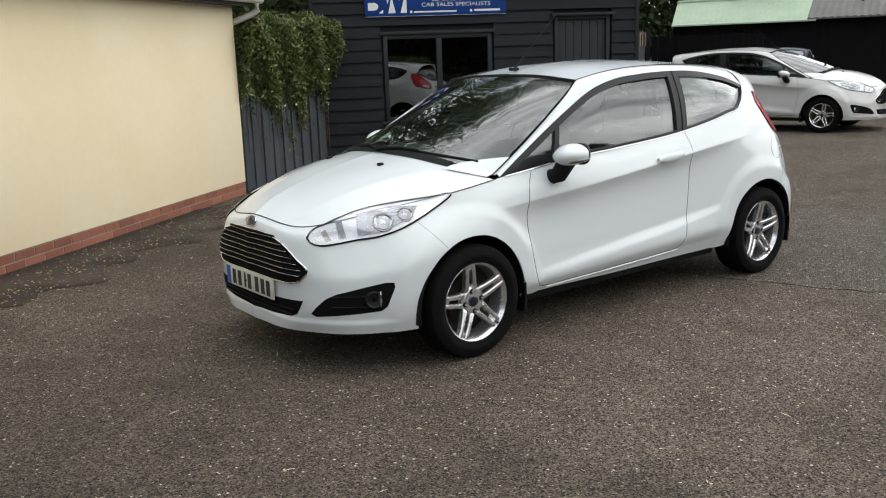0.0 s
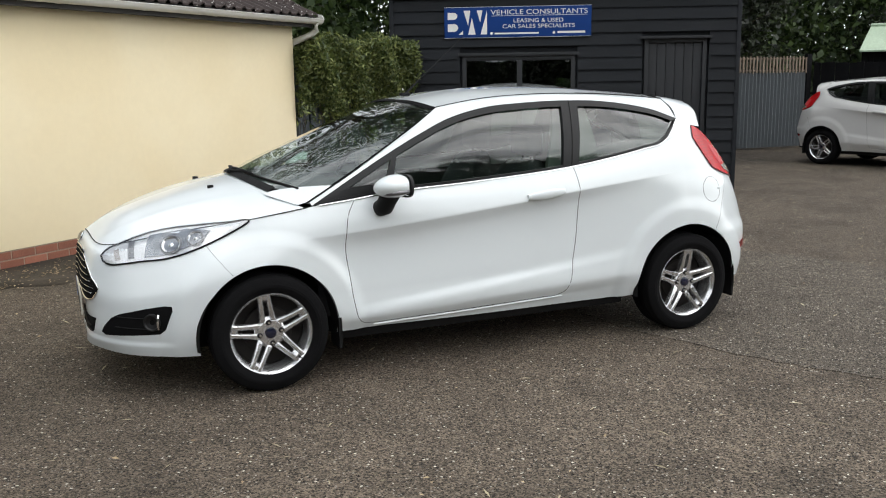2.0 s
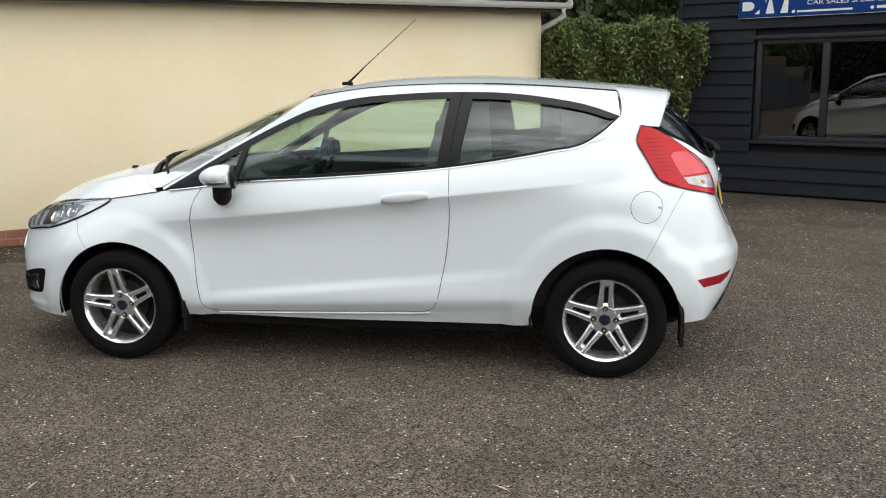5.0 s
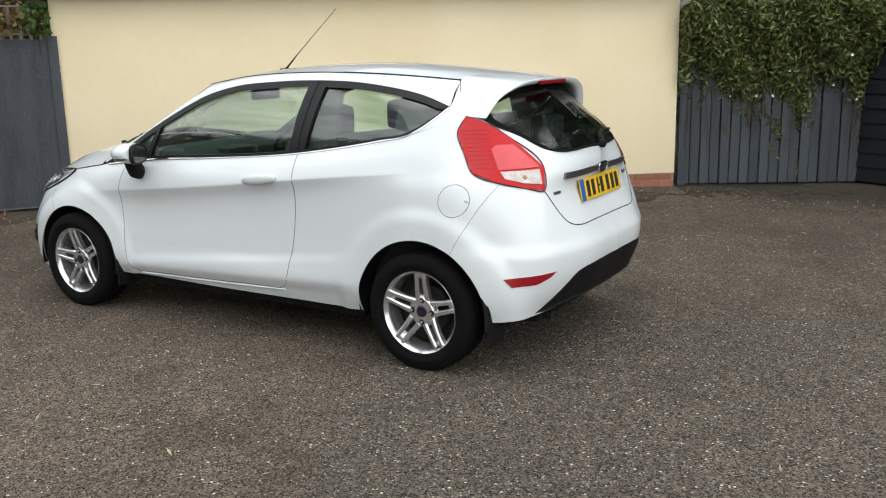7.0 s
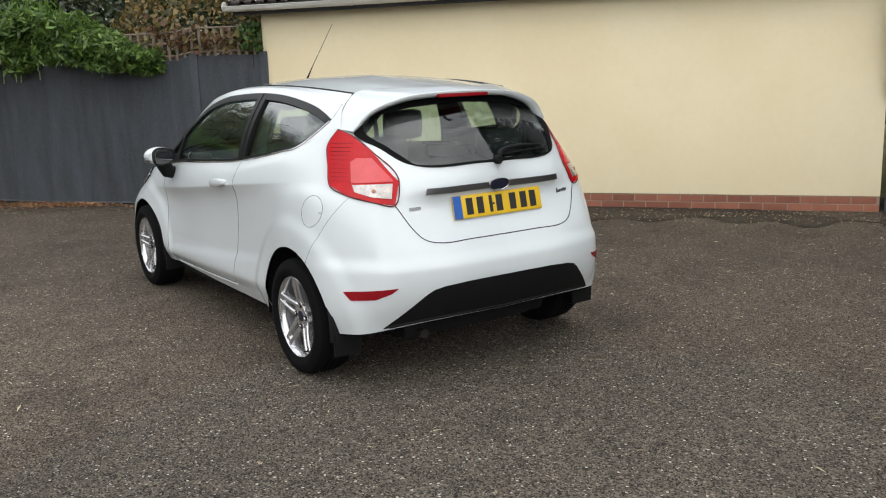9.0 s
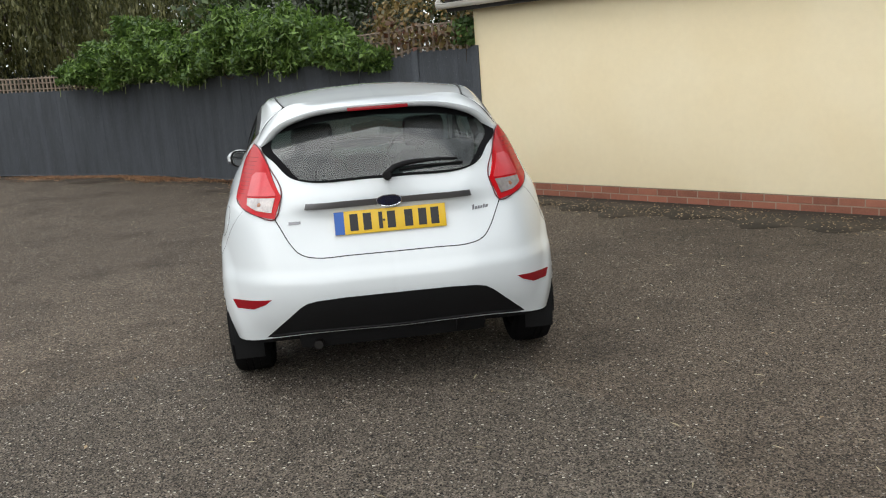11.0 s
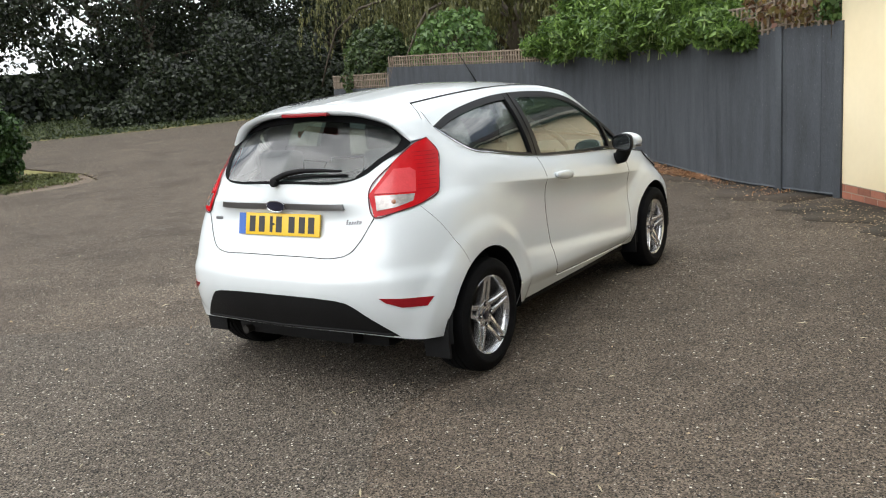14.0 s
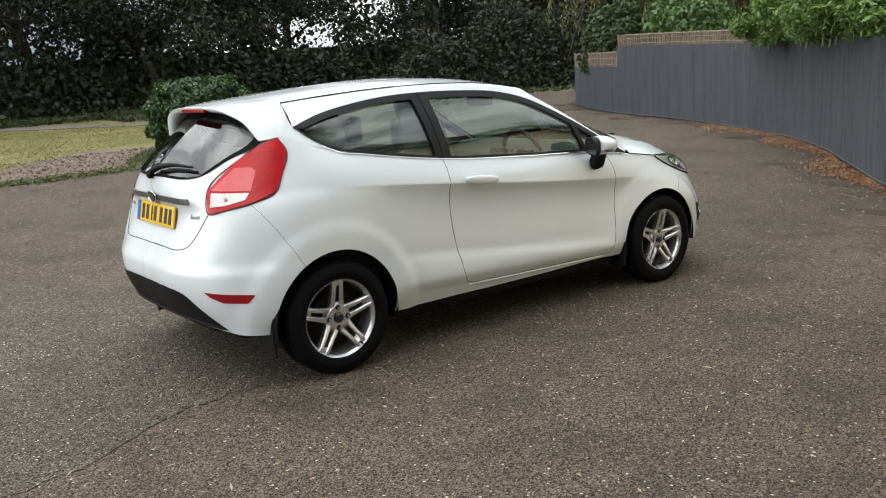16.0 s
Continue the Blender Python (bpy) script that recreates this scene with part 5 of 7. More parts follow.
            for u in (-.03, .09):
                part("plate_screw", moved(lathe([(.006, -.003), (.005, -.007), (.001, -.007)], 10), pose(u, 0, .0)), INK, flat)


hatch = thing("hatchback_car", "glossy white three-door hatchback parked on the tarmac", "car")
BODY, SKIN, SCREEN, REAR = hatchback(hatch, PAINT, GLASS, (-9, 2, 6, 0))
dress(hatch, BODY, SKIN, SCREEN, REAR, PAINT)


def reshape(car, how):
    """Moves every point of a car's meshes by how(points)."""
    done = set()
    for ob in car.children_recursive:
        if ob.type == "MESH" and ob.data.name not in done:
            done.add(ob.data.name)
            v = np.empty(len(ob.data.vertices) * 3, np.float32)
            ob.data.vertices.foreach_get("co", v)
            if ob.matrix_basis == Matrix.Identity(4) and "wheel" not in ob.parent.name:
                ob.data.vertices.foreach_set("co", how(v.reshape(-1, 3).astype(float)).astype(np.float32).ravel())
                ob.data.update()


def compact(v):
    """A rounder, taller-nosed hatchback."""
    x, y, z = v.T
    nose, high = np.clip((-.75 - x) / 1.0, 0, 1), np.clip((z - .55) / .4, 0, 1)
    tail = np.clip((x - 1.0) / .8, 0, 1)
    return np.stack([x + .02 * nose - .05 * tail * np.clip((z - .7) / .4, -1, 1) * -1, y * 1.02, z + .045 * nose * high - .012 * np.clip((z - 1.1) / .3, 0, 1)], 1)


compact_car = thing("hatchback_car", "pearl white compact hatchback with dark glass parked by the fence", "car", at=pose(11.05, 5.42, 0, 0, 0, 103.3) @ Matrix.Scale(1.03, 4))
parts_ = hatchback(compact_car, SILVER_PAINT, DARK_GLASS, (20, 35, 12, 50))
dress(compact_car, *parts_, SILVER_PAINT, plates=False)
reshape(compact_car, compact)
blue_car = thing("hatchback_car", "dark blue car parked behind a white one", "car", at=pose(16.5, 8.5, 0, 0, 0, 24))
parts_ = hatchback(blue_car, BLUE_PAINT, DARK_GLASS, (0, 0, 0, 0))

# ---- ground ----
def flat(name, outline, lift, material, label, category="ground", step=1.5):
    """A patch of ground that follows the rise, with a thin edge."""
    p, f, _ = lamp_fill(outline, step)
    top = np.column_stack([p, rise(p[:, 0], p[:, 1]) + lift])
    k, count = len(p), {}
    for face in f:
        for a, b in zip(face, face[1:] + face[:1]):
            e = (min(a, b), max(a, b))
            count[e] = None if e in count else (a, b)
    geo = np.concatenate([top, top - (0, 0, .05)]), f + [[b, a, a + k, b + k] for a, b in (e for e in count.values() if e)]
    return tagged(part(name, geo, material, None), label, category, kind="structure")


xs = np.concatenate([[-420, -250, -150, -90], np.arange(-64, 62, 3.0), [90, 150, 250, 420]])
ground = tagged(part("ground", grid(np.array([[(x, y, float(rise(x, y)) - .03) for x in xs] for y in xs])), GRASS, None), "mown and rough grass reaching to the horizon", "ground", kind="structure")
flat("pavement_yard", [(-4.9, 2.6), (1.0, 7.0), (4.0, 9.5), (12, 16), (34, 14), (34, -8), (14, -10.3), (.47, -10.72), (-1.7, -10.69), (-2.97, -10.25), (-4.0, -10.0), (-4.77, -10.21), (-5.35, -11.4), (-5.8, -13.9), (-6.6, -17),
      (-8.2, -19.9), (-10.26, -20.92), (-13.33, -19.33), (-19.96, -16.8), (-34, -12), (-34, -8.5), (-20, -12.6), (-15.6, -13.4), (-14.3, -12.6), (-13.2, -11.2), (-12.3, -9.2), (-11.45, -7.0), (-10.2, -4.4), (-8.5, -2.1), (-7.2, -1.0)],
     0, TARMAC, "worn dark tarmac yard with pale chippings", "pavement")
g = np.random.default_rng(7)
edge = curve([(x, y, 0) for x, y in ((.95, -.70), (1.25, -1.48), (1.62, -2.16), (2.1, -3.0), (2.8, -3.3), (3.5, -2.6), (3.74, -.9), (3.62, .30), (3.2, 1.0), (2.7, 1.05), (2.05, .70), (1.55, .68), (1.02, .66), (.90, .0), (.95, -.70))], 170)[:-1]
flat("pavement_patch", [(x + g.normal(0, .012), y + g.normal(0, .012)) for x, y, _ in edge], .004, PATCH, "darker repaired patch of tarmac with pale chippings", "pavement", .6)
for a, b, near, far in (((-4.35, 1.68), (.62, 5.47), -.68, .04), ((.62, 5.45), (2.05, 6.2), -.60, .10)):
    a, b = np.array(a), np.array(b)
    e = (b - a) / np.linalg.norm(b - a)
    n = np.array((-e[1], e[0]))
    t = np.linspace(0, 1, 60)
    rough = near + .22 * np.sin(t * 17) * np.sin(t * 41) + g.normal(0, .03, 60)
    flat("dirt_strip", [tuple(a + (b - a) * q + n * far) for q in t[::12]] + [tuple(a + (b - a) * q + n * w) for q, w in zip(t[::-1], rough)], .009, DAMP, "damp mossy grit along the foot of the wall", "dirt", .4)
flat("road_far", [(-10.2, -20.9), (-8.2, -19.95), (-5.63, -21.9), (-2.72, -25.6), (8, -29.0), (40, -33), (40, -35), (8, -30.6), (-3.2, -27.0), (-6.3, -23.2), (-8.2, -21.4)], -.012, ROAD_PALE, "pale worn drive beyond the lawn", "road")
flat("dirt_patch", [(-5.3, -11.4), (-4.75, -10.25), (-4.0, -10.05), (-2.97, -10.3), (-1.7, -10.73), (.47, -10.76), (8, -10.6), (8, -12.2), (1.2, -12.6), (-.15, -13.6), (-1.3, -14.7), (-2.2, -15.6), (-3.0, -15.1), (-3.8, -13.4)], -.012, DIRT, "bare trodden soil at the lawn's edge", step=.8)

# ---- the rendered outbuilding ----
W0, WA = Vector((-4.54, 1.572, 0)), math.degrees(math.atan2(3.907, 5.104))
WALL_LONG = 6.43
WALL = pose(*W0, 0, 0, WA)
wall_cream = tagged(part("wall_outbuilding", box(0, WALL_LONG, 0, .25, .15, 2.165, .004), CREAM, None, at=WALL), "smooth cream-painted rendered wall of an outbuilding", "wall", kind="structure")
part("plinth_core", box(.003, WALL_LONG - .003, .0075, .24, -.05, .15), MORTAR, wall_cream)
part("back_wall", box(0, WALL_LONG, 4.2, 4.45, 0, 2.12), CREAM, wall_cream)
part("end_wall", box(0, .25, .25, 4.2, 0, 2.12), CREAM, wall_cream)
part("end_wall", box(WALL_LONG - .25, WALL_LONG, .25, 4.2, 0, 2.12), CREAM, wall_cream)
part("soffit", box(-.22, WALL_LONG + .12, -.16, -.002, 2.125, 2.14), SOFFIT, wall_cream)
part("fascia", box(-.24, WALL_LONG + .14, -.185, -.16, 2.115, 2.20), SOFFIT, wall_cream)
gutter = tagged(thing("gutter", "white half-round plastic gutter with brackets along the eaves", "gutter", at=WALL), kind="structure")
w = np.linspace(np.pi, 2 * np.pi, 13)
part("trough", join(grid([[(x, -.24 + .056 * math.cos(q), 2.205 + .056 * math.sin(q)) for q in w] for x in np.linspace(-.30, WALL_LONG + .22, 40)]),
     tube([(-.30, -.298, 2.205), (WALL_LONG + .22, -.298, 2.205)], .006), tube([(-.30, -.184, 2.205), (WALL_LONG + .22, -.184, 2.205)], .006)), UPVC, gutter)
for x in (-.30, WALL_LONG + .22):
    part("end_cap", moved(lathe([(.001, 0), (.058, 0), (.058, .012), (.001, .012)], 20), pose(x, -.24, 2.205, 0, 0, 90)), UPVC, gutter)
for x in np.arange(.3, WALL_LONG, .92):
    part("bracket", grid([[(x + d, -.24 + .060 * math.cos(q), 2.205 + .060 * math.sin(q)) for q in w] for d in (-.015, .015)]), UPVC, gutter)
part("outlet", tube([(WALL_LONG + .14, -.24, 2.16), (WALL_LONG + .14, -.24, 2.08), (WALL_LONG + .11, -.18, 2.03), (WALL_LONG + .03, .02, 1.95), (WALL_LONG + .025, .05, 1.90)], .036, 12), UPVC, gutter)

# ---- the black boarded office ----
BA = math.degrees(math.atan2(-.474, .8805))
BARN_AT = pose(2.86, 6.22, 0, 0, 0, BA)
S0, S1, TOP = -.72, 3.78, 2.62
DOOR, WIN = (2.60, 3.40, 1.99), (.20, 1.70, .64, 1.80)
office = tagged(thing("wall_office", "black weatherboarded timber office with a corrugated roof", "building", at=BARN_AT), kind="structure")
for x0, x1, z0, z1 in ((S0, WIN[0], 0, TOP), (WIN[0], WIN[1], 0, WIN[2]), (WIN[0], WIN[1], WIN[3], TOP), (WIN[1], DOOR[0], 0, TOP), (DOOR[0], DOOR[1], DOOR[2], TOP), (DOOR[1], S1, 0, TOP)):
    part("wall_panel", box(x0, x1, .03, .13, z0, z1), BARN, office)
part("side_wall", box(S0, S0 + .1, .13, 4.0, 0, TOP), BARN, office)
part("side_wall", box(S1 - .1, S1, .13, 4.0, 0, TOP), BARN, office)
part("back_wall", box(S0, S1, 3.9, 4.0, 0, TOP), BARN, office)
part("inner_floor", box(S0, S1, .13, 3.9, .02, .06), PLASTIC, office)
part("corner_post", box(S1 - .005, S1 + .05, -.035, .14, 0, TOP, .004), BARN, office)
part("corner_post", box(S0 - .05, S0 + .005, -.035, .14, 0, TOP, .004), BARN, office)


# ---- sign on the office ----
SX0, SX1, SZ0, SZ1 = -.03, 1.90, 2.045, 2.435
sign = thing("company_sign", "blue rectangular company sign with white lettering on the office wall", "sign", at=BARN_AT)
part("board", box(SX0, SX1, -.050, -.038, SZ0, SZ1, .002), SIGN_BLUE, sign)
part("white_edge", join(box(SX0 - .003, SX1 + .003, -.048, -.040, SZ0 - .004, SZ0), box(SX0 - .003, SX1 + .003, -.048, -.040, SZ1, SZ1 + .004)), SIGN_WHITE, sign)


def lettering(name, text, x, z, high, wide, parent):
    """Raised letters in the built-in font, squeezed to a given width."""
    c = bpy.data.curves.new(name, "FONT")
    c.body, c.size, c.extrude = text, 1.0, .0
    tmp = new(name + "_draft", c)
    bpy.context.view_layer.update()
    me = bpy.data.meshes.new_from_object(tmp)
    bpy.data.objects.remove(tmp)
    v = np.array([p.co[:] for p in me.vertices])
    lo, hi = v.min(0), v.max(0)
    for p in me.vertices:
        p.co = Vector((x + (p.co.x - lo[0]) / (hi[0] - lo[0]) * wide, -.0515, z + (p.co.y - lo[1]) / (hi[1] - lo[1]) * high))
    me.materials.append(SIGN_WHITE)
    return part(name, me, SIGN_WHITE, parent)


lettering("lettering", "VEHICLE CONSULTANTS", .585, 2.336, .062, 1.265, sign)
part("rule", box(.595, 1.85, -.0515, -.050, 2.318, 2.3225), SIGN_WHITE, sign)
lettering("lettering", "LEASING & USED", .885, 2.232, .050, .65, sign)
lettering("lettering", "CAR SALES SPECIALISTS", .740, 2.160, .050, .945, sign)
part("text_bar", box(.635, 1.215, -.0515, -.050, 2.083, 2.104), SIGN_WHITE, sign)
part("text_bar", box(1.46, 1.82, -.0515, -.050, 2.085, 2.113), SIGN_WHITE, sign)
for u in (.595, 1.415):
    part("sign_dot", moved(lathe([(.001, 0), (.018, 0)], 16), pose(u, -.0515, 2.096)), SIGN_WHITE, sign)


def sign_shape(pts):
    return prism(pts, (1, 0, 0), (0, 0, 1), (0, -.0515, 0), .001)


half = [(.02 + .075 + .048 * math.sin(q), 2.325 + .045 * math.cos(q)) for q in np.linspace(0, np.pi, 9)]
part("emblem", join(sign_shape([(.015, 2.37)] + half + [(.015, 2.28)]), sign_shape([(.015, 2.225)] + [(.095 + .058 * math.sin(q), 2.175 + .05 * math.cos(q)) for q in np.linspace(0, np.pi, 9)] + [(.015, 2.125)]),
     sign_shape([(.225, 2.395), (.315, 2.395), (.285, 2.20)]), sign_shape([(.285, 2.085), (.335, 2.30), (.385, 2.085)]), sign_shape([(.40, 2.395), (.475, 2.395), (.445, 2.24)]), sign_shape([(.45, 2.085), (.535, 2.395), (.535, 2.085)]),
     sign_shape([(.155, 2.085), (.215, 2.135), (.215, 2.085)])), SIGN_WHITE, sign, "white angular emblem")
for u in (SX0 + .02, (SX0 + SX1) / 2, SX1 - .02):
    for z in (SZ0 + .015, SZ1 - .015):
        part("sign_screw", moved(lathe([(.006, .003), (.005, -.003), (.001, -.003)], 8), pose(u, -.05, z)), CHROME, sign)

# ---- office window and door ----
window_1 = tagged(thing("window_1", "dark office window in a black painted frame", "window", at=BARN_AT), kind="structure")
x0, x1, z0, z1 = WIN
for a0, a1, b0, b1 in ((x0, x0 + .055, z0, z1), (x1 - .055, x1, z0, z1), (x0 + .055, x1 - .055, z1 - .055, z1), (x0 + .055, x1 - .055, z0, z0 + .055), (.93, 1.00, z0 + .055, z1 - .055)):
    part("window_frame", box(a0, a1, -.015, .07, b0, b1, .004), BARN_DOOR, window_1)
part("window_frame", box(x0 - .05, x1 + .05, -.045, .0, z1, z1 + .045, .004), BARN_DOOR, window_1)
part("window_sill", box(x0 - .05, x1 + .05, -.07, .0, z0 - .035, z0, .005), BARN_DOOR, window_1)
part("pane", box(x0 + .055, .93, .030, .036, z0 + .055, z1 - .055), OFFICE_GLASS, window_1, smooth=False)
part("pane", box(1.0, x1 - .055, .030, .036, z0 + .055, z1 - .055), OFFICE_GLASS, window_1, smooth=False)
cup = thing("sill_cup", "small white cup on the office window sill", "cup", at=BARN_AT @ pose(.60, .16, .70))
part("cup_body", moved(lathe([(.001, 0), (.03, 0), (.036, -.08), (.033, -.08), (.028, -.01)], 20), pose(0, 0, 0, -90, 0, 0)), SIGN_WHITE, cup)
part("saucer", moved(lathe([(.001, 0), (.06, .0), (.065, -.008)], 20), pose(0, 0, 0, -90, 0, 0)), SIGN_WHITE, cup)
shelf = tagged(part("inner_sill", box(x0, x1, .07, .28, .66, .695), PLASTIC, window_1))
door_1 = tagged(thing("door_1", "black boarded office door with a silver letter plate, closed", "door", at=BARN_AT), kind="structure")
x0, x1, z1 = DOOR
for a0, a1, b0, b1 in ((x0, x0 + .05, 0, z1), (x1 - .05, x1, 0, z1), (x0 + .05, x1 - .05, z1 - .05, z1)):
    part("door_frame", box(a0, a1, -.02, .08, b0, b1, .004), BARN_DOOR, door_1)
part("door_hood", box(x0 - .06, x1 + .06, -.085, .0, z1, z1 + .035, .004), BARN_DOOR, door_1)
for k in range(6):
    part("board", box(x0 + .05 + k * .1167 + .002, x0 + .05 + (k + 1) * .1167 - .002, .018, .06, .02, z1 - .05, .006), BARN_DOOR, door_1)
plate = part("letter_plate", box(2.92, 3.16, .008, .018, 1.05, 1.115, .003), CHROME, door_1, "silver letter plate")
part("flap", box(2.935, 3.145, .003, .009, 1.068, 1.098, .002), PLASTIC, plate)
handle = part("door_handle", join(box(2.70, 2.73, .006, .018, .98, 1.12, .004), tube([(2.715, .01, 1.06), (2.715, -.03, 1.06), (2.81, -.032, 1.055)], .008, 8)), CHROME, door_1, "silver lever handle")

# ---- weatherboards ----
LAP = .158
profile = [(0, -.004), (0, -.034), (LAP * .6, -.022), (LAP + .012, -.008), (LAP + .012, .028), (0, .028)]


def board_mesh(long):
    v = [(x, y, z) for x in (0, long) for z, y in profile]
    n = len(profile)
    return mesh_of("weatherboard", (np.array(v), [list(range(n)), list(range(2 * n - 1, n - 1, -1))] + [[k, (k + 1) % n, (k + 1) % n + n, k + n] for k in range(n)]), BARN, False)


boards = {}
for row in range(17):
    z = .03 + row * LAP
    spans = [(S0, S1)]
    for a0, a1, b0, b1 in ((WIN[0] - .03, WIN[1] + .03, WIN[2] - .035, WIN[3] + .045), (DOOR[0] - .03, DOOR[1] + .03, 0, DOOR[2] + .035)):
        if z + LAP > b0 + .01 and z < b1 - .02:
            spans = [s for p, q in spans for s in ((p, min(q, a0)), (max(p, a1), q)) if s[1] - s[0] > .02]
    for p, q in spans:
        long = round(q - p, 3)
        boards.setdefault(long, board_mesh(long))
        part("weatherboard", boards[long], BARN, office, at=pose(p, random.uniform(-.003, .003), z, random.uniform(-.8, .8), 0, 0))
w = np.linspace(S0 - .15, S1 + .12, 160)
part("roof_sheet", join(grid([[(x, y, TOP + .06 + (y + .12) * .18 + .022 * math.sin(x * 2 * np.pi / .076)) for x in w] for y in (-.14, 2.0, 4.1)]),
     grid([[(x, -.14, TOP + .050 + .022 * math.sin(x * 2 * np.pi / .076)) for x in w], [(x, -.14, TOP + .060 + .022 * math.sin(x * 2 * np.pi / .076)) for x in w]])), CEMENT_SHEET, office, "grey corrugated roof sheet")
part("eaves_board", box(S0 - .05, S1 + .05, -.05, .03, TOP - .07, TOP + .035, .004), BARN, office)

# ---- brick plinth and roof tiles of the outbuilding ----
brick = mesh_of("brick", box(0, .213, .003, .10, 0, .062, .003), BRICK, False)
for course in range(2):
    x = -.112 * course
    while x < WALL_LONG - .05:
        a0, a1 = max(x, .002), min(x + .215, WALL_LONG - .002)
        if a1 - a0 > .03:
            part("brick", brick, BRICK, wall_cream, at=pose(a0, random.uniform(-.002, .002), .004 + course * .0735) @ Matrix.Diagonal(((a1 - a0 - .002) / .213, 1, 1, 1)))
        x += .225
roof = tagged(thing("roof_outbuilding", "brown profiled concrete tile roof with lichen specks", "roof", at=WALL @ pose(0, -.215, 2.235, 24, 0, 0)), kind="structure")
part("roof_deck", box(-.28, WALL_LONG + .20, .02, 2.75, -.05, -.012), SOFFIT, roof)
u = np.linspace(0, 1, 13)
prof = .030 * np.maximum(0, np.sin(u * 4 * np.pi)) ** .8
tile = join(grid([[(.31 * a, y, p + dz) for a, p in zip(u, prof)] for y, dz in ((-.005, .016), (.0, .022), (.36, .004))]), grid([[(.31 * a, -.005, p + .0) for a, p in zip(u, prof)], [(.31 * a, -.005, p + .016) for a, p in zip(u, prof)]]))
tile_mesh = mesh_of("roof_tile", tile, TILE)
rest = []
for course in range(8):
    for k in range(23):
        at = pose(-.29 + k * .303, course * .33, .004 * course * 0 + random.uniform(0, .003), 0, 0, random.uniform(-.5, .5))
        if course < 5:
            part("roof_tile", tile_mesh, TILE, roof, at=at)
        else:
            rest.append(moved(tile, at))
part("upper_tiles", join(*rest), TILE, roof)
tagged(roof.children[-1], kind="stuff")

# ---- boarded fence with the climber between the two buildings ----
A, B = Vector((.60, 5.56, 0)), Vector((2.30, 6.50, 0))
ivy_fence = tagged(thing("fence_climber", "blue-grey weathered upright board fence", "fence", at=pose(*A, 0, 0, math.degrees(math.atan2(B.y - A.y, B.x - A.x)))), kind="structure")
long = (B - A).length
n = int(long / .105)
plank = mesh_of("fence_board", box(.003, .100, -.012, .012, 0, 1, .004), IVY_FENCE, False)
for k in range(n):
    part("fence_board", plank, IVY_FENCE, ivy_fence, at=pose(k * long / n, .02 * (k % 2) + random.uniform(-.004, .004), .02, 0, random.uniform(-.4, .4), 0) @ Matrix.Diagonal((1, 1, 1.72 + random.uniform(-.02, .02), 1)))
for z in (.4, 1.4):
    part("rail", box(0, long, .04, .10, z, z + .08, .004), IVY_FENCE, ivy_fence)
part("post", box(-.03, .05, -.05, .05, 0, 1.8, .005), IVY_FENCE, ivy_fence)
# Added sheet that stops light coming through the gaps between the boards.
part("backing", box(0, long, .105, .115, .02, 1.70), IVY_FENCE, ivy_fence)
g = np.random.default_rng(4)
n = 24000
s = g.uniform(-.03, 1.04, n) * long
front = np.clip(g.beta(2, 2, n), 0, 1)
low = 1.12 - .55 * np.exp(-((s / long - .55) / .22) ** 2) + .28 * np.sin(s * 9) * .5 + .10 * np.sin(s * 23)
top = 2.02 + .05 * np.sin(s * 6) + .04 * np.sin(s * 17) - .10 * np.clip((.1 - s / long) / .1, 0, 1)
low = low - .25 * (g.uniform(0, 1, n) < .22) * g.uniform(0, 2, n)
clump = np.sin(s * 31 + 3 * np.sin(low * 9)) * .5 + .5
z = low + (top - low) * g.beta(1.35 + .5 * clump, 1.0, n)
thick = .10 + .30 * np.clip((z - .9) / .8, 0, 1)
y = .06 - (thick + .05 * np.sin(s * 11 + z * 7)) * front
climber = thing("climber", "green leafy climber smothering the fence top, with a few pale flowers", "plant", at=ivy_fence.matrix_basis.copy())
part("foliage", leaf_cloud(np.stack([s, y, z], 1), np.tile((0, -.6, .2), (n, 1)), .023, 5, 3.0), IVY_LEAF, climber)
for k in range(26):
    x = g.uniform(0, long)
    part("stem", tube([(x + .03 * math.sin(q * 5 + k), -.03 - .04 * q, 1.5 - q * g.uniform(.7, 1.25)) for q in np.linspace(0, 1, 8)], .004, 4), BARK, climber)
for k in range(9):
    part("flower", leaf_cloud([(g.uniform(.2, 1) * long, g.uniform(-.26, -.12), g.uniform(.55, 1.5))] * 3, np.tile((0, -1, 0), (3, 1)), .030, 80 + k, 1.0, .3), SIGN_WHITE, climber)

# ---- long slate-grey fence on a curve ----
PLAN = [(-4.53, 1.57), (-5.30, .52), (-7.1, -1.05), (-8.4, -2.15), (-9.45, -3.35), (-10.07, -4.39), (-11.36, -7.0), (-12.12, -9.2), (-13.1, -11.1), (-14.2, -12.5), (-15.5, -13.2)]
run = curve([(x, y, 0) for x, y in PLAN], 2400)
dist = np.concatenate([[0], np.cumsum(np.linalg.norm(np.diff(run, axis=0), axis=1))])


def along(d):
    p = np.array([np.interp(d, dist, run[:, k]) for k in range(2)])
    q = np.array([np.interp(d + .05, dist, run[:, k]) for k in range(2)])
    e = (q - p) / (np.linalg.norm(q - p) + 1e-9)
    return p, math.degrees(math.atan2(e[1], e[0])), e


def mark(x, y):
    return float(dist[np.argmin(np.hypot(run[:, 0] - x, run[:, 1] - y))])


STEP, MID = mark(-12.12, -9.2), mark(-10.07, -4.39)


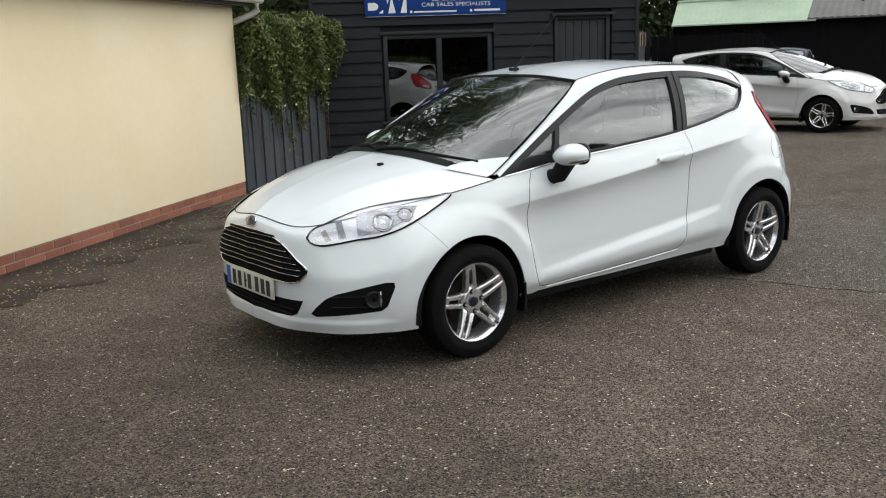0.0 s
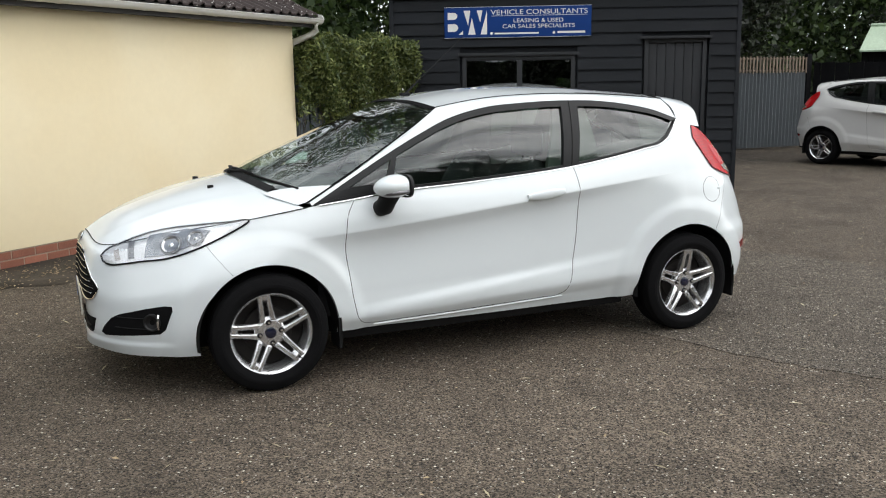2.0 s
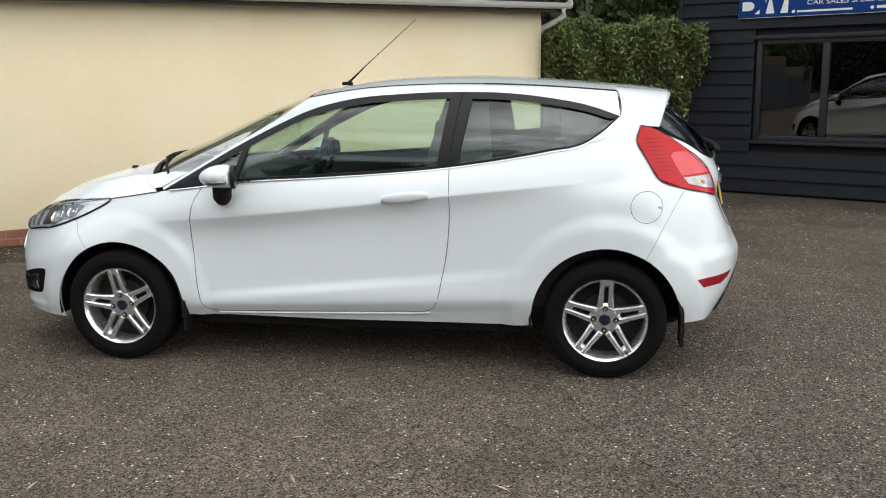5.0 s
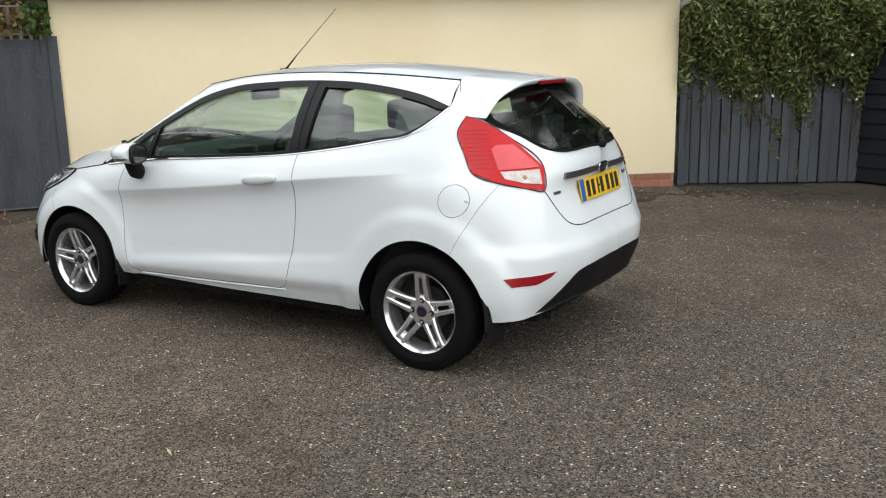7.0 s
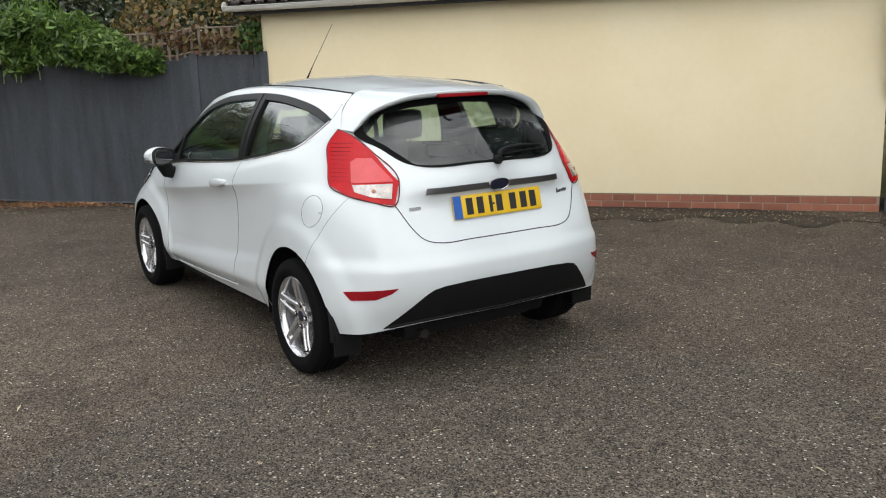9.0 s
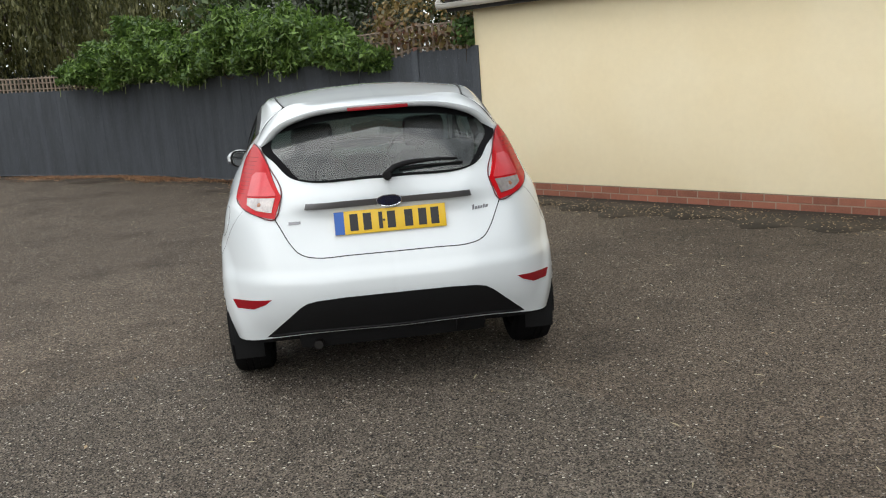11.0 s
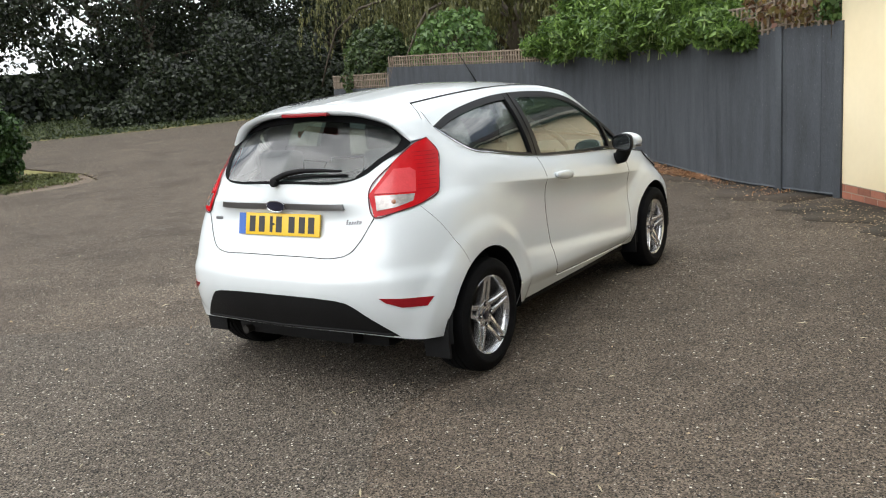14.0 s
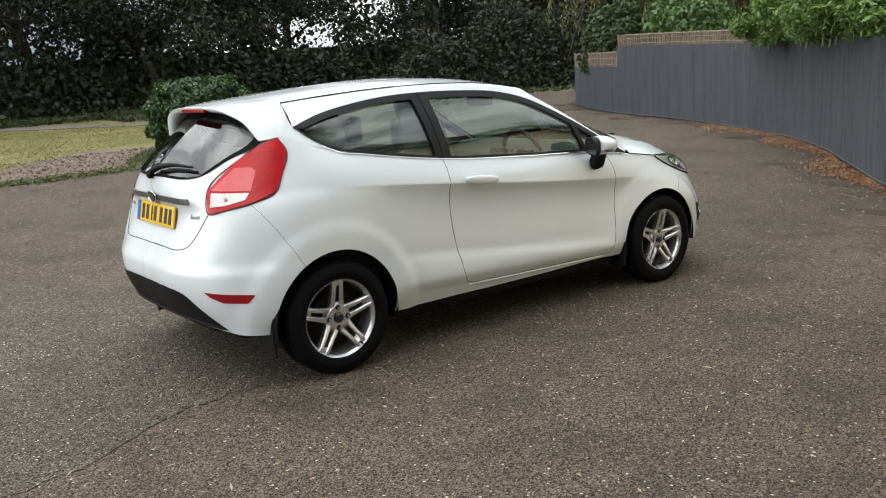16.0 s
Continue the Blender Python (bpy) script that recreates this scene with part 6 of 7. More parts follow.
def fence_top(d):
    """Height of the boards along the fence: it steps down where the trellis drops."""
    return float(np.interp(d, [0, .9, .95, MID - 3, MID, STEP, STEP + .01, 26], [1.70, 1.70, 1.66, 1.60, 1.57, 1.70, 1.25, 1.28]))


def foot(d):
    return float(rise(*along(d)[0]))

g = np.random.default_rng(9)
near_side, far_side = [], []
for k, q in enumerate(np.linspace(.1, dist[-1] - .6, 150)):
    p, _, e = along(q)
    n = np.array((-e[1], e[0]))
    far_side.append(tuple(p - n * .02))
    near_side.append(tuple(p + n * (.55 + .30 * math.sin(q * 1.1) * math.sin(q * 2.7) + g.normal(0, .03))))
flat("dirt_strip", far_side[::4] + near_side[::-1], .009, FENCE_GRIT, "brown leaf mould along the foot of the fence", "dirt", .5)

grey_fence = tagged(thing("fence_long", "slate-grey painted featheredge board fence curving along the drive", "fence"), kind="structure")
plank = mesh_of("fence_board", (np.array([(0, -.0065, 0), (.125, -.004, 0), (.125, .006, 0), (0, .006, 0), (0, -.0065, 1), (.125, -.004, 1), (.125, .006, 1), (0, .006, 1)]),
                [[0, 1, 5, 4], [1, 2, 6, 5], [2, 3, 7, 6], [3, 0, 4, 7], [4, 5, 6, 7]]), GREY_FENCE, False)
d = 0.0
while d < dist[-1] - .2:
    p, turn, _ = along(d)
    part("fence_board", plank, GREY_FENCE, grey_fence, at=pose(p[0], p[1], foot(d) + .03 + random.uniform(-.01, .01), 0, 0, turn) @ pose(0, random.uniform(-.002, .002), 0) @ Matrix.Diagonal((1, 1, fence_top(d) - foot(d) - .03 + random.uniform(-.006, .006), 1)))
    d += .117
for d in (0.0, .80):
    p, turn, _ = along(d)
    part("fence_post", box(-.045, .045, -.018, .03, 0, 1.72, .004), GREY_FENCE, grey_fence, at=pose(p[0], p[1], 0, 0, 0, turn))
part("gravel_board", tube([(*along(q)[0], foot(q) + .03) for q in np.linspace(0, dist[-1] - .3, 120)], .02, 4), GREY_FENCE, grey_fence)

trellis = tagged(thing("trellis_fence", "weathered brown slatted trellis on top of the grey fence", "trellis"), kind="structure")
lath = mesh_of("lath", box(-.014, .014, -.010, .010, 0, 1, .003), TRELLIS, False)
START = float(dist[np.argmin(np.hypot(run[:, 0] + 9.7, run[:, 1] + 3.75))])
for a0, a1, low, high in ((START, STEP, .0, .25), (STEP + .03, dist[-1] - .4, .0, .34), (.10, 2.4, .0, .33)):
    for q in np.arange(a0, a1, .088):
        p, turn, _ = along(q)
        part("lath", lath, TRELLIS, trellis, at=pose(p[0], p[1], fence_top(q + .02) - .01, 0, random.uniform(-1.5, 1.5), turn) @ Matrix.Diagonal((1.15, 1, high + random.uniform(-.01, .015), 1)))
    for z in (.04, high * .55, high - .03):
        part("rail", tube([(*along(q)[0], fence_top(q + .02) + z) for q in np.linspace(a0, a1, 24)], .013, 4), TRELLIS, trellis)

# ---- wisteria over the fence ----
g = np.random.default_rng(11)
A0, A1 = 1.15, START + .75
n = 52000
knot = g.uniform(0, 1, (300, 2))
kn = g.integers(0, 300, n)
q = np.clip(A0 + (A1 - A0) * knot[kn, 0] + g.normal(0, .10, n), A0, A1)
mass = .56 + .16 * np.sin(q * 2.1 + .6) + .10 * np.sin(q * 5.3) + .06 * np.sin(q * 12)
edge = np.clip((q - A0) / .9, .15, 1) * np.clip((A1 - q) / .7, .2, 1)
z = 1.60 + .08 * np.sin(q * 3.3) + (mass * edge + .18) * np.clip(.06 + .86 * knot[kn, 1] ** .8 + g.normal(0, .085, n), 0, 1) * .92
side_off = (g.normal(0, .24, 300)[kn] + g.normal(0, .08, n)) * (.5 + .5 * edge) + .10
pts = np.array([along(v)[0] for v in np.linspace(A0, A1, 400)])
nrm = np.array([(-along(v)[2][1], along(v)[2][0]) for v in np.linspace(A0, A1, 400)])
idx = ((q - A0) / (A1 - A0) * 399).astype(int)
xy = pts[idx] + nrm[idx] * side_off[:, None]
wisteria = thing("wisteria", "dense green wisteria with hanging seed pods spilling over the fence", "plant")
part("foliage", leaf_cloud(np.column_stack([xy, z]), np.column_stack([nrm[idx] * np.sign(side_off)[:, None] * .4, np.full(n, .5)]), .032, 12, 3.4), WISTERIA_LEAF, wisteria)
for k in range(70):
    v = g.uniform(A0 + .3, A1)
    p, _, e = along(v)
    off = np.array((-e[1], e[0])) * g.uniform(.20, .50)
    z1 = g.uniform(1.52, 2.0)
    part("seed_pod", tube([(p[0] + off[0], p[1] + off[1], z1), (p[0] + off[0] * 1.03, p[1] + off[1] * 1.03, z1 - g.uniform(.07, .15))], [.004, .007], 4), POD, wisteria)
for k in range(int((A1 - A0) / .8)):
    part("limb", tube([(*along(A0 + k * .8 + .4 * t)[0], 1.70 + .15 * math.sin(3 * t + k)) for t in np.linspace(0, 1, 7)], .016, 5), BARK, wisteria)
g = np.random.default_rng(21)
n = 380
q = g.uniform(.22, 1.35, n)
p = np.array([along(v)[0] for v in q])
red = thing("creeper", "thin creeper turning red and yellow on the trellis", "plant")
part("foliage", leaf_cloud(np.column_stack([p + g.normal(0, .09, (n, 2)), 1.72 + .55 * g.beta(1.5, 1.6, n) * np.clip(q / 1.4, .5, 1)]), np.tile((.3, -.6, .4), (n, 1)), .055, 22, 1.3), RED_LEAF, red)
part("stems", join(*[tube([(*along(.4 + .25 * k)[0], 1.6), (*along(.5 + .25 * k)[0], 1.95 + .1 * math.sin(k))], .006, 4) for k in range(4)]), BARK, red)
n = 260
ivy_tuft = thing("ivy_tuft", "small light green tuft of ivy at the wall corner", "plant")
p = along(.12)[0]
part("foliage", leaf_cloud(np.column_stack([p + g.normal(0, .06, (n, 2)), 1.74 + .30 * g.uniform(0, 1, n)]), np.tile((.3, -.6, .4), (n, 1)), .055, 23, 1.2), FIG_LEAF, ivy_tuft)
part("stems", tube([(p[0], p[1], 1.5), (p[0] + .02, p[1], 2.0)], .006, 4), BARK, ivy_tuft)

# ---- trees, shrubs and what lies beyond ----


def limb(start, way, long, radius, g, droop=0.0, n=7):
    pts, p, w = [np.array(start, float)], np.array(start, float), np.array(way, float)
    for k in range(n):
        w = w + g.normal(0, .14, 3) + (0, 0, -droop * k / n)
        w /= np.linalg.norm(w)
        p = p + w * long / n
        pts.append(p)
    return np.array(pts), np.linspace(radius, radius * .25, n + 1)


def tree(name, label, x, y, high, spread, leaf, size, count, seed, trunk=.16, bare=.25, group=""):
    """Tapered trunk, limbs, and a crown of leaf clumps round the limbs' ends, with gaps."""
    g = np.random.default_rng(seed)
    t = thing(name, label, "tree", at=pose(x, y, float(rise(x, y))), group=group)
    stem, r = limb((0, 0, -.1), (g.normal(0, .05), g.normal(0, .05), 1), high * .8, trunk, g, 0, 9)
    wood, ends = [tube(stem, r, 9)], []
    for k in range(16):
        f = bare + (1 - bare) * (k + .5) / 16
        i = min(int(f * 9), 8)
        a = k * 2.4 + g.uniform(-.4, .4)
        out = spread * (1.0 - .55 * abs(f - .45)) * g.uniform(.65, 1.1)
        pts, rr = limb(stem[i], (math.cos(a), math.sin(a), .35 + .5 * f), out, trunk * .38, g, .25)
        wood.append(tube(pts, rr, 5))
        ends += [pts[j] for j in (2, 3, 4, 5, 6, 7)]
        for m in range(2):
            sub, sr = limb(pts[4], (math.cos(a + (m - .5) * 1.8), math.sin(a + (m - .5) * 1.8), .3), out * .5, trunk * .15, g, .2, 5)
            wood.append(tube(sub, sr, 4))
            ends += [sub[j] for j in (2, 4, 5)]
    part("trunk", join(*wood), BARK, t)
    ends = np.array(ends)
    c = ends[g.integers(0, len(ends), count)]
    off = g.normal(0, 1, (count, 3)) * (spread * .11, spread * .11, spread * .09)
    part("crown", leaf_cloud(c + off, off + (0, 0, .3), size, seed + 1, 1.5), leaf, t)
    return t


def shrub(name, label, x, y, z0, rx, ry, high, leaf, size, count, seed, category="shrub", square=2.0):
    """A rounded bush: twigs inside, leaves in a shell of uneven depth."""
    g = np.random.default_rng(seed)
    t = thing(name, label, category, at=pose(x, y, z0 + float(rise(x, y))))
    n = g.normal(0, 1, (count, 3))
    n /= (np.abs(n) ** square).sum(1, keepdims=True) ** (1 / square)
    lump = 1 + .10 * np.sin(n[:, :1] * 7 + seed) * np.cos(n[:, 1:2] * 6) + .07 * np.sin(n[:, 2:] * 11 + n[:, :1] * 5)
    r = g.uniform(.55, 1.0, (count, 1)) ** .35 * lump
    p = n * r * (rx, ry, high / 2) + (0, 0, high / 2)
    keep = p[:, 2] > .02
    part("foliage", leaf_cloud(p[keep], n[keep] + (0, 0, .2), size, seed + 1, 1.6), leaf, t)
    twigs = []
    for k in range(14):
        a = k * 2.4
        pts, rr = limb((0, 0, 0), (.5 * math.cos(a), .5 * math.sin(a), 1), high * .8, .025, g, 0, 5)
        twigs.append(tube(np.clip(pts, (-rx * .8, -ry * .8, 0), (rx * .8, ry * .8, high)), rr, 4))
    part("branches", join(*twigs), BARK, t)
    return t


shrub("berry_shrub", "straggling shrub with yellow and red leaves behind the trellis", -6.3, 1.5, 0, 1.25, 1.15, 3.1, BERRY_LEAF, .045, 9000, 48)
shrub("conifer_shrub", "grey-green feathery shrub behind the fence", -8.7, .3, 0, 1.4, 1.3, 3.7, GREY_LEAF, .05, 9000, 49)
# willow behind the long fence
g = np.random.default_rng(31)
willow = thing("willow_tree", "large weeping willow with yellowing hanging strands", "tree", at=pose(-18.4, -9.4, .3))
stem, r = limb((0, 0, -.1), (.03, .02, 1), 6.5, .42, g, 0, 8)
wood, tops = [tube(stem, r, 10)], []
for k in range(34):
    a, f = k * 2.4, .35 + .6 * (k / 34)
    pts, rr = limb(stem[min(int(f * 8), 7)], (math.cos(a), math.sin(a), .75), g.uniform(4.4, 7.6), .075, g, .42, 9)
    wood.append(tube(pts, rr, 5))
    tops += [(p, a) for p in pts[3:]]
part("trunk", join(*wood), BARK, willow)
cent, twigs = [], []
for k in range(2100):
    p, a = tops[g.integers(0, len(tops))]
    p = p + g.normal(0, .45, 3)
    if math.hypot(p[0], p[1]) < 1.2:
        continue
    down = p[2] - g.uniform(1.7, 3.3)
    if down < .5:
        continue
    m = int(down * 22)
    t = np.sort(g.uniform(0, 1, m))
    sway = .22 * np.sin(t * 3 + k)
    line = np.stack([p[0] + (.25 * t + sway * .3) * math.cos(a), p[1] + (.25 * t + sway * .3) * math.sin(a), p[2] - t * down], 1)
    cent.append(line + g.normal(0, .035, (m, 3)))
cent = np.concatenate(cent)
v, f = leaf_cloud(cent, np.tile((0, 0, 0), (len(cent), 1)), .052, 33, 1.0, 1.0)
v = v.reshape(-1, 4, 3)
mid = v.mean(1, keepdims=True)
v = (v - mid) * (1.0, 1.0, 3.2) + mid
part("weeping_foliage", (v.reshape(-1, 3), f), WILLOW_LEAF, willow)

shrub("overhanging_shrub", "dense dark green shrub leaning over the fence end", -13.75, -10.6, 0, .95, .95, 2.6, MID_LEAF, .07, 7500, 41)
shrub("laurel", "light green broad-leaved shrub behind the trellis", -12.85, -7.8, .8, .95, .95, 1.9, FIG_LEAF, .085, 3200, 43)
shrub("clipped_bush", "clipped rounded dark green evergreen bush on the grass", -3.45, -12.0, 0, .95, .92, 1.42, HEDGE_LEAF, .052, 15000, 45, "bush", 3.0)

shrub("holly_shrub", "tall dark shrub between the sheds", 23.8, 11.7, 0, 1.9, 1.9, 4.2, MID_LEAF, .09, 9000, 50)
shrub("boundary_hedge", "tall dark hedge behind the willow", -26.0, -7.0, 0, 1.8, 9.0, 4.4, WOOD_LEAF, .14, 14000, 47, "hedge", 3.0)

# woodland along the far drive
k = 0
for x in np.linspace(-50, 20, 18):
    y = -31.5 + 2.0 * math.sin(k * 2.1) - .06 * x
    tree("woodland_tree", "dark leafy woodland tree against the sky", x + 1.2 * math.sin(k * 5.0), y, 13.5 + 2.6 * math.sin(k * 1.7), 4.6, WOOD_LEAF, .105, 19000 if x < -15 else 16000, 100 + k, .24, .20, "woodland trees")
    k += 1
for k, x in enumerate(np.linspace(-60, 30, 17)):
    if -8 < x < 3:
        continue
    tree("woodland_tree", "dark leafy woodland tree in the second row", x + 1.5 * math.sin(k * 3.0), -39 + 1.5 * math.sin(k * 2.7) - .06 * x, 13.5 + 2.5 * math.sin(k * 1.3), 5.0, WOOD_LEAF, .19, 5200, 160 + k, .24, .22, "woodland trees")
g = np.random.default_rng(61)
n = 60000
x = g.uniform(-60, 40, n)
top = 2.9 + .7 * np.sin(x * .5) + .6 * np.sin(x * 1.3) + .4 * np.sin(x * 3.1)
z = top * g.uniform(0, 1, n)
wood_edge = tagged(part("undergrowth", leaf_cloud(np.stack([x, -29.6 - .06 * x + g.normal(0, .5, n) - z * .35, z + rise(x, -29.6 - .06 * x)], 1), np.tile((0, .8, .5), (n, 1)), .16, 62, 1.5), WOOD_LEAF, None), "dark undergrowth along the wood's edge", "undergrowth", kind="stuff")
# Plain leaf-coloured sheet, dark in place of the shade deep in the wood.
tagged(part("wood_depth", grid(np.array([[(x, -36.0 - .06 * x + .6 * math.sin(x), z + float(rise(x, -36))) for x in np.linspace(-70, 50, 60)] for z in (-.1, .8, 1.5, 2.0)])), WOOD_LEAF, None), "dark sheet standing in for the wood's deep shade behind the first trees", "woodland", kind="stuff")
n = 40000
x = g.uniform(-45, 25, n)
yv = g.uniform(-29.4, -26.9, n) - .06 * x
tagged(part("verge", leaf_cloud(np.stack([x, yv, rise(x, yv) + g.uniform(0, .14, n)], 1), np.tile((0, .7, .2), (n, 1)), .05, 64, 3.4, .6), VERGE_LEAF, None), "long grass verge in front of the wood", "grass", kind="stuff")

n = 60000
x = g.uniform(-40, -6, n)
high_y, low_y = np.interp(x, [-40, -34, -19.96, -13.33, -10.26, -8, -6], [-10.5, -12.4, -17.2, -19.7, -21.3, -22.4, -24.2]), -29.4 - .06 * x
yv = low_y + (high_y - low_y) * g.uniform(0, 1, n)
tagged(part("drive_verge", leaf_cloud(np.stack([x, yv, rise(x, yv) + g.uniform(-.02, .10, n)], 1), np.tile((0, .5, .5), (n, 1)), .05, 65, 3.2, .6), VERGE_LEAF, None), "dark rough grass between the drive and the wood", "grass", kind="stuff")

n = 42000
x = g.uniform(-40, -13.5, n)
near_y = np.interp(x, [-40, -34, -19.96, -13.33], [-11.6, -13.6, -18.6, -21.2])
top = (2.6 + .7 * np.sin(x * .9) + .5 * np.sin(x * 2.3)) * np.clip((-13.2 - x) / 2.5, .25, 1)
z = top * g.uniform(0, 1, n)
yv = near_y - .8 * g.uniform(0, 1, n) - z * .3 + g.normal(0, .25, n)
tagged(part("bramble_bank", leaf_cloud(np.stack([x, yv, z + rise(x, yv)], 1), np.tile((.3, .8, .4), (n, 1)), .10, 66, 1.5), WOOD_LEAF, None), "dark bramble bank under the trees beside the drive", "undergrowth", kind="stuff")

# trees behind the office and the gate, and east of the yard
for j, (x, y, h, s, m) in enumerate(((1.4, 9.6, 5.2, 2.2, MID_LEAF), (4.0, 13.5, 16.5, 6.6, WOOD_LEAF), (9.6, 12.0, 5.0, 2.0, MID_LEAF), (13.2, 13.8, 7.0, 2.8, WOOD_LEAF), (17.5, 17.5, 9.0, 3.8, WOOD_LEAF), (22.5, 13.5, 9.0, 3.8, WOOD_LEAF),
                                     (25.5, 7.0, 9.0, 3.8, WOOD_LEAF), (-2.0, 12.5, 11.0, 4.6, WOOD_LEAF), (9.5, 15.5, 15.0, 6.0, WOOD_LEAF), (5.6, -20.5, 10.5, 4.6, WOOD_LEAF), (12.5, -23, 11, 5.0, WOOD_LEAF), (-26, -2.5, 9, 4.2, MID_LEAF), (-15, 5.5, 8.5, 3.6, MID_LEAF), (-8.8, 2.4, 5.6, 2.5, MID_LEAF), (-11.8, -.6, 5.8, 2.6, MID_LEAF))):
    tree("garden_tree", "leafy tree rising behind the sheds" if y > 3 else "tall dark tree at the yard's far side", x, y, h, s, m, .09, 16000, 300 + j, .15, .16, "trees round the yard")
tree("garden_tree", "tall dense tree overhanging the office roof", 6.6, 14.2, 21.0, 7.8, MID_LEAF, .11, 26000, 351, .26, .2, "trees round the yard")
tree("garden_tree", "tall dense tree behind the outbuilding", 1.8, 13.2, 18.0, 7.2, MID_LEAF, .11, 24000, 352, .26, .2, "trees round the yard")
g = np.random.default_rng(71)
n = 42000
x = g.uniform(-2, 24, n)
z = (2.8 + 2.4 * np.clip((x - 5) / 4, 0, 1) + .6 * np.sin(x * .9) + .4 * np.sin(x * 2.3)) * g.uniform(0, 1, n)
tagged(part("rear_hedge", leaf_cloud(np.stack([x, 14.6 + .05 * x + g.normal(0, .35, n), z], 1), np.tile((0, -.8, .5), (n, 1)), .15, 72, 1.6), MID_LEAF, None), "tangled dark hedge behind the sheds", "hedge", kind="stuff")

# ---- corrugated gate, black fence and sheds beyond the office ----
GA = pose(7.0, 9.75, 0, 0, 0, -2.5)
gate = tagged(thing("gate_corrugated", "grey corrugated metal gate with brown slats along its top", "gate", at=GA), kind="structure")
xs = np.linspace(0, 5.6, 480)
part("metal_sheet", grid([[(x, .030 * math.sin(x * 2 * np.pi / .09), z) for x in xs] for z in (.04, 1.58)]), ZINC, gate)
lath = mesh_of("slat", box(-.017, .017, -.012, .012, 0, .33, .003), TRELLIS, False)
for x in np.arange(.03, 5.6, .085):
    part("slat", lath, TRELLIS, gate, at=pose(x, -.035, 1.565 + random.uniform(-.01, .01)))
for z in (1.60, 1.84):
    part("rail", box(0, 5.6, -.022, .0, z, z + .03), TRELLIS, gate)
part("gate_post", box(5.58, 5.70, -.05, .05, 0, 1.95, .006), BLACK_BOARD, gate)
FB = pose(12.75, 9.45, 0, 0, 0, math.degrees(math.atan2(-9.5, 3.9)))
black_fence = tagged(thing("fence_black", "black stained upright board fence", "fence", at=FB), kind="structure")
plank = mesh_of("fence_board", box(.003, .142, -.012, .012, 0, 1, .003), BLACK_BOARD, False)
for k in range(17):
    part("fence_board", plank, BLACK_BOARD, black_fence, at=pose(k * .145, .02 * (k % 2), 0) @ Matrix.Diagonal((1, 1, 1.76 + random.uniform(-.015, .015), 1)))
part("rail", box(0, 2.46, .03, .08, 1.3, 1.4), BLACK_BOARD, black_fence)


def shed(name, label, at, wide, deep, eave, ridge, roof_material, roof_label, over=.15, ribs=.012):
    """Boarded walls and a two-sided roof with its ridge along the front."""
    t = thing(name, label, "shed", at=at)
    n = int(wide / .15)
    plank = mesh_of("wall_board", box(.002, wide / n - .002, -.012, .012, 0, eave, .003), BLACK_BOARD, False)
    for k in range(n):
        part("wall_board", plank, BLACK_BOARD, t, at=pose(k * wide / n, random.uniform(-.004, .004), 0))
    part("side_wall", box(0, .05, .02, deep, 0, eave), BLACK_BOARD, t)
    part("side_wall", box(wide - .05, wide, .02, deep, 0, eave), BLACK_BOARD, t)
    part("back_wall", box(0, wide, deep, deep + .05, 0, eave), BLACK_BOARD, t)
    xs = np.linspace(-over, wide + over, int((wide + 2 * over) / .03))
    wave = ribs * np.sin(xs * 2 * np.pi / .15)
    part("roof", join(grid([[(x, y, z + w) for x, w in zip(xs, wave)] for y, z in ((-.25, eave - .05), (deep / 2, ridge), (deep + .25, eave - .05))]), grid([[(x, -.25, eave - .09) for x in xs], [(x, -.25, eave - .05 + w) for x, w in zip(xs, wave)]])), roof_material, t, roof_label)
    part("ridge_cap", tube([(-over, deep / 2, ridge + .01), (wide + over, deep / 2, ridge + .01)], .05, 8), roof_material, t)
    return t


shed("garden_shed", "low black shed with a pale green metal roof", pose(18.05, 12.95, 0, 0, 0, -60), 3.95, 2.0, 2.20, 2.84, GREEN_ROOF, "pale green ribbed metal roof", .02, .003)
dark_shed = shed("store_shed", "long black boarded store with a grey sheet roof", pose(14.92, 6.7, 0, 0, 0, math.degrees(math.atan2(-7.5, 3.3))), 8.0, 3.6, 2.10, 3.0, GREY_ROOF, "weathered grey roof")
part("vent_pipe", tube([(.9, .5, 2.2), (.9, .5, 3.1)], .05, 10), BLACK_BOARD, dark_shed)

# ---- litter on the ground ----
g = np.random.default_rng(81)
pts = [np.stack([g.uniform(-5, 3, 1200), g.uniform(-14.5, -10.4, 1200)], 1)]
for n, a, b, wide in ((1500, (-4.2, 1.25), (.6, 5.15), .22), (700, (.6, 5.2), (6.0, 4.2), .35)):
    t = g.uniform(0, 1, n)[:, None]
    pts.append(np.array(a) + (np.array(b) - a) * t + g.normal(0, wide, (n, 2)))
q = g.uniform(.5, dist[-1] - 1, 1900)
p = np.array([along(v)[0] for v in q])
e = np.array([along(v)[2] for v in q])
pts.append(p - np.stack([e[:, 1], -e[:, 0]], 1) * np.abs(g.normal(.05, .38, 1900))[:, None] + (0, 0))
a = np.stack([g.uniform(-7, 7, 900), g.uniform(-9, 6, 900)], 1)
pts.append(a)
pts.append(np.array((-4.4, -10.8)) + g.normal(0, .6, (350, 2)))
pts = np.concatenate(pts)
w0, wd = np.array(W0[:2]), np.array((5.104, 3.907)) / 6.428
off = (pts - w0) @ np.array((-wd[1], wd[0]))
pts = pts[off < -.03]
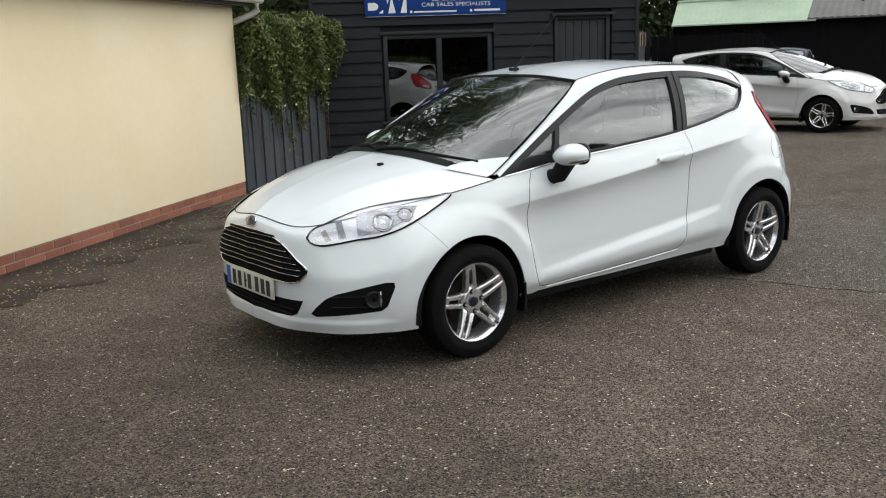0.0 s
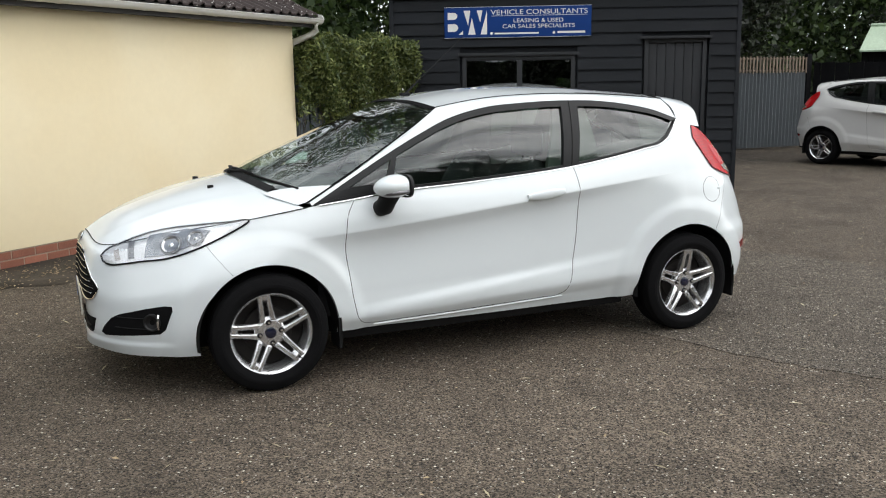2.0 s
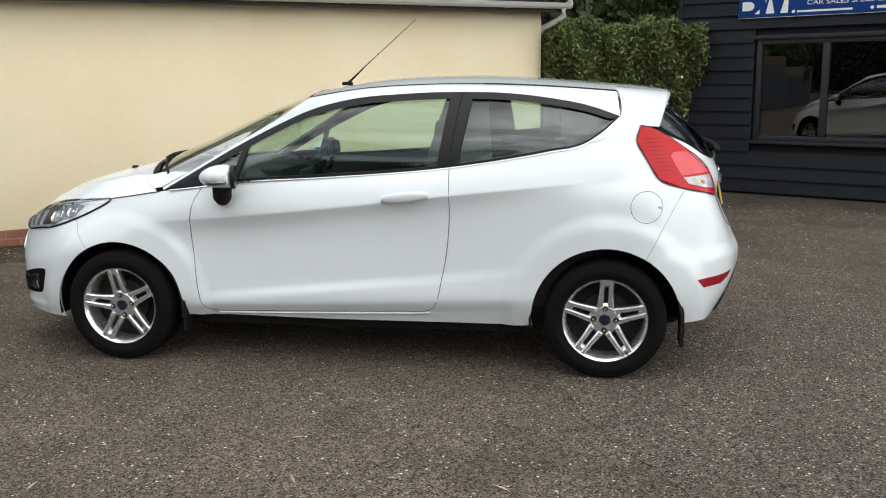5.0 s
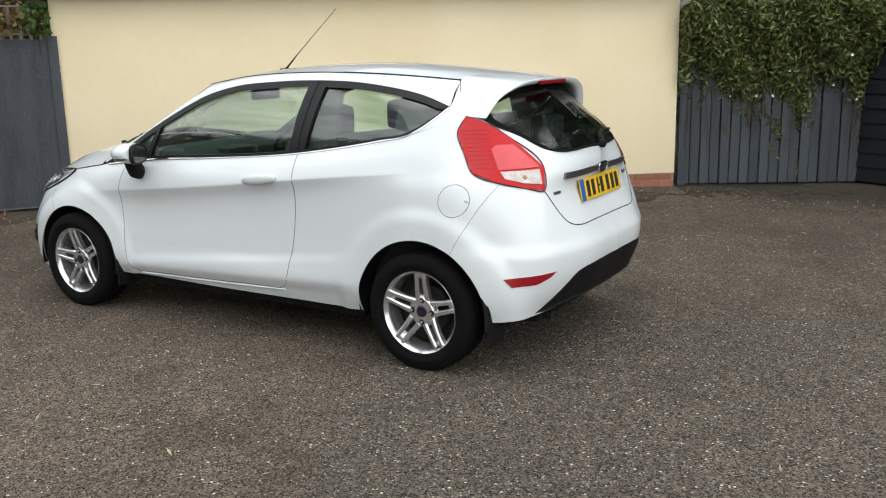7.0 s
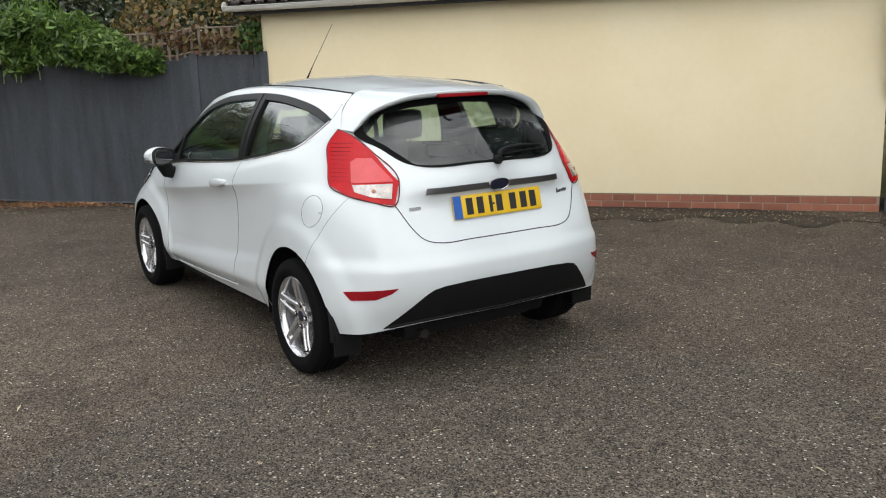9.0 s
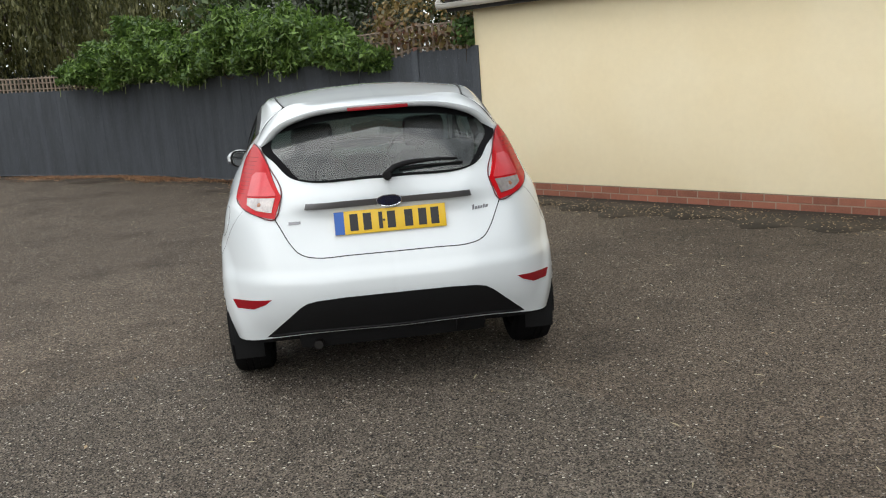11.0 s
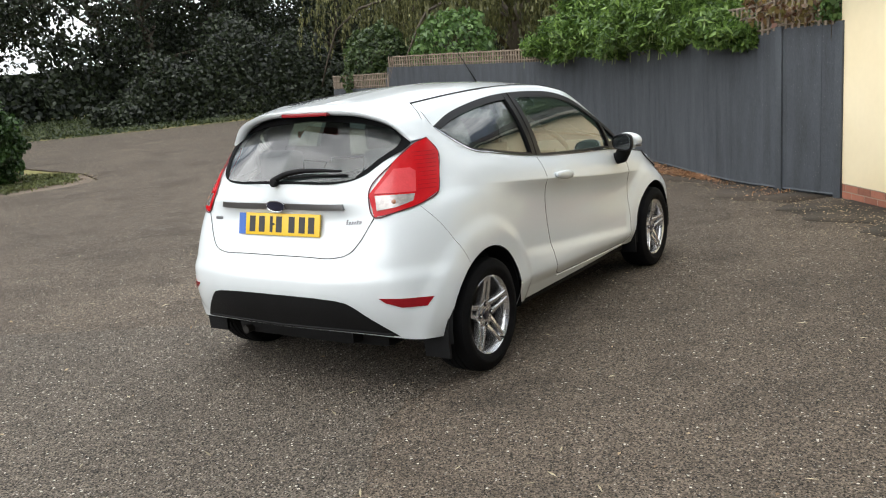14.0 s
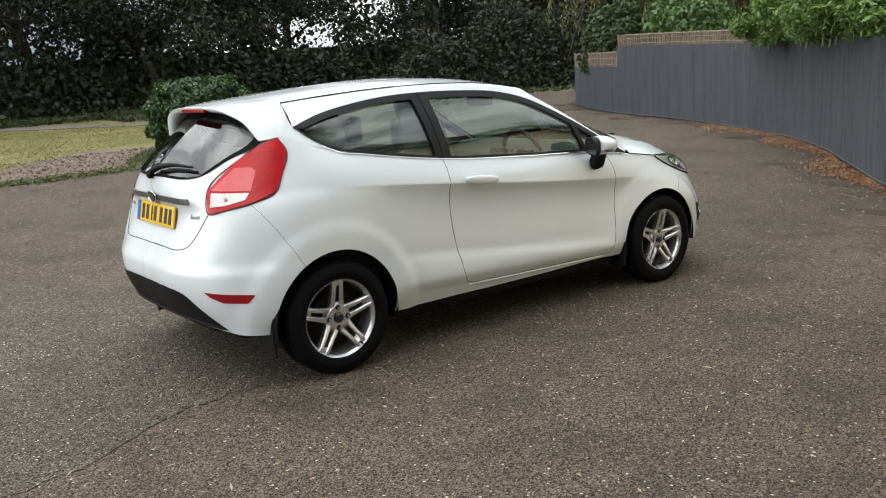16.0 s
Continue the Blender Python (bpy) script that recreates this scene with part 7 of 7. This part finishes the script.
tagged(part("leaf_litter", leaf_cloud(np.column_stack([pts, rise(pts[:, 0], pts[:, 1]) + .013]), np.tile((0, 0, 1.0), (len(pts), 1)), .012, 82, 1.9, .18), DRY_LEAF, None), "dry fallen leaves and twigs scattered on the tarmac", "leaves", kind="stuff")
n = 7000
q = np.clip(g.normal(5.6, 2.2, n), .6, 13.0)
heaps = g.uniform(1.5, 9.0, 16)
q = np.where(g.uniform(0, 1, n) < .62, heaps[g.integers(0, 16, n)] + g.normal(0, .26, n), q)
p, e = np.array([along(v)[0] for v in q]), np.array([along(v)[2] for v in q])
away = .05 + np.abs(g.normal(.08, .19, n)) * (.75 + .45 * np.sin(q * 2.3))
heap = p + np.stack([-e[:, 1], e[:, 0]], 1) * away[:, None]
tagged(part("leaf_drift", leaf_cloud(np.column_stack([heap, rise(heap[:, 0], heap[:, 1]) + .010 + np.abs(g.normal(.010, .010, n))]), np.tile((0, 0, 1.0), (n, 1)), .016, 84, 2.4, .45), DRIFT_LEAF, None), "drift of orange fallen leaves along the fence foot", "leaves", kind="stuff")
n = 7000
soil = np.stack([g.uniform(-5.2, 3, n), g.uniform(-14.6, -10.5, n)], 1)
tagged(part("soil_litter", leaf_cloud(np.column_stack([soil, rise(soil[:, 0], soil[:, 1]) + .004]), np.tile((0, 0, 1.0), (n, 1)), .030, 89, 1.7, .5), SOIL_LEAF, None), "brown dead leaves lying on the bare soil", "leaves", kind="stuff")
n = 9000
a = g.uniform(0, 2 * np.pi, n)
r = g.uniform(.75, 1.55, n) + .25 * np.sin(a * 3)
tuft = np.array((-3.45, -12.0)) + np.stack([np.cos(a), np.sin(a)], 1) * r[:, None]
strip = np.stack([g.uniform(-4.6, .5, n // 2), -10.75 + g.normal(0, .16, n // 2)], 1)
tuft = np.concatenate([tuft, strip])
tagged(part("rough_grass", leaf_cloud(np.column_stack([tuft, rise(tuft[:, 0], tuft[:, 1]) + g.uniform(0, .05, len(tuft))]), np.tile((.3, .3, .3), (len(tuft), 1)), .020, 90, 3.6, .7), TUFT_LEAF, None), "rough grass round the bush and along the tarmac edge", "grass", kind="stuff")
n = 800
xy = np.stack([g.uniform(-7, 7, n), g.uniform(-8, 4, n)], 1)
xy = xy[(xy - w0) @ np.array((-wd[1], wd[0])) < -.05]
tagged(part("straw", leaf_cloud(np.column_stack([xy, rise(xy[:, 0], xy[:, 1]) + .007]), np.tile((0, 0, 1.0), (len(xy), 1)), .009, 88, 6.0, .10), STRAW, None), "pale bits of straw and twig on the tarmac", "straw", kind="stuff")
n = 45000
xy = np.stack([g.uniform(-7, 9, n), g.uniform(-24, -11.2, n)], 1)
keep = (xy[:, 1] < -13.6 - .7 * np.clip(-xy[:, 0], 0, 3.0)) | ((np.hypot(xy[:, 0] + 4.2, xy[:, 1] + 11.4) < 1.7) & (xy[:, 0] > -5.4))
xy = xy[keep]
tagged(part("grass_blades", leaf_cloud(np.column_stack([xy, rise(xy[:, 0], xy[:, 1]) + g.uniform(-.02, .02, len(xy))]), np.tile((.3, .3, .4), (len(xy), 1)), .014, 86, 3.0, .8), LAWN_LEAF, None), "short lawn grass", "grass", kind="stuff")
